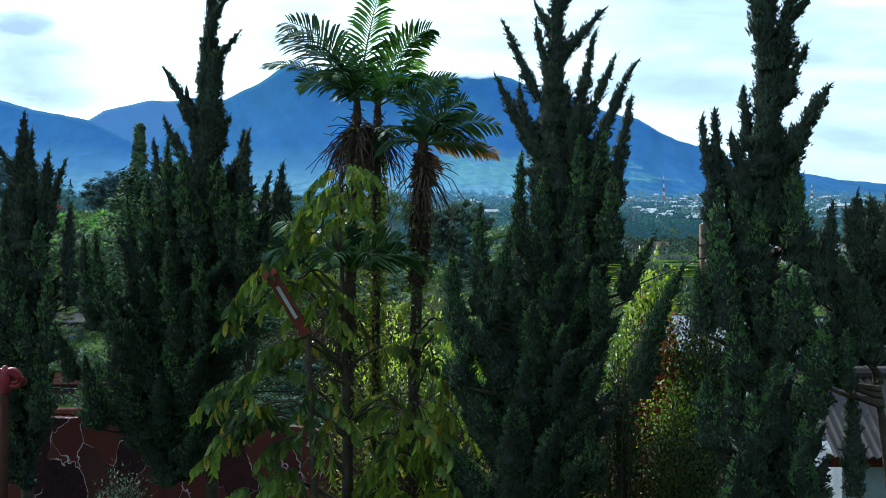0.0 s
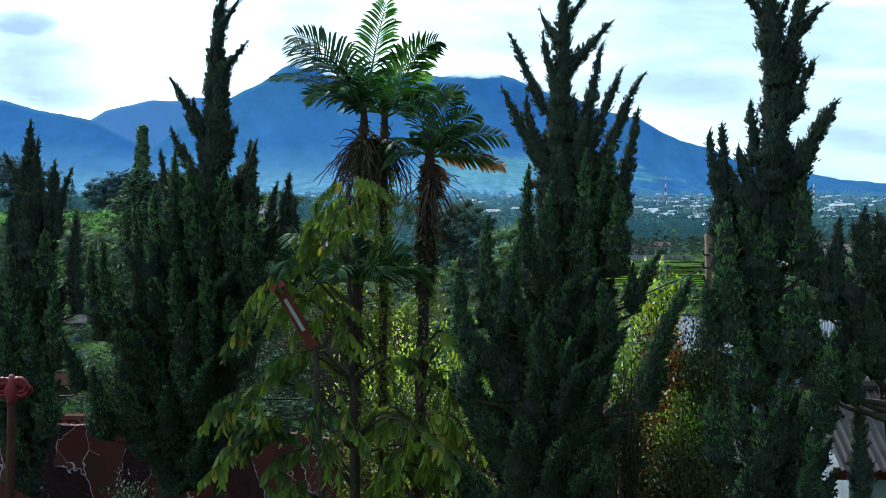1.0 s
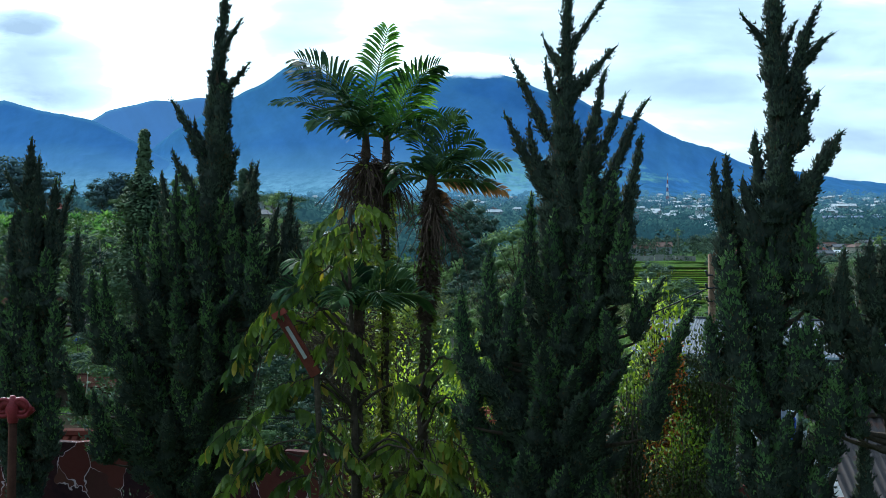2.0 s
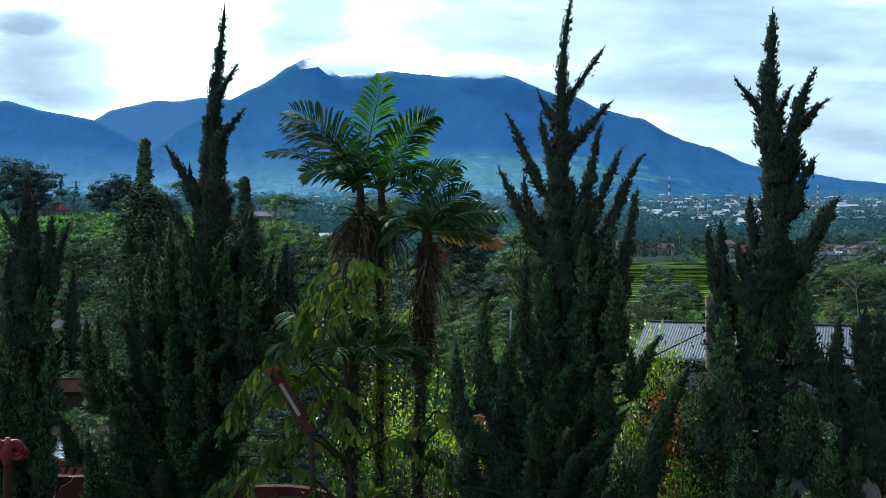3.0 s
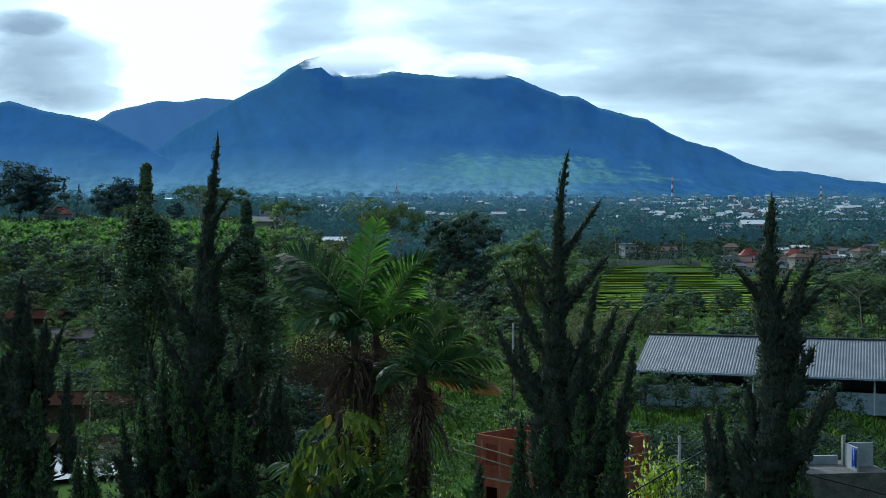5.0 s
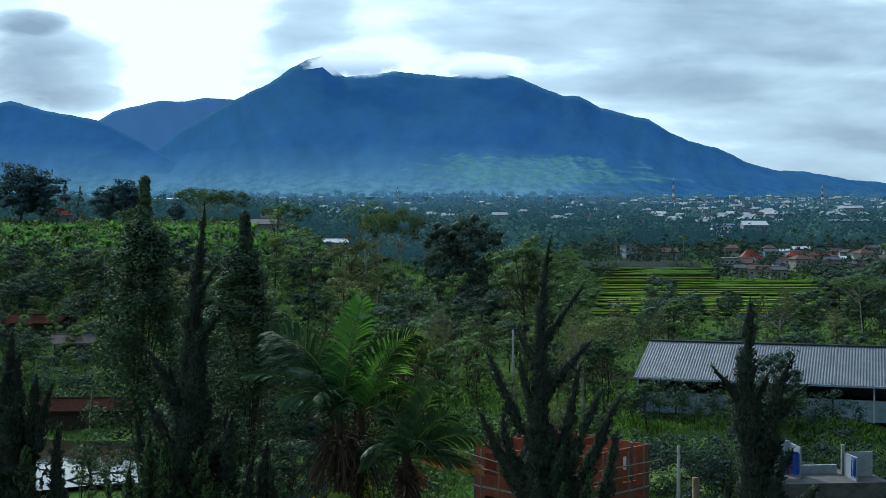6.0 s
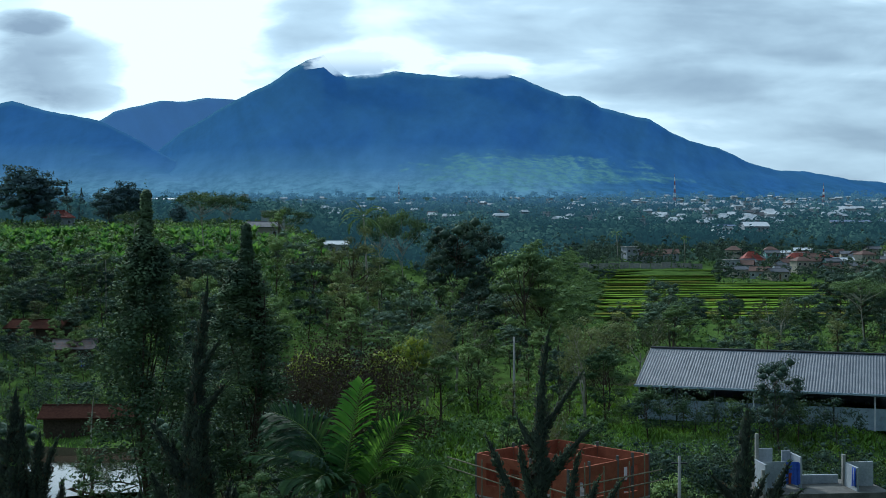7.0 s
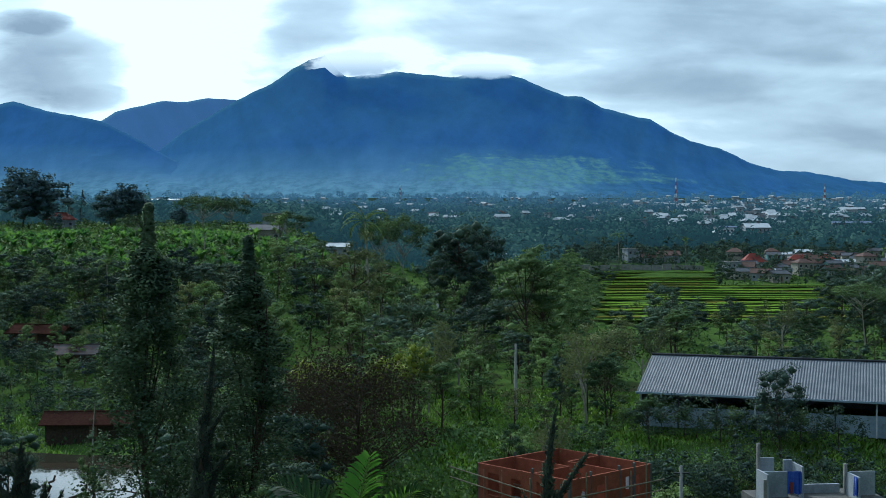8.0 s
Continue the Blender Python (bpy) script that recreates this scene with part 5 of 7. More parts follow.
# ---------- trees of the valley ----------
def leafy_tree(kind, label, seed, tall, spread, base, mat, clumps=30, per=34, leaf=0.60, flat=0.7, trunk=0.16, bark=None, shape="round", category="tree", core=0.62):
    """A tapered trunk with limbs, and a crown of leaf clumps with gaps between them. Built at the origin."""
    rng = np.random.default_rng(seed)
    root = thing(kind, 0, 0, 0, label, category)
    wood, crown = Soup(), Soup()
    split = shape != "round" or kind == "withered_tree"
    k = np.linspace(0, 1, 8)
    stem = np.stack([0.03 * tall * np.sin(k * 3 + seed), 0.03 * tall * np.cos(k * 2.3 + seed) - 0.03 * tall, tall * 0.86 * k - 0.4], 1)
    wood.tube(stem, trunk * (1 - 0.85 * k), 7)
    cs = []
    for i in range(clumps):
        if shape == "layers":
            tier = rng.choice([0, 0, 0, 1])
            a, r = rng.uniform(0, 6.28), spread * (rng.uniform(0.35, 0.85) if tier else math.sqrt(rng.uniform(0.01, 0.9)))
            c = np.array([r * math.cos(a), r * math.sin(a), tall * (0.97 - 0.15 * tier - 0.13 * (r / spread) ** 2) + rng.normal() * 0.22])
            sz = np.array([1.2, 1.2, 0.40]) * spread * rng.uniform(0.13, 0.24)
        elif shape == "cone":
            s = rng.uniform(0, 1) ** 0.8
            a, r = rng.uniform(0, 6.28), spread * ((1 - s) ** 0.85 * rng.uniform(0.30, 1.12) if s < 0.86 else (1 - s) * 0.4)
            c = np.array([r * math.cos(a), r * math.sin(a), base + (tall - base) * s])
            sz = np.array([1, 1, 1.35]) * spread * rng.uniform(0.18, 0.31) * (1.15 - 0.85 * s) * (1.0 if s < 0.86 else 0.62)
        else:
            d = unit(rng.normal(size=3) + [0, 0, 0.25])
            c = d * [spread, spread, (tall - base) * 0.5] * rng.uniform(0.50, 1.0) + [0, 0, (tall + base) * 0.5]
            sz = np.array([1, 1, flat]) * spread * rng.uniform(0.20, 0.37)
        cs.append(c)
        if i % (9 if shape == "cone" else 2 if leaf < 0.35 and tall > 5 else 4) == 0:
            h = np.clip(c[2] - rng.uniform(0.15, 0.35) * tall, base * 0.5, tall * 0.8)
            q = np.linspace(0, 1, 5)[:, None]
            a0 = np.array([np.interp(h, stem[:, 2], stem[:, 0]), np.interp(h, stem[:, 2], stem[:, 1]), h])
            mid = (a0 + c) / 2 + [0, 0, -0.04 * tall]
            limb = Soup() if split else wood
            limb.tube(a0 * (1 - q) ** 2 + 2 * q * (1 - q) * mid + c * q ** 2, np.linspace(trunk * 0.35, 0.02, 5), 4)
            if split:
                part("branch", limb, bark or BARK, root)
        if core:
            crown.blob(c, sz * core, rng)
        n = int(per * rng.uniform(0.7, 1.3))
        g = rand_dirs(rng, n)
        g[:, 2] += 0.15
        p = c + g * sz * rng.uniform(0.66, 1.10, n)[:, None]
        tang = unit(np.cross(g, rng.normal(size=(n, 3))))
        d = unit(tang + g * 0.35 + [0, 0, -0.2])
        heart = np.array([0, 0, (tall + base) * 0.5])
        way = unit(g * 0.75 + unit((p - heart) / [spread, spread, (tall - base) * 0.5]) * 0.35 + rng.normal(size=(n, 3)) * 0.22)
        crown.leaves(p - d * leaf * 0.4, d, np.cross(g, d) + rng.normal(size=(n, 3)) * 0.32, rng.uniform(0.7, 1.3, n) * leaf, rng.uniform(0.42, 0.68, n) * leaf, 0.2, out=way)
    smooth_shade(part("trunk", wood, bark or BARK, root))
    part("crown", crown, mat, root)
    return root


def bare_tree(label, seed, tall):
    rng = np.random.default_rng(seed)
    root = thing("bare_tree", 0, 0, 0, label, "tree")
    wood, crown = Soup(), Soup()

    def grow(p, d, length, r, depth):
        q = np.linspace(0, 1, 5)[:, None]
        path = p + d * q * length + rng.normal(size=(5, 3)) * length * 0.03 * q
        wood.tube(path, np.linspace(r, r * 0.6, 5), 5 if depth > 1 else 4)
        if depth == 0:
            n = 10
            crown.leaves(path[-1] + rng.normal(size=(n, 3)) * 0.25, rand_dirs(rng, n), rand_dirs(rng, n), 0.26, 0.13)
            return
        for _ in range(3 if depth > 1 else 4):
            e = unit(d * 0.9 + rng.normal(size=3) * 0.48 + [0, 0, 0.25])
            grow(path[int(rng.integers(2, 5))], e, length * rng.uniform(0.5, 0.75), r * 0.55, depth - 1)

    grow(np.array([0, 0, -0.3]), np.array([0.05, 0, 1.0]), tall * 0.42, tall * 0.013, 4)
    part("trunk", wood, PALE_BARK, root)
    part("crown", crown, WOODS_C, root)
    return root


def banana_plant(seed):
    rng = np.random.default_rng(seed)
    root = thing("banana_plant", 0, 0, 0, "banana plant with broad bright green leaves", "banana plant")
    smooth_shade(part("stem", Soup().tube([(0, 0, -0.2), (0.03, 0, 0.7), (0.0, 0, 1.5)], [0.18, 0.15, 0.09], 7), STALK, root))
    crown = Soup()
    for i in range(11):
        az, rise = i * 137.5 + rng.uniform(-20, 20), rng.uniform(48, 86)
        s = np.linspace(0, 1, 6)
        long = rng.uniform(2.0, 2.9)
        ang = radians(rise) - radians(rng.uniform(55, 100)) * s ** 1.6
        fl = np.concatenate([[0], np.cumsum(np.cos(ang[:-1]))]) * long / 5
        up = np.concatenate([[0], np.cumsum(np.sin(ang[:-1]))]) * long / 5
        o = np.array([math.cos(radians(az)), math.sin(radians(az)), 0])
        side = np.cross(o, [0, 0, 1.0])
        mid = np.array([0, 0, 1.4]) + fl[:, None] * o + up[:, None] * [0, 0, 1]
        w = 0.42 * np.sin(np.pi * np.clip(0.04 + s * 0.93, 0, 1)) ** 0.7
        v = np.concatenate([mid + side * w[:, None] - [0, 0, 0.12], mid + [0, 0, 0.02], mid - side * w[:, None] - [0, 0, 0.12]])
        k = np.arange(5)
        f = np.concatenate([np.stack([k + a, k + a + 1, k + a + 7, k + a + 6], 1) for a in (0, 6)])
        crown.add(v, f)
    part("crown", crown, BANANA, root)
    return root


def far_palm(seed):
    rng = np.random.default_rng(seed)
    root = thing("coconut_palm", 0, 0, 0, "tall palm with a round head of fronds", "palm")
    k = np.linspace(0, 1, 8)
    stem = np.stack([0.5 * k ** 2, 0 * k, 9.5 * k - 0.3], 1)
    smooth_shade(part("trunk", Soup().tube(stem, 0.17 - 0.07 * k, 7), PALE_BARK, root))
    for i in range(15):
        frond(root, "", stem[-1], rng.uniform(0, 360), rng.uniform(-15, 80), rng.uniform(2.2, 3.0), rng.uniform(60, 110), WOODS_A, rng, 0.75, 20, 0.0, 0.09)
    return root


UMBRELLA_LEAF = leaf_material("umbrella_tree_leaves", (0.034, 0.062, 0.036), (0.120, 0.178, 0.078), 0.2, 0.8, 0.12, 0.05, None, 0.28, 0.9)
CONIFER_LEAF = leaf_material("conifer_leaves", (0.028, 0.048, 0.036), (0.095, 0.140, 0.072), 0.1, 0.85, 0.5, 0.03, None, 0.3, 0.2)
TREES = {
    # seen from near by: fine leaves
    "fgreen": leafy_tree("broadleaf_tree", "broadleaf tree with mid-green clumped crown", 101, 10.0, 3.4, 2.2, WOODS_A, 28, 120, 0.22, 0.48),
    "fdark": leafy_tree("broadleaf_tree", "broadleaf tree with dense dark green crown", 102, 11.0, 4.0, 2.5, WOODS_B, 44, 92, 0.255, 0.55),
    "folive": leafy_tree("broadleaf_tree", "broadleaf tree with olive-green open crown", 103, 9.0, 2.8, 1.5, WOODS_C, 26, 110, 0.20, 0.45, core=0.4),
    "fslim": leafy_tree("broadleaf_tree", "slim upright tree with bright green leaves", 104, 11.0, 1.8, 1.0, WOODS_A, 30, 90, 0.19),
    # farther off
    "green": leafy_tree("broadleaf_tree", "broadleaf tree with mid-green clumped crown", 121, 10.0, 3.4, 2.2, WOODS_A, 26, 75, 0.32, 0.48),
    "dark": leafy_tree("broadleaf_tree", "broadleaf tree with dense dark green crown", 122, 11.0, 4.2, 2.0, WOODS_B, 28, 75, 0.34, 0.55),
    "olive": leafy_tree("broadleaf_tree", "broadleaf tree with olive-green open crown", 123, 9.0, 2.8, 1.5, WOODS_C, 22, 70, 0.29, 0.45, core=0.45),
    "slim": leafy_tree("broadleaf_tree", "slim upright tree with bright green leaves", 124, 11.0, 1.9, 1.0, WOODS_A, 26, 60, 0.28),
    # far off
    "tgreen": leafy_tree("broadleaf_tree", "distant round green tree", 131, 10.0, 3.6, 1.6, WOODS_A, 16, 8, 1.1),
    "tdark": leafy_tree("broadleaf_tree", "distant round dark green tree", 132, 11.0, 4.2, 1.6, WOODS_B, 16, 8, 1.2),
    "hround": leafy_tree("broadleaf_tree", "broad distant blue-green tree", 133, 11.0, 4.4, 1.6, HAZE_BLUE_WOODS, 64, 44, 0.6, 0.6),
    "hcone": leafy_tree("conifer", "distant narrow blue-green conifer", 134, 20.0, 2.7, 0.8, HAZE_BLUE_WOODS, 60, 16, 0.6, shape="cone", core=0),
    "layers": leafy_tree("umbrella_tree", "flat-topped umbrella tree with layered green foliage", 105, 12.0, 5.6, 7.0, UMBRELLA_LEAF, 40, 90, 0.26, shape="layers", bark=PALE_BARK, core=0.4),
    "cone": leafy_tree("conifer", "tall narrow conifer with dark green foliage", 106, 20.0, 2.7, 3.0, CONIFER_LEAF, 260, 110, 0.16, shape="cone", trunk=0.14, core=0.22),
    "bush": leafy_tree("wild_bush", "loose wild bush with green leaves", 107, 3.0, 2.0, 0.1, WOODS_A, 20, 42, 0.19, trunk=0.06, category="bush", core=0.36),
    "darkbush": leafy_tree("wild_bush", "dense dark green wild bush", 108, 3.4, 2.3, 0.1, WOODS_B, 20, 42, 0.20, trunk=0.06, category="bush", core=0.36),
    "brown": leafy_tree("withered_tree", "withered tree with sparse purple-brown twigs and leaves", 109, 9.0, 4.6, 1.0, WOODS_BROWN, 100, 120, 0.16, trunk=0.14, core=0),
    "yellow": leafy_tree("flowering_tree", "small tree topped with yellow-green flower heads", 110, 8.0, 2.8, 4.6, WOODS_YELLOW, 26, 40, 0.22, trunk=0.10),
    "bare": bare_tree("nearly leafless pale-barked tree with thin branches", 111, 9.5),
    "banana": banana_plant(112),
    "palm": far_palm(113),
}
USED = set()
GROUPS = {"fgreen": "valley trees", "fdark": "valley trees", "folive": "valley trees", "fslim": "valley trees", "tgreen": "valley trees", "tdark": "valley trees", "green": "valley trees", "dark": "valley trees", "olive": "valley trees", "slim": "valley trees", "bush": "wild bushes", "darkbush": "wild bushes", "banana": "banana plants"}


def plant(kind, x, y, size=1.0, z=None, turn=None, wide=1.0):
    """Stands one of the trees on the land."""
    turn = (x * 37.7 + y * 11.3) % 360 if turn is None else turn
    z = float(lie(x, y)) if z is None else z
    m = pose(x, y, z, 0, 0, turn) @ Matrix.Diagonal((size * wide, size * wide, size, 1))
    if kind in USED:
        ob = copy_thing(TREES[kind], m)
        ob.matrix_basis = m
        return ob
    USED.add(kind)
    TREES[kind].matrix_basis = m
    if kind in GROUPS:
        TREES[kind]["group"] = GROUPS[kind]
    return TREES[kind]


def at(u, y):
    return u * y, y


# single trees that stand out: kind, bearing, distance, size, breadth
NEAR_SLOPE = (  # on the slope below the garden
    ("cone", -0.249, 70, 1.17, 1.42), ("cone", -0.167, 77, 1.08, 1.62), ("brown", -0.086, 104, 1.59, 1.0), ("brown", -0.118, 110, 1.23, 0.9), ("banana", 0.020, 97, 0.8, 1.0), ("banana", 0.014, 99, 0.7, 1.0), ("bare", 0.076, 103, 1.25, 0.8),
    ("fslim", 0.048, 105, 0.75, 1), ("fgreen", 0.056, 108, 0.6, 0.8), ("fslim", -0.3, 90, 0.75, 0.7), ("fdark", -0.215, 88, 0.9, 0.9), ("fgreen", -0.185, 90, 0.9, 1),
    ("fdark", -0.135, 92, 0.95, 1), ("fdark", -0.372, 92, 0.85, 0.9), ("fdark", -0.232, 96, 0.85, 0.8),
)
MEADOW = (  # round the meadow and the shed
    ("yellow", -0.094, 124, 1.15, 0.8), ("yellow", -0.052, 126, 1, 0.9), ("yellow", -0.032, 130, 1.15, 0.7), ("yellow", -0.115, 128, 1.2, 0.7), ("bare", 0.11, 128, 1.44, 1),
    ("bare", 0.004, 150, 1.38, 1), ("bare", 0.155, 150, 1.25, 1), ("bare", -0.02, 140, 1.25, 1), ("folive", 0.115, 140, 1.1, 1), ("folive", 0.13, 150, 1.05, 1),
    ("fdark", 0.268, 116, 0.86, 0.78), ("fgreen", 0.162, 118, 0.55, 0.9), ("fslim", -0.03, 130, 1, 1), ("fdark", -0.3, 141, 0.42, 1), ("palm", -0.245, 142, 0.62, 1),
    ("palm", -0.297, 132, 0.55, 1),
)
FIELD_EDGE = (  # before and beside the rice fields
    ("fdark", 0.338, 222, 1.25, 1), ("fdark", 0.172, 228, 1, 0.9), ("fdark", 0.292, 205, 0.9, 1), ("palm", -0.0695, 228, 2.15, 0.75), ("folive", -0.079, 205, 2.05, 0.75),
    ("folive", -0.09, 212, 1.7, 0.8), ("fgreen", 0.064, 175, 1.85, 0.95), ("fgreen", 0.072, 179, 1.5, 1.0), ("green", 0.073, 180, 1.1, 1.1), ("dark", 0.047, 190, 1.1, 1), ("bare", 0.27, 190, 1.38, 1),
    ("dark", 0.178, 200, 0.95, 1.1), ("layers", 0.335, 215, 0.98, 1), ("dark", 0.352, 225, 0.9, 1), ("green", 0.185, 190, 0.9, 1.2), ("palm", -0.285, 205, 1, 1),
)
BROW = (  # on the brow of the valley
    ("fdark", 0.315, 236, 1.15, 1), ("fdark", 0.352, 240, 1.35, 1), ("layers", -0.206, 262, 1.22, 0.95), ("layers", -0.183, 266, 1.14, 0.8), ("layers", -0.137, 258, 1.1, 0.9),
    ("layers", -0.041, 235, 1.95, 0.45), ("layers", -0.262, 268, 0.85, 0.8), ("layers", -0.06, 240, 1.8, 0.4), ("fdark", 0.008, 240, 2.18, 0.78), ("fdark", 0.024, 246, 1.95, 0.8),
    ("fdark", -0.008, 248, 1.9, 0.75),
)
PLAIN = (  # out on the plain
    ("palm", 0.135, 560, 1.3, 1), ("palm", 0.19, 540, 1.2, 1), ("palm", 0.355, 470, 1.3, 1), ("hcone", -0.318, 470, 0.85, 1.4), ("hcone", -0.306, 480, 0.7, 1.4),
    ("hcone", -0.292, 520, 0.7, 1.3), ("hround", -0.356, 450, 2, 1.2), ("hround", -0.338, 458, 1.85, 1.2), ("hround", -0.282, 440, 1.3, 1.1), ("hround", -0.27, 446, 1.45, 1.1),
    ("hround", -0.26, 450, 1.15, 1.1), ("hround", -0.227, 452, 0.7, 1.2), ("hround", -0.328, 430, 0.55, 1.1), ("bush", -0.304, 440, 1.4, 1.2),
)
for kind, u, y, size, wide in NEAR_SLOPE + MEADOW + FIELD_EDGE + BROW + PLAIN:
    plant(kind, *at(u, y), size, wide=wide)


def clear(x, y):
    """Where trees must not stand: shed, building sites, pond, paddies, clearing."""
    u = x / y
    if 0.10 < u < 0.40 and 282 < y < (514 if u < 0.215 else 442):
        return True
    if u > 0.135 and 112 < y < 142:
        return True
    if 0 < x < 18 and 84 < y < 106:
        return True
    if 22 < x < 44 and 84 < y < 101:
        return True
    if x < -24 and 96 < y < 136:
        return True
    return -0.035 < u < 0.06 and 84 < y < 122


def scatter(seed, count, u0, u1, y0, y1, kinds, lo, hi, gap, joined=None):
    rng = np.random.default_rng(seed)
    done = []
    for _ in range(count * 6):
        if len(done) >= count:
            break
        y = math.sqrt(rng.uniform(y0 ** 2, y1 ** 2))
        x = rng.uniform(u0, u1) * y
        if clear(x, y) or any((x - a) ** 2 + (y - b) ** 2 < gap ** 2 for a, b in done):
            continue
        done.append((x, y))
        kind, size, wide = str(rng.choice(kinds)), rng.uniform(lo, hi), rng.uniform(0.85, 1.15)
        if joined is None:
            plant(kind, x, y, size, wide=wide)
        else:
            joined.append((kind, x, y, size, wide))


def copse(name, label, rows, mat):
    """Trees too far off to tell apart, as one mesh."""
    s = Soup()
    for kind, x, y, size, wide in rows:
        for ob in TREES[kind].children:
            me = ob.data
            v = np.empty(len(me.vertices) * 3, np.float32)
            me.vertices.foreach_get("co", v)
            v = v.reshape(-1, 3) * [size * wide, size * wide, size] + [x, y, float(lie(x, y))]
            f = {}
            for poly in me.polygons:
                f.setdefault(len(poly.vertices), []).append(tuple(poly.vertices))
            n0 = s.n
            s.v.append(v)
            s.n += len(v)
            for k, faces in f.items():
                s.f.setdefault(k, []).append(np.array(faces) + n0)
    tagged(part(name, s, mat), label, "woods", kind="stuff")


FAR_ROWS, EDGE_ROWS = [], []
scatter(201, 60, -0.15, 0.14, 124, 168, ["fgreen", "folive", "fslim", "fgreen", "fdark", "bush"], 0.45, 0.85, 4.3)
scatter(202, 48, -0.15, 0.10, 168, 262, ["green", "slim", "olive", "green", "slim", "dark"], 0.80, 1.20, 5.4)
scatter(203, 20, -0.24, -0.15, 172, 215, ["dark", "green", "dark", "olive", "darkbush"], 0.6, 1.0, 4.5)
scatter(215, 30, -0.42, -0.17, 204, 226, ["dark", "fdark", "dark", "dark", "green"], 0.60, 0.88, 4.6)
scatter(219, 34, -0.42, -0.19, 180, 204, ["dark", "fdark", "dark", "olive"], 0.42, 0.68, 4.0)
scatter(204, 250, -0.40, -0.07, 226, 330, ["banana"], 0.75, 1.15, 2.0)
scatter(205, 16, -0.40, -0.10, 320, 430, ["tgreen"], 0.30, 0.5, 9.0, FAR_ROWS)
scatter(206, 62, 0.13, 0.40, 150, 284, ["green", "dark", "dark", "olive", "darkbush"], 0.45, 0.72, 4.6)
scatter(207, 95, 0.12, 0.40, 86, 119, ["bush", "darkbush", "darkbush", "darkbush"], 0.7, 1.35, 2.2)
scatter(208, 30, -0.22, -0.12, 60, 104, ["darkbush", "fdark", "fslim", "bush"], 0.5, 0.85, 3.2)
scatter(213, 16, -0.42, -0.20, 78, 96, ["darkbush", "bush"], 0.5, 0.9, 3.2)
scatter(209, 40, -0.13, 0.13, 86, 124, ["bush", "bush", "darkbush"], 0.35, 0.8, 2.4)
scatter(210, 10, -0.5, 0.5, 28, 58, ["bush", "darkbush"], 0.6, 1.0, 3.0)
scatter(211, 170, 0.08, 0.42, 442, 690, ["tgreen", "tdark", "tdark"], 0.45, 0.80, 5.0, FAR_ROWS)
scatter(216, 46, -0.42, -0.17, 152, 178, ["dark", "green", "dark", "darkbush"], 0.30, 0.46, 2.8)
scatter(217, 70, 0.07, 0.235, 519, 585, ["tgreen", "tdark", "tdark"], 0.45, 0.80, 3.8, FAR_ROWS)
scatter(218, 46, 0.20, 0.40, 444, 520, ["tdark", "tgreen"], 0.25, 0.48, 4.5, FAR_ROWS)
scatter(212, 30, -0.22, -0.14, 104, 172, ["darkbush", "bush", "fdark", "fgreen"], 0.5, 0.8, 3.4)
scatter(214, 60, -0.42, -0.18, 134, 172, ["darkbush", "darkbush", "bush"], 0.6, 1.1, 2.6)
scatter(220, 44, 0.050, 0.110, 190, 505, ["dark", "green", "dark", "olive"], 0.7, 1.1, 5.0, EDGE_ROWS)
# trees along the edge of the paddies
for i in range(18):
    y = 288 + i * 8.6
    EDGE_ROWS.append((("green", "dark", "olive")[i % 3], (0.106 + 0.010 * ((i * 5) % 4) / 3) * y, y, 0.55 + 0.30 * ((i * 7) % 5) / 5, 1.0))
# trees before the houses
for u, y, size in ((0.222, 452, 0.8), (0.229, 449, 0.62), (0.297, 450, 0.66), (0.309, 447, 0.82), (0.32, 449, 0.7), (0.345, 446, 0.8), (0.362, 448, 0.9), (0.262, 456, 0.4), (0.128, 442, 0.6), (0.118, 430, 0.75)):
    FAR_ROWS.append(("dark", u * y, y, size, 1.1))
copse("town_trees", "dark green trees among the houses and behind the fields", FAR_ROWS, WOODS_B)
copse("field_trees", "mixed green trees beside the rice fields", EDGE_ROWS, WOODS_A)
for kind in set(TREES) - USED - {"bush", "darkbush"}:
    for ob in [*TREES[kind].children, TREES[kind]]:
        bpy.data.objects.remove(ob)
# shrubs on the banks between the paddies
for u, y, size in ((0.150, 330, 0.9), (0.185, 345, 0.7), (0.225, 372, 0.8), (0.255, 352, 0.6), (0.292, 340, 0.9), (0.330, 365, 0.8), (0.205, 318, 1.0), (0.27, 400, 0.6), (0.31, 412, 0.8), (0.345, 395, 1.0), (0.17, 420, 0.5), (0.235, 310, 0.9)):
    plant("darkbush" if y % 2 else "bush", u * y, y, size)
# hedge along the front of the shed
for i in range(12):
    plant("darkbush" if i % 3 else "bush", 17.5 + i * 1.75 + 0.4 * (i % 2), 124.6 - i * 0.62 - 0.8 * (i % 2), 0.95 + 0.3 * ((i * 7) % 5) / 5, z=-12.4)


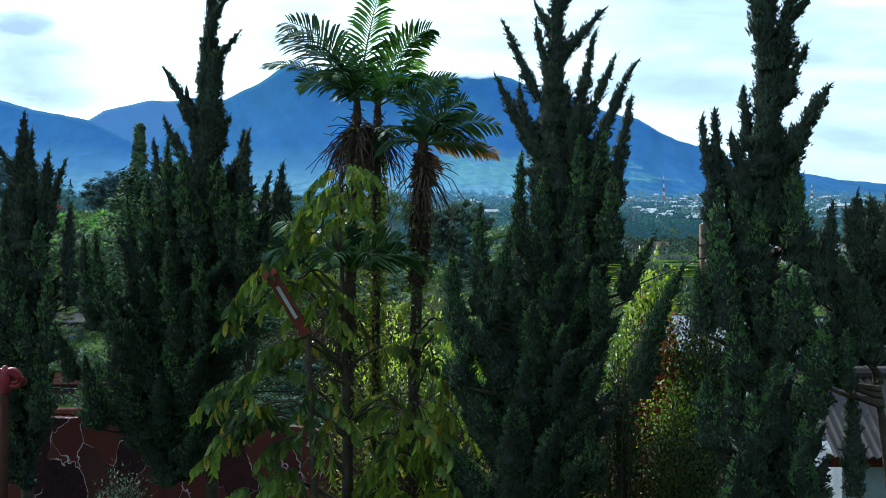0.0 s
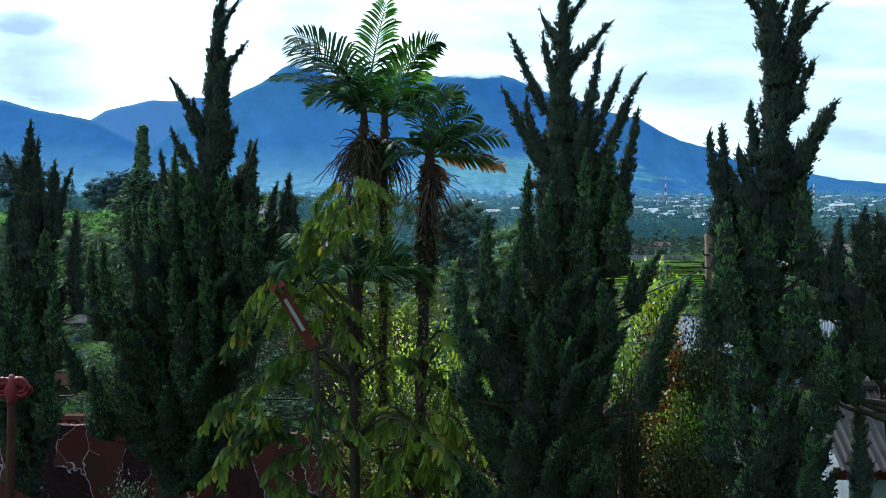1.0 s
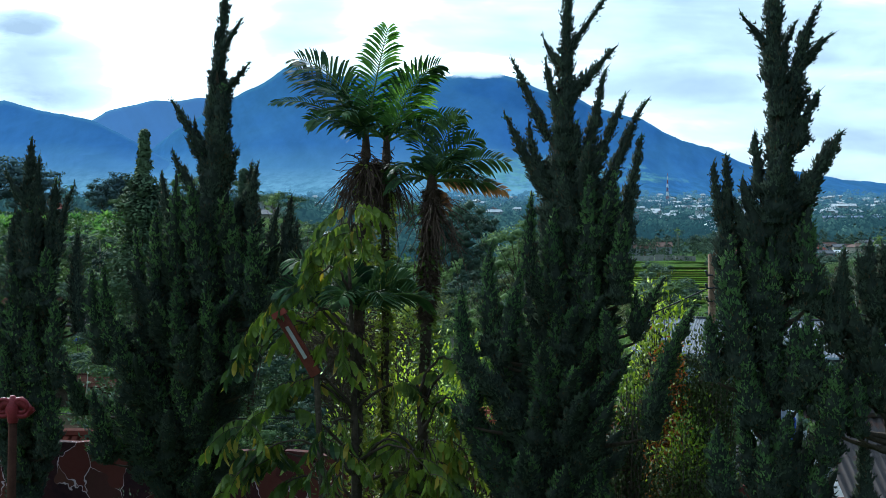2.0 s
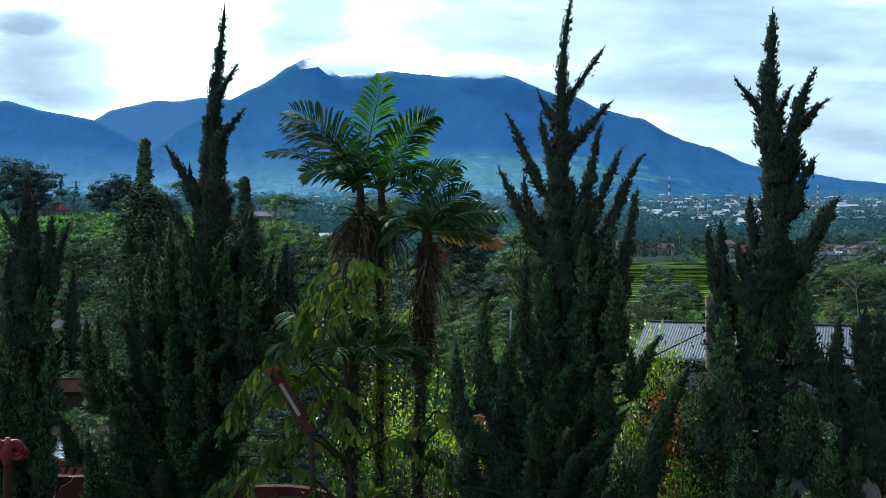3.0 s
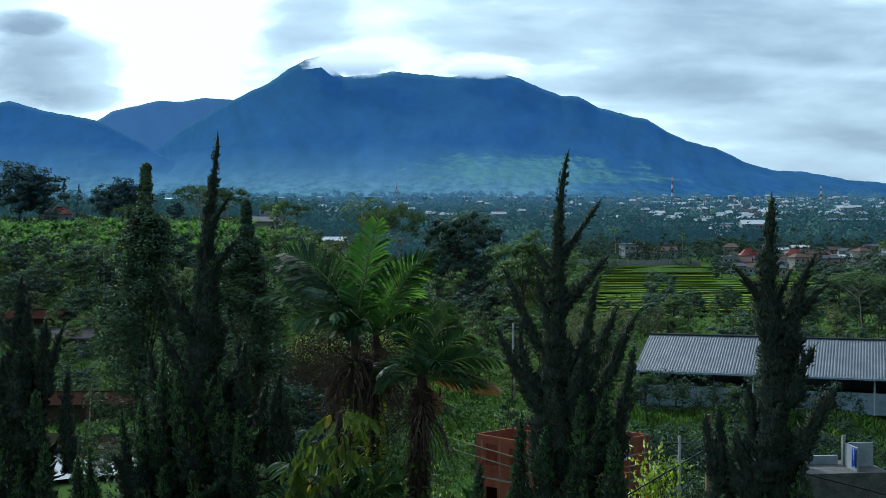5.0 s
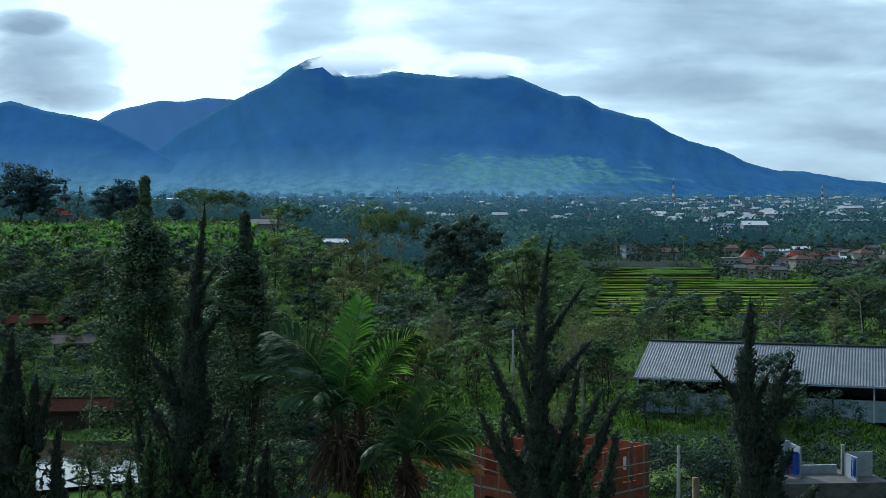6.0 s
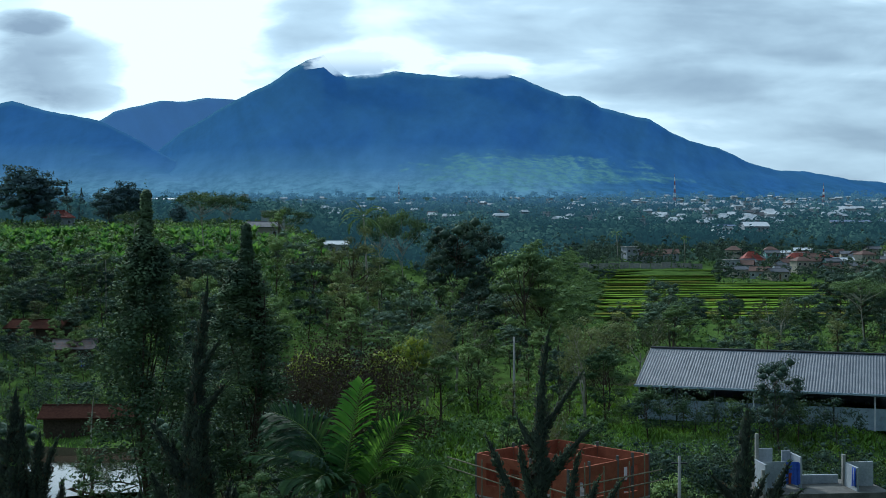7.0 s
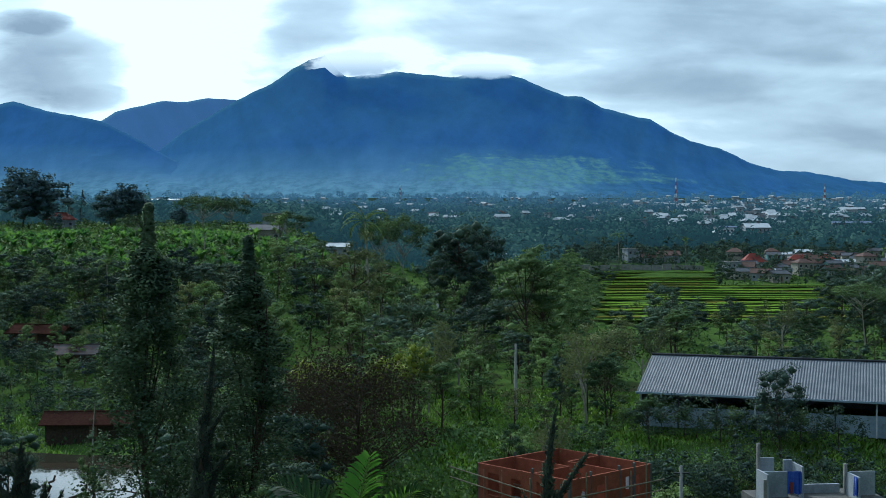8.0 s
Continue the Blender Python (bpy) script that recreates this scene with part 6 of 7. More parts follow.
# ---------- grass and far woods ----------
def grass_field():
    rng = np.random.default_rng(61)
    n = 100000
    y = np.sqrt(rng.uniform(86 ** 2, 155 ** 2, n))
    x = rng.uniform(-0.42, 0.42, n) * y
    keep = ~((x < -21) & (y > 97) & (y < 130)) & ~((x > 1) & (x < 17) & (y > 87) & (y < 103))
    keep &= (x > -14) | (rng.random(n) < 0.3)
    x, y = x[keep], y[keep]
    patch = np.sin(x * 0.35 + 1) * np.sin(y * 0.28) + np.sin(x * 0.9 + y * 0.5) * 0.5
    size = 0.22 + 0.45 * np.clip(patch, 0, 1) + rng.uniform(0, 0.25, len(x))
    p = np.stack([x, y, lie(x, y) - 0.05], 1)
    d = unit(rng.normal(size=(len(x), 3)) * [0.45, 0.45, 0.1] + [0, 0, 1])
    s = Soup().leaves(p, d, rand_dirs(rng, len(x)), size, size * 0.26, 0.3, out=unit(d * 0.4 + rand_dirs(rng, len(x)) * 0.5 + [0, 0, 0.7]))
    tagged(part("grass", s, GRASS), "rank green grass on the slopes and clearings", "grass", kind="stuff")


def far_woods(name, label, seed, n, near, far, mat):
    rng = np.random.default_rng(seed)
    y = np.exp(rng.uniform(math.log(near), math.log(far), n))
    u = rng.uniform(-0.42, 0.44, n)
    town = np.exp(-((u - 0.24) / 0.07) ** 2) * (y > 900) * 0.3 + (np.abs(u - 0.24) < 0.036) * (y > 690) * (y < 770)
    keep = (rng.random(n) > town) & ~((u > 0.09) & (y < 640)) & ~((u < -0.24) & (y < 470))
    y, u = y[keep], u[keep]
    x = u * y
    grow = 1 + np.clip((y - 700) / 1800, 0, 1) * 0.4
    r = rng.uniform(2.4, 6.5, len(y)) * grow
    tall = r * rng.uniform(1.2, 2.2, len(y))
    pointed = rng.random(len(y)) < 0.04
    r = np.where(pointed, r * 0.42, r)
    tall = np.where(pointed, tall * 1.6, tall)
    per = 40
    g = rand_dirs(rng, len(y) * per)
    g[:, 2] = np.abs(g[:, 2]) * 1.2 - 0.25
    rr, hh = np.repeat(r, per), np.repeat(tall, per)
    taper = np.where(np.repeat(pointed, per), np.clip(1.1 - np.clip(g[:, 2], 0, 1), 0.1, 1), 1.0)
    c = np.repeat(np.stack([x, y, lie(x, y)], 1), per, 0)
    p = c + np.stack([g[:, 0] * rr * taper, g[:, 1] * rr * taper, hh * (0.45 + 0.55 * g[:, 2])], 1) * rng.uniform(0.75, 1.05, len(c))[:, None]
    d = unit(np.cross(g, rng.normal(size=(len(c), 3))) + g * 0.3)
    s = Soup().leaves(p - d * rr[:, None] * 0.3, d, np.cross(g, d), rr * rng.uniform(0.30, 0.60, len(c)), rr * 0.34, 0.2, out=unit(g + [0, 0, 0.3]))
    tagged(part(name, s, mat), label, "woods", kind="stuff")


UNDERGROWTH = leaf_material("undergrowth_leaves", (0.026, 0.054, 0.024), (0.090, 0.150, 0.050), 0.2, 0.8, 0.06, 0.05, None, 0.3)


def undergrowth():
    """Tangle of low plants between the trees."""
    rng = np.random.default_rng(64)
    n = 5600
    y = np.exp(rng.uniform(math.log(86), math.log(640), n))
    x = rng.uniform(-0.42, 0.43, n) * y
    more = 2200
    y = np.concatenate([y, rng.uniform(190, 330, more)])
    x = np.concatenate([x, rng.uniform(-0.42, -0.08, more) * y[-more:]])
    tussocks = 1200
    y = np.concatenate([y, rng.uniform(86, 128, tussocks)])
    x = np.concatenate([x, rng.uniform(-0.06, 0.30, tussocks) * y[-tussocks:]])
    u = x / y
    field = (u > 0.10) & (y > 282) & (y < 512) & ((u < 0.215) | (y < 440))
    taken = ((x < -20) & (y > 96) & (y < 134)) | ((x > 0) & (x < 18) & (y > 84) & (y < 107)) | ((u > 0.135) & (y > 116) & (y < 150)) | ((x > 22) & (x < 42) & (y > 90) & (y < 102))
    keep = ~field & ~taken
    x, y = x[keep], y[keep]
    hill = np.clip(np.sin(x * 0.21 + 2) * np.sin(y * 0.17) + 0.6 * np.sin(x * 0.53 + y * 0.31), -0.3, 1.2)
    r = (0.7 + 0.5 * hill) * (0.8 + 0.5 * np.clip(y / 300, 0, 1.6)) * rng.uniform(0.6, 1.3, len(x))
    per = 12
    g = rand_dirs(rng, len(x) * per)
    g[:, 2] = np.abs(g[:, 2])
    rr = np.repeat(r, per)
    c = np.repeat(np.stack([x, y, lie(x, y)], 1), per, 0)
    p = c + g * np.stack([rr * 1.3, rr * 1.3, rr * 1.1], 1)
    d = unit(np.cross(g, rng.normal(size=(len(c), 3))) + g * 0.4)
    size = np.repeat(0.14 + 0.70 * np.clip(y / 300, 0, 1.5), per) * rng.uniform(0.7, 1.3, len(c))
    s = Soup().leaves(p, d, np.cross(g, d) + rng.normal(size=(len(c), 3)) * 0.3, size, size * 0.6, 0.25, out=unit(g + [0, 0, 0.4] + rng.normal(size=(len(c), 3)) * 0.2))
    tagged(part("undergrowth", s, UNDERGROWTH), "tangled green undergrowth between the trees", "undergrowth", kind="stuff")


grass_field()
undergrowth()
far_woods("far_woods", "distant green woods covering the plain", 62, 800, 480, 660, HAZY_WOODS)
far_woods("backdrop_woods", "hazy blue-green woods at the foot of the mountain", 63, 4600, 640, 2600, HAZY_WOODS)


# ---------- long shed ----------
def shed():
    root = thing("long_shed", 19.3, 128.0, -12.2, "long open-sided shed under a grey corrugated metal roof", "shed", turn=-19.0)
    length, depth, eave, rise = 40.0, 9.6, 3.75, 3.0
    slope = math.hypot(depth, rise)
    ang = math.degrees(math.atan2(rise, depth))
    for i in range(8):
        front = part("roof_panel", corrugated(5.02, slope, 0.29, 0.024, 0.02, 4), TIN, root)
        front.matrix_basis = pose(i * 5.0, 0, eave + 0.004 * (i % 2), ang, 0, 0)
        back = part("roof_panel", corrugated(5.02, slope, 0.29, 0.024, 0.02, 4), TIN, root)
        back.matrix_basis = pose(i * 5.0 + 5.0, depth * 2, eave + 0.004 * (i % 2), ang, 0, 180)
    part("ridge_cap", Soup().tube([(0, depth, eave + rise + 0.05), (length, depth, eave + rise + 0.05)], 0.14, 8), DARK_METAL, root)
    part("gutter", Soup().box(-0.1, -0.16, eave - 0.22, length + 0.1, 0.02, eave - 0.02), PALE_BLUE, root, "pale blue-grey eaves gutter")
    for i in range(11):
        part("post", Soup().box(i * 3.9 + 0.3, 0.45, 0, i * 3.9 + 0.45, 0.6, eave), DARK_METAL if i % 3 else WHITE_METAL, root)
    part("plinth_wall", Soup().box(0.2, 0.9, 0, length - 0.2, 1.1, 2.15), PALE_BLUE, root, "low pale blue wall")
    part("back_wall", Soup().box(0.2, depth * 2 - 0.8, 0, length - 0.2, depth * 2 - 0.6, eave), PLASTER, root)
    for x in (0.2, length - 0.4):
        part("gable_wall", Soup().add([(x, 1.2, 0), (x, depth * 2 - 0.8, 0), (x, depth * 2 - 0.8, eave), (x, depth, eave + rise - 0.2), (x, 1.2, eave + 0.2)], [(0, 1, 2, 3, 4)]), CONCRETE, root)
    for i in range(4):
        part("crate", Soup().box(24 + i * 3.4, 3 + (i % 2), 0, 26.2 + i * 3.4, 5 + (i % 2), 1.9 + 0.3 * (i % 2)), WOOD, root)


shed()


# ---------- brick house under construction ----------
def wall_run(root, name, a, b, z0, z1, holes, mat, thick=0.16):
    """A wall from a to b with square openings: (along, width, sill, head)."""
    a, b = Vector((*a, 0)), Vector((*b, 0))
    d = b - a
    long = d.length
    turn = math.degrees(math.atan2(d.y, d.x))
    m = pose(a.x, a.y, 0, 0, 0, turn)
    s = Soup()
    x = 0.0
    for along, width, sill, head in sorted(holes):
        s.box(x, -thick / 2, z0, along, thick / 2, z1, m)
        if sill > 0:
            s.box(along, -thick / 2, z0, along + width, thick / 2, z0 + sill, m)
        if z0 + head < z1:
            s.box(along, -thick / 2, z0 + head, along + width, thick / 2, z1, m)
        x = along + width
    s.box(x, -thick / 2, z0, long, thick / 2, z1, m)
    return part(name, s, mat, root)


def brick_house():
    root = thing("unfinished_house", 8.7, 94.6, -16.3, "roofless two-storey red brick house under construction", "house", turn=43.5)
    h, top = 3.2, 6.5
    hs = 4.7
    c = [(-hs, -hs), (hs, -hs), (hs, hs), (-hs, hs)]
    for lev in (0, 1):
        z0, z1 = lev * 3.3, lev * 3.3 + h
        wall_run(root, "wall", c[0], c[1], z0, z1, [(1.2, 0.8, 0.0 if lev == 0 else 0.6, 2.4), (2.9, 1.2, 0.8, 2.4), (6.3, 1.7, 0.6, 2.6)], BRICK)
        wall_run(root, "wall", c[1], c[2], z0, z1, [(2.0, 0.9, 0.9, 2.4), (6.0, 1.3, 0.9, 2.3)], BRICK)
        wall_run(root, "wall", c[2], c[3], z0, z1, [(1.2, 1.0, 1.0, 2.2), (2.6, 1.2, 1.0, 2.2)], BRICK)
        wall_run(root, "wall", c[3], c[0], z0, z1, [(1.1, 1.2, 0.9, 2.6), (3.6, 1.0, 0.9, 2.5), (6.2, 1.8, 0.6, 2.6)], BRICK)
        wall_run(root, "partition", (-hs, -1.0), (-0.6, -1.0), z0, z1 - 0.02, [(1.4, 0.9, 0, 2.1)], BRICK, 0.12)
        wall_run(root, "partition", (0.9, -hs), (0.9, 0.4), z0, z1 - 0.02, [(3.0, 0.9, 0, 2.1)], BRICK, 0.12)
        wall_run(root, "partition", (-0.6, -1.0), (-0.6, hs), z0, z1 - 0.02, [(2.0, 0.9, 0, 2.1)], BRICK, 0.12)
        wall_run(root, "partition", (0.9, 0.4), (hs, 0.4), z0, z1 - 0.02, [(1.2, 0.9, 0, 2.1)], BRICK, 0.12)
        part("floor_slab", Soup().box(-hs - 0.1, -hs - 0.1, z0 - 0.12, hs + 0.1, hs + 0.1, z0 + 0.02), CONCRETE, root)
    for x, y in ((-hs, -hs), (hs, -hs), (hs, hs), (-hs, hs), (0.9, -hs), (-hs, -1.0), (hs, 0.4), (-0.6, hs), (2.7, -hs), (-2.4, -hs)):
        part("column", Soup().box(x - 0.085, y - 0.085, 0, x + 0.085, y + 0.085, top + (0.35 if abs(x) + abs(y) < 8 else 0.02)), OLD_CONCRETE, root)
    rng = np.random.default_rng(71)
    for x in (-3.6, -1.4, 1.5, 3.4):
        part("scaffold_pole", Soup().tube([(x, -hs - 0.7, 0), (x + rng.uniform(-0.1, 0.1), -hs - 0.65, 7.0 + rng.uniform(-0.6, 0.5))], 0.055, 6), BAMBOO, root)
        part("scaffold_pole", Soup().tube([(-hs - 0.7, x, 0), (-hs - 0.65, x + rng.uniform(-0.1, 0.1), 6.6 + rng.uniform(-0.6, 0.5))], 0.055, 6), BAMBOO, root)
    for z in (4.6, 5.4):
        part("scaffold_rail", Soup().tube([(-hs - 0.6, -hs - 0.75, z), (hs + 0.8, -hs - 0.7, z - 0.1)], 0.055, 6), BAMBOO, root)
        part("scaffold_rail", Soup().tube([(-hs - 0.75, -hs - 1.4, z - 0.5), (-hs - 0.7, hs + 2.6, z + 0.55)], 0.055, 6), BAMBOO, root)
    for i in range(5):
        part("plank", Soup().box(-2.0 + i * 0.7, 1.4, 3.45 + 0.9 * (i % 2), -1.7 + i * 0.7, 4.4, 3.52 + 0.9 * (i % 2)), WOOD, root)
    for y0 in (-2.6, -1.7):
        fr = part("window_frame", Soup().box(hs + 0.02, y0, 4.0, hs + 0.10, y0 + 0.7, 5.7), WHITE_METAL, root)
        for i in range(2):
            for j in range(5):
                part("pane", Soup().box(hs + 0.09, y0 + 0.06 + i * 0.31, 4.08 + j * 0.32, hs + 0.112, y0 + 0.33 + i * 0.31, 4.34 + j * 0.32), GLASS_DARK, fr)


brick_house()


def concrete_site():
    root = thing("building_site", 29.3, 95.0, -16.7, "concrete platform with white block walls under construction", "building", turn=6.0)
    part("platform", Soup().box(-5.6, -1.4, 0, 4.6, 3.9, 4.05), OLD_CONCRETE, root)
    for a, b, z1 in (((-5.2, 1.0), (-2.9, 1.0), 6.1), ((-5.3, 1.1), (-5.3, -1.2), 6.3), ((-4.6, 2.6), (-3.4, 2.6), 6.9), ((-2.6, 2.7), (-1.9, 2.7), 6.7),
                     ((-1.8, 2.8), (-1.8, 0.6), 6.5), ((2.2, 1.2), (4.3, 1.2), 5.95), ((2.1, 1.3), (2.1, -1.0), 5.9)):
        wall_run(root, "wall", a, b, 4.06, z1, [], PLASTER, 0.15)
    wall_run(root, "parapet", (-1.6, 2.4), (1.9, 2.4), 4.06, 4.75, [], PLASTER, 0.25)
    for x, y, z in ((-4.75, 2.4, 8.1), (-5.5, -1.1, 5.9), (2.0, 1.45, 6.5)):
        part("column", Soup().box(x - 0.12, y - 0.12, 4.06, x + 0.12, y + 0.12, z), CONCRETE, root)
    rng = np.random.default_rng(72)
    for x, y, w, h, turn, mat, label in ((-2.95, 0.85, 1.1, 1.75, 0, BLUE_CLOTH, "blue cloth sheet hung over a wall"), (-1.92, 0.6, 0.9, 1.7, 80, BLUE_CLOTH, "blue cloth sheet hung over a wall"),
                                         (1.98, -0.9, 0.8, 1.5, 85, BLUE_CLOTH, "blue cloth sheet hung over a wall"), (-2.75, 0.78, 0.26, 0.9, 0, TILE_RED, "small red cloth hung over a wall")):
        xs = np.linspace(0, w, 14)
        wav = 0.05 * np.sin(xs * 16 + x)
        v = np.concatenate([np.stack([xs, wav * 0.3, np.full(14, h)], 1), np.stack([xs, wav, np.full(14, h * 0.5)], 1), np.stack([xs, wav * 1.5, 0.08 * np.sin(xs * 5)], 1)])
        v = np.concatenate([v, v + [0, 0.02, 0]])
        k = np.arange(13)
        f = np.concatenate([np.stack([k + a, k + a + 1, k + a + 15, k + a + 14], 1) for a in (0, 14, 42, 56)])
        ob = part("hanging_cloth", Soup().add(v, f), mat)
        m = root.matrix_basis @ pose(x, y, 4.35, 0, 0, turn)
        ob.matrix_basis = m
        tagged(ob, label, "cloth", group="cloths hung on the site")
    heap = Soup()
    for _ in range(180):
        p = rng.normal(size=3) * [2.4, 0.8, 0.25]
        s = rng.uniform(0.08, 0.28)
        heap.box(-s, -s * 0.7, -s * 0.5, s, s * 0.7, s * 0.5, pose(p[0], p[1], abs(p[2]) + 0.05, *rng.uniform(0, 360, 3)))
    ob = part("rubble", heap, CONCRETE)
    ob.location = (20.5, 96, float(lie(20.5, 96)) + 0.15)
    tagged(ob, "heap of broken concrete and bricks", "rubble", kind="stuff")


concrete_site()


# ---------- pond, hut and low roofs on the left slope ----------
def pond():
    s = Soup()
    a = np.linspace(0, 2 * np.pi, 48, endpoint=False)
    r = 1 + 0.10 * np.sin(a * 3 + 1) + 0.05 * np.sin(a * 7)
    s.add(np.stack([-40 + 20 * r * np.cos(a), 115 + 14.0 * r * np.sin(a), np.full(48, -15.15)], 1), np.arange(48)[None])
    tagged(part("water_pond", s, WATER), "still fish pond mirroring the pale sky", "pond", kind="structure")


pond()


def house(kind, label, w, d, h, roof_mat, wall_mat, roof="gable", rise=1.6, category="house", windows=3, eave=0.5):
    """A small house: walls, roof, door and windows."""
    root = thing(kind, 0, 0, 0, label, category)
    body = Soup().box(-w / 2, -d / 2, -1.2, w / 2, d / 2, h)
    if roof == "gable":
        body.add([(-w / 2, -d / 2, h), (-w / 2, d / 2, h), (-w / 2, 0, h + rise * 0.9), (w / 2, -d / 2, h), (w / 2, d / 2, h), (w / 2, 0, h + rise * 0.9)], [(0, 1, 2), (5, 4, 3)])
    part("wall", body, wall_mat, root)
    x, y = w / 2 + eave, d / 2 + eave
    z = h - 0.12
    t = 0.14
    if roof == "flat":
        part("roof", Soup().box(-x, -y, h, x, y, h + 0.25), roof_mat, root)
    else:
        i = 0.0 if roof == "gable" else min(w, d) / 2
        low = [(-x, -y, z), (x, -y, z), (x, y, z), (-x, y, z)]
        ridge = [(-x + i, 0, h + rise), (x - i, 0, h + rise)]
        v = np.array(low + ridge)
        s = Soup()
        for dz in (0, t):
            s.add(v + [0, 0, dz], [(0, 1, 5, 4), (2, 3, 4, 5)])
            if roof == "hip":
                s.f.setdefault(3, []).append(np.array([(1, 2, 5), (3, 0, 4)]) + s.n - 6)
        s.add(np.concatenate([v[:4], v[:4] + [0, 0, t]]), [(0, 1, 5, 4), (1, 2, 6, 5), (2, 3, 7, 6), (3, 0, 4, 7)])
        rf = part("roof", s, roof_mat, root)
        part("ridge", Soup().tube([(ridge[0][0], 0, h + rise + t), (ridge[1][0], 0, h + rise + t)], 0.12, 6), roof_mat, rf)
    floors = 2 if h > 4.5 else 1
    for fl in range(floors):
        for k in range(windows):
            wx = -w / 2 + (k + 0.5) * w / windows
            if fl == 0 and k == windows // 2:
                part("door", Soup().box(wx - 0.45, -d / 2 - 0.05, 0, wx + 0.45, -d / 2 + 0.02, 2.05), WOOD, root)
                continue
            fr = part("window", Soup().box(wx - 0.62, -d / 2 - 0.05, 0.9 + fl * 2.9, wx + 0.62, -d / 2 + 0.02, 2.2 + fl * 2.9), WHITE_METAL, root)
            part("pane", Soup().box(wx - 0.52, -d / 2 - 0.07, 1.0 + fl * 2.9, wx + 0.52, -d / 2 - 0.04, 2.1 + fl * 2.9), GLASS_DARK, fr)
    return root


HOUSES = [
    house("village_house", "white village house with red tiled hip roof", 11, 8, 3.2, TILE_RED, PLASTER, "hip", 2.6),
    house("village_house", "white village house with brown tiled gable roof", 9, 7, 3.2, TILE_BROWN, PLASTER, "gable", 2.0),
    house("village_house", "cream village house with grey sheet roof", 8, 7, 3.4, GREY_ROOF, CREAM, "gable", 1.4),
    house("village_house", "two-storey white house with flat concrete roof", 7, 7, 6.2, CONCRETE, PLASTER, "flat", 0.3, windows=3),
    house("village_house", "two-storey cream house with brown tiled roof", 8, 7, 6.0, TILE_BROWN, CREAM, "hip", 1.8),
    house("village_house", "teal plastered house with grey sheet roof", 7, 6, 5.4, GREY_ROOF, TEAL, "gable", 1.3),
    house("village_house", "white house under a pale metal roof", 10, 6, 3.0, WHITE_METAL, PLASTER, "gable", 1.2),
]
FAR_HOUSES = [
    house("village_house", "small pale house with a grey sheet roof", 8, 7, 3.4, GREY_ROOF, FAR_LIT_PLASTER, "gable", 1.4, windows=1),
    house("village_house", "tall white house with a flat pale roof", 7, 7, 6.2, FAR_LIT_PLASTER, FAR_LIT_PLASTER, "flat", 0.3, windows=1),
    house("village_house", "low white house under a pale roof", 10, 6, 3.0, FAR_LIT_PLASTER, FAR_LIT_PLASTER, "gable", 1.2, windows=1),
    house("village_house", "low house under a brown tiled roof", 9, 7, 3.2, TILE_BROWN, FAR_LIT_PLASTER, "hip", 1.8, windows=1),
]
HOUSE_USED = set()


def settle(i, x, y, turn, size=1.0, z=None, tall=1.0, far=False):
    z = float(lie(x, y)) if z is None else z
    m = pose(x, y, z, 0, 0, turn) @ Matrix.Diagonal((size, size, size * tall, 1))
    ob = (FAR_HOUSES if far else HOUSES)[i]
    if (i, far) in HOUSE_USED:
        made = copy_thing(ob, m)
        made.matrix_basis = m
        return made
    HOUSE_USED.add((i, far))
    ob["group"] = "houses of the town"
    ob.matrix_basis = m
    return ob


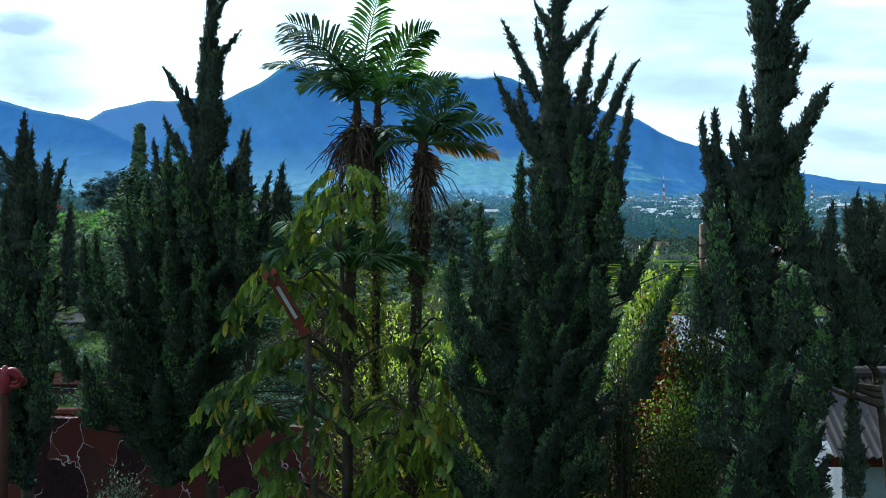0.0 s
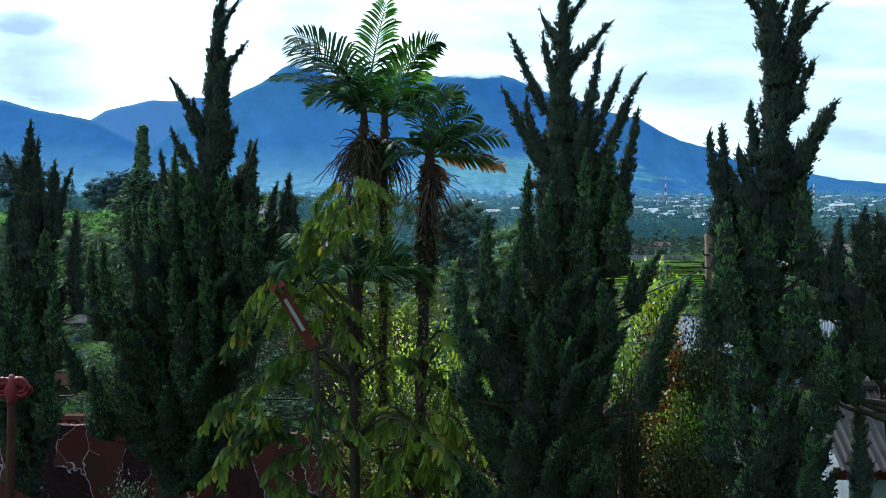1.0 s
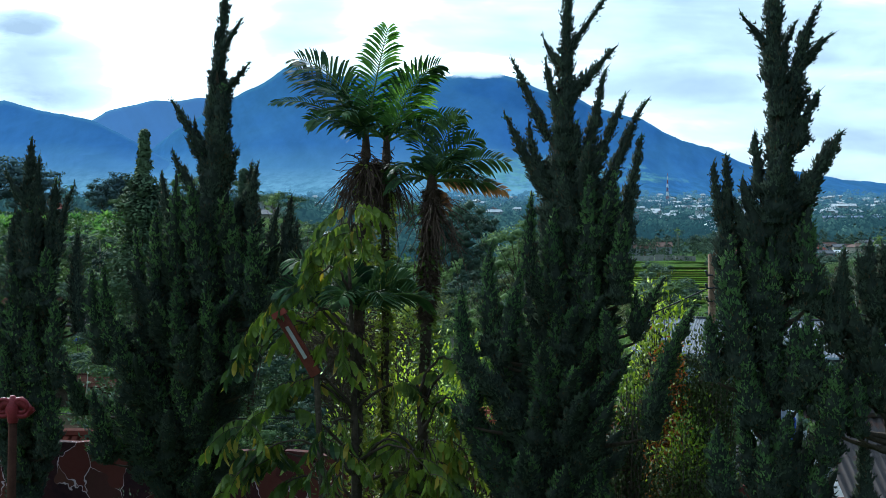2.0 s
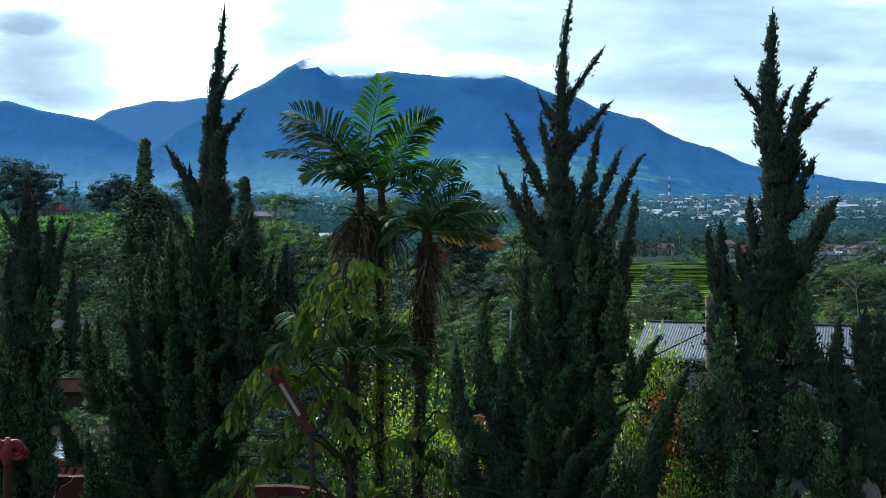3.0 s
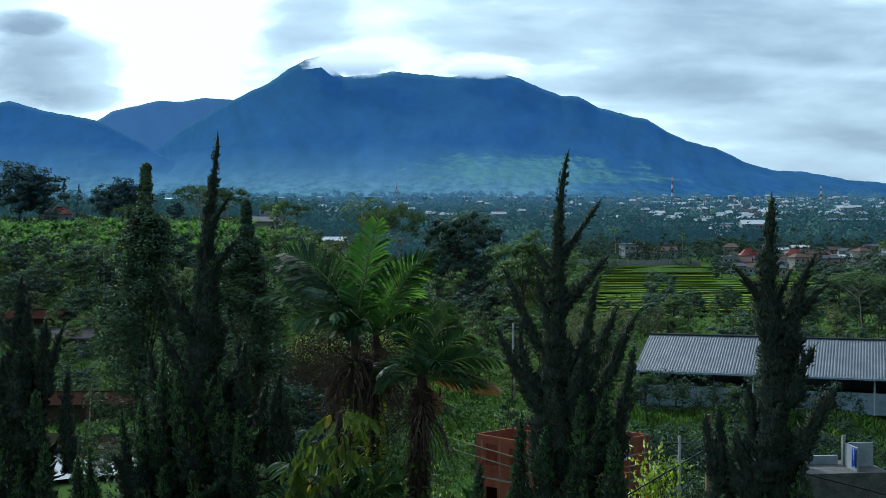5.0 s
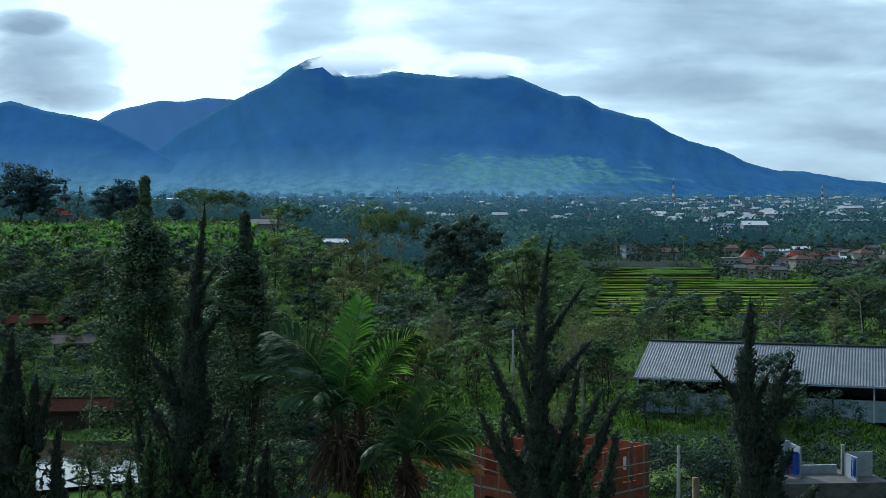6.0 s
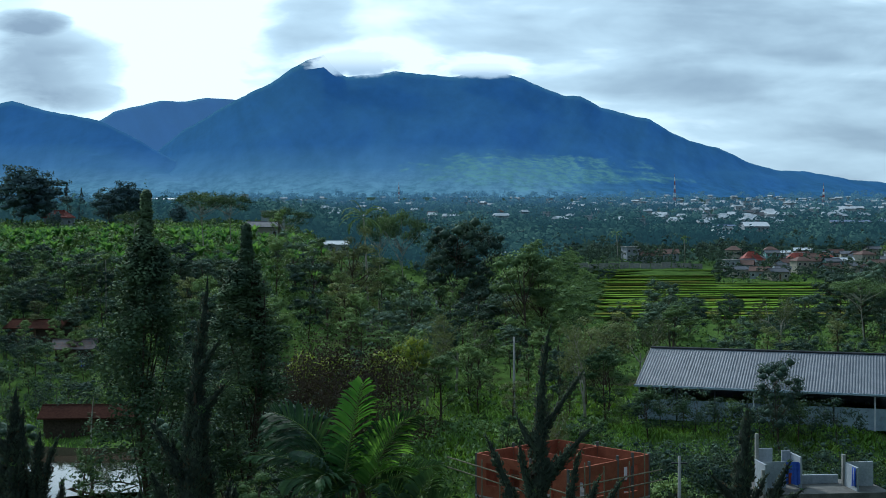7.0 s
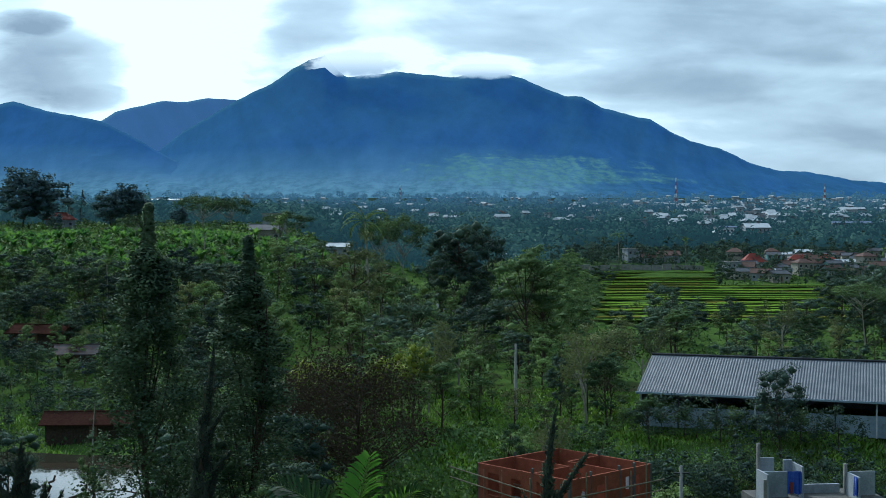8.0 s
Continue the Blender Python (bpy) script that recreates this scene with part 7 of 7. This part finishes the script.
def town():
    # the quarter beside the paddies
    front = (
        (3, 0.217, 525, 8), (2, 0.222, 505, 30), (6, 0.246, 510, 12), (1, 0.24, 498, -20), (2, 0.252, 492, 15), (1, 0.262, 535, 20), (4, 0.272, 515, 12),
        (5, 0.296, 520, 6), (2, 0.315, 520, 10), (1, 0.332, 530, -8), (6, 0.34, 505, 14), (2, 0.356, 530, 0),
    )
    behind = (
        (0, 0.234, 545, 10), (3, 0.268, 560, 0), (0, 0.29, 560, -5), (6, 0.305, 545, -12), (4, 0.322, 548, 20), (3, 0.345, 560, 5), (1, 0.28, 540, 4),
        (5, 0.25, 570, 0), (0, 0.365, 545, 12), (1, 0.3, 600, 10), (6, 0.275, 620, 0), (2, 0.33, 610, 5), (1, 0.225, 570, 0), (0, 0.38, 590, 0),
        (6, 0.262, 600, 12), (2, 0.31, 580, -10),
    )
    for i, u, y, turn in front + behind:
        settle(i, u * y, y - 24, turn, 0.86)
    settle(0, 0.2445 * 522, 522, 2, 0.72, tall=1.5)
    settle(0, 0.282 * 528, 528, -4, 0.95, tall=1.1)
    lanes = np.random.default_rng(83)
    for k in range(26):
        u, y = lanes.uniform(0.222, 0.375), lanes.uniform(478, 575)
        settle(int(lanes.choice([1, 2, 2, 2, 4, 1, 6])), u * y, y, lanes.uniform(-30, 30), lanes.uniform(0.62, 0.88), tall=1.1)
    # houses among the trees
    for i, u, y, turn in ((0, -0.324, 462, 15), (1, 0.162, 552, -4), (1, 0.176, 556, -4), (3, 0.146, 560, 14), (2, -0.155, 330, 10), (3, -0.148, 420, 0), (6, -0.098, 430, 8), (1, 0.0, 330, 5), (6, 0.040, 560, 0),
                          (2, -0.12, 560, 0), (3, 0.052, 700, 0), (6, -0.02, 720, 4), (0, -0.26, 700, 0), (2, 0.10, 800, 10)):
        settle(i, u * y, y, turn)
    # the town that climbs towards the mountain
    rng = np.random.default_rng(81)
    joined = Soup()
    for k in range(430):
        u = rng.normal(0.235, 0.075) if rng.random() < 0.50 else rng.uniform(-0.36, 0.38)
        y = rng.uniform(850, 2350)
        if not -0.4 < u < 0.4:
            continue
        if k >= 205:
            w, d, h, m = rng.uniform(3, 6.5), rng.uniform(3, 4.5), rng.uniform(4, 8), pose(u * y, y, float(lie(u * y, y)), 0, 0, rng.uniform(-40, 40))
            joined.box(-w, -d, -2, w, d, h, m)
            e = np.array([(-w - 1, -d - 1, h), (w + 1, -d - 1, h), (w + 1, d + 1, h), (-w - 1, d + 1, h), (-w, 0, h + 2.2), (w, 0, h + 2.2)])
            e = e @ np.array(m.to_3x3()).T + np.array(m.translation)
            joined.add(e, [(0, 1, 5, 4), (2, 3, 4, 5)]).add(e, [(1, 2, 5), (3, 0, 4)])
            continue
        settle(int(rng.choice([0, 1, 1, 2, 2, 2, 3] if y < 1300 else [1, 2, 2])), u * y, y, rng.uniform(-40, 40), rng.uniform(0.65, 1.1) * (1 + (y - 850) / 5200), tall=1.35, far=True)
    tagged(part("distant_houses", joined, FAR_LIT_PLASTER), "many small pale houses scattered over the far plain", "houses", kind="stuff")


town()


def hall(x, y, w, d, h, roof_mat, wall_mat, label, turn=0.0, rise=2.0):
    ob = house("large_hall", label, w, d, h, roof_mat, wall_mat, "gable", rise, "hall", windows=6)
    ob.matrix_basis = pose(x, y, float(lie(x, y)) + 1.0, 0, 0, turn)


hall(0.2465 * 745, 745, 15, 12, 6.0, WHITE_METAL, PLASTER, "white hall with a broad pale roof", 4, 2.6)
hall(0.2215 * 750, 750, 13, 11, 6.5, BLUE_ROOF, MAST_WHITE, "long low white building with a flat-pitched roof", 0, 0.8)
hall(0.332 * 840, 840, 40, 16, 6, BLUE_ROOF, PLASTER, "long white building with a dark blue roof", -4, 1.2)
hall(-0.230 * 2050, 2050, 120, 40, 8, WHITE_METAL, PLASTER, "very long pale factory hall at the foot of the mountain", 0, 2.0)


def low_roofs():
    for x, y, w, d, h, rm, wm, label, turn in ((-40.2, 137, 10.5, 4, 1.5, RUSTY, BARK, "low pond-side hut with a rusty brown roof", 4),
                                               (-53, 171, 5, 4, 1.6, OLD_TIN, BARK, "small hut with a weathered metal roof", 10),
                                               (-62, 183, 8, 5, 2.0, RUSTY, BARK, "hut with a faded brown sheet roof", -8)):
        ob = house("hut", label, w, d, h, rm, wm, "gable", 1.0, "hut", 1, 0.6)
        ob.matrix_basis = pose(x, y, float(lie(x, y)) + 0.1, 0, 0, turn)


low_roofs()


def tarpaulin(x, y, w, d):
    """A crumpled sheet lying over a low heap."""
    n = 14
    a, b = np.meshgrid(np.linspace(-1, 1, n), np.linspace(-1, 1, n), indexing="ij")
    h = 0.9 * np.clip(1.1 - a ** 2 - b ** 2, 0, 1) + 0.10 * np.sin(a * 9 + b * 4) + 0.07 * np.sin(b * 13 - a * 5)
    v = np.stack([a * w / 2, b * d / 2, h + 0.15], -1).reshape(-1, 3)
    v = np.concatenate([v, v - [0, 0, 0.02]])
    i, j = np.meshgrid(np.arange(n - 1), np.arange(n - 1), indexing="ij")
    f = np.stack([i * n + j, (i + 1) * n + j, (i + 1) * n + j + 1, i * n + j + 1], -1).reshape(-1, 4)
    ob = smooth_shade(part("tarpaulin", Soup().add(v, np.concatenate([f, f[:, ::-1] + n * n])), BLUE_CLOTH))
    ob.location = (x, y, float(lie(x, y)))
    tagged(ob, "crumpled blue tarpaulin over a low heap", "tarpaulin")


tarpaulin(-51.0, 166, 2.6, 2.0)


def dead_branch(path, thick, label):
    """A bare crooked branch or snag standing in the pond."""
    rng = np.random.default_rng(int(abs(path[0][0]) * 10))
    p = np.array(path, float)
    k = np.linspace(0, 1, 12)
    q = np.stack([np.interp(k, np.linspace(0, 1, len(p)), p[:, i]) for i in range(3)], 1) - p[0]
    q[1:-1] += rng.normal(size=(10, 3)) * thick * 0.5
    root = thing("dead_branch", *p[0], label, "branch", group="snags in the pond")
    smooth_shade(part("wood", Soup().tube(q, thick * (1 - 0.65 * k), 7), BARK, root))
    for i in (4, 6, 8):
        d = unit(rng.normal(size=3) + [0, 0, 0.8])
        part("twig", Soup().tube([q[i], q[i] + d * 0.5, q[i] + d * 0.9 + [0.1, 0, 0.1]], [thick * 0.4, thick * 0.3, thick * 0.1], 5), BARK, root)


dead_branch([(-34.2, 106.5, -15.4), (-32.0, 106.8, -14.75), (-29.5, 107.5, -14.6), (-27.6, 108.5, -15.3)], 0.13, "crooked dead branch arching low over the pond")
dead_branch([(-31.0, 105.0, -15.5), (-31.1, 105.0, -14.0), (-30.9, 105.1, -12.4)], 0.18, "dark dead stem standing in the pond")
dead_branch([(-35.6, 105.5, -15.5), (-35.2, 105.5, -14.2), (-34.6, 105.6, -13.0)], 0.24, "dark leaning snag standing in the pond")
dead_branch([(-26.4, 106.0, -15.5), (-25.8, 106.2, -14.4), (-25.9, 106.4, -13.2)], 0.16, "dark dead stem standing in the pond")


# ---------- rice terraces ----------
def paddies():
    rng = np.random.default_rng(91)
    ys = np.concatenate([[286], 286 + np.cumsum(rng.uniform(4.0, 8.0, 52))])
    ys = ys[ys < 512]
    for i in range(len(ys) - 1):
        y0, y1 = ys[i], ys[i + 1]
        left, right = 0.108 + 0.02 * rng.random(), (0.40 if y0 < 440 else 0.215)
        cuts = np.sort(np.concatenate([[left, right], rng.uniform(left, right, 4)]))
        z = float(lie(0.25 * y0, y0)) + 0.75
        for j in range(len(cuts) - 1):
            n = 8
            us = np.linspace(cuts[j] + 0.0008, cuts[j + 1], n)
            bend = 2.4 * np.sin(us * 38 + i * 0.4) + 1.1 * np.sin(us * 103 + i * 0.7)
            a = np.stack([us * y0, y0 + bend, np.full(n, z)], 1)
            b = np.stack([us * y1, y1 + bend + 0.3 - 0.6, np.full(n, z)], 1)
            low = a - [0, 0.15, rng.uniform(0.08, 0.26)]
            s = Soup()
            k = np.arange(n - 1)
            s.add(np.concatenate([a, b]), np.stack([k, k + 1, k + n + 1, k + n], 1))
            field = part("paddy", s, (PADDY_A, PADDY_C, PADDY_B, PADDY_C)[rng.integers(4)])
            tagged(field, "terraced paddy of young yellow-green rice", "rice paddy", group="rice terraces")
            bank = Soup()
            lip = a + [0, -0.15, 0.10]
            v = np.concatenate([low, lip, a + [0, 0.20, 0.08], a + [0, 0.30, -0.1]])
            bank.add(v, np.concatenate([np.stack([k + m, k + m + 1, k + m + n + 1, k + m + n], 1) for m in (0, n, 2 * n)]))
            part("bank", bank, BUND, field, "dark grassy bank")
    w = Soup()
    us = np.linspace(0.094, 0.205, 14)
    for j in range(13):
        a, b = us[j] * 515, us[j + 1] * 515
        z = float(lie(a, 515))
        w.box(a, 515, z - 1, b - 0.3, 515.4, z + 2.2 + 0.2 * (j % 2))
    tagged(part("wall_boundary", w, CONCRETE), "pale concrete boundary wall along the rice fields", "wall", kind="structure")


paddies()


# ---------- masts ----------


def mast(x, y, high):
    root = thing("radio_mast", x, y, float(lie(x, y)), "red and white lattice radio mast", "mast", group="radio masts")
    n = 7
    for i in range(n):
        z0, z1 = high * i / n, high * (i + 1) / n
        r0, r1 = 2.4 * (1 - 0.8 * i / n), 2.4 * (1 - 0.8 * (i + 1) / n)
        paint = HAZY_RED_METAL if i % 2 else MAST_WHITE
        p = lambda r, g, z: (r * math.cos(g), r * math.sin(g), z)
        for k in range(4):
            a, b = math.pi / 4 + k * math.pi / 2, math.pi / 4 + (k + 1) * math.pi / 2
            part("leg", Soup().tube([p(r0, a, z0), p(r1, a, z1)], 0.34, 4), paint, root)
            part("brace", Soup().tube([p(r0, a, z0), p(r1, b, z1)], 0.2, 4), paint, root)
            part("brace", Soup().tube([p(r0, b, z0), p(r1, a, z1)], 0.2, 4), paint, root)
    part("antenna", Soup().tube([(0, 0, high), (0, 0, high + 5)], 0.25, 5), HAZY_RED_METAL, root)


mast(377, 2080, 47)
mast(0.303 * 1900, 1900, 31)
mast(-0.045 * 2300, 2300, 30)


# ---------- valley pole ----------
def valley_pole(u, y, z_top):
    x = u * y
    g = float(lie(x, y))
    root = thing("street_pole", x, y, g, "pale concrete pole standing among the trees", "pole", group="valley poles")
    smooth_shade(part("pole", Soup().tube([(0, 0, -0.3), (0, 0, z_top - g)], [0.16, 0.11], 8), CONCRETE, root))
    part("arm", Soup().box(-0.6, -0.05, z_top - g - 0.6, 0.6, 0.05, z_top - g - 0.5), DARK_METAL, root)


valley_pole(0.0515, 134, -4.0)
valley_pole(0.188, 92, -9.5)
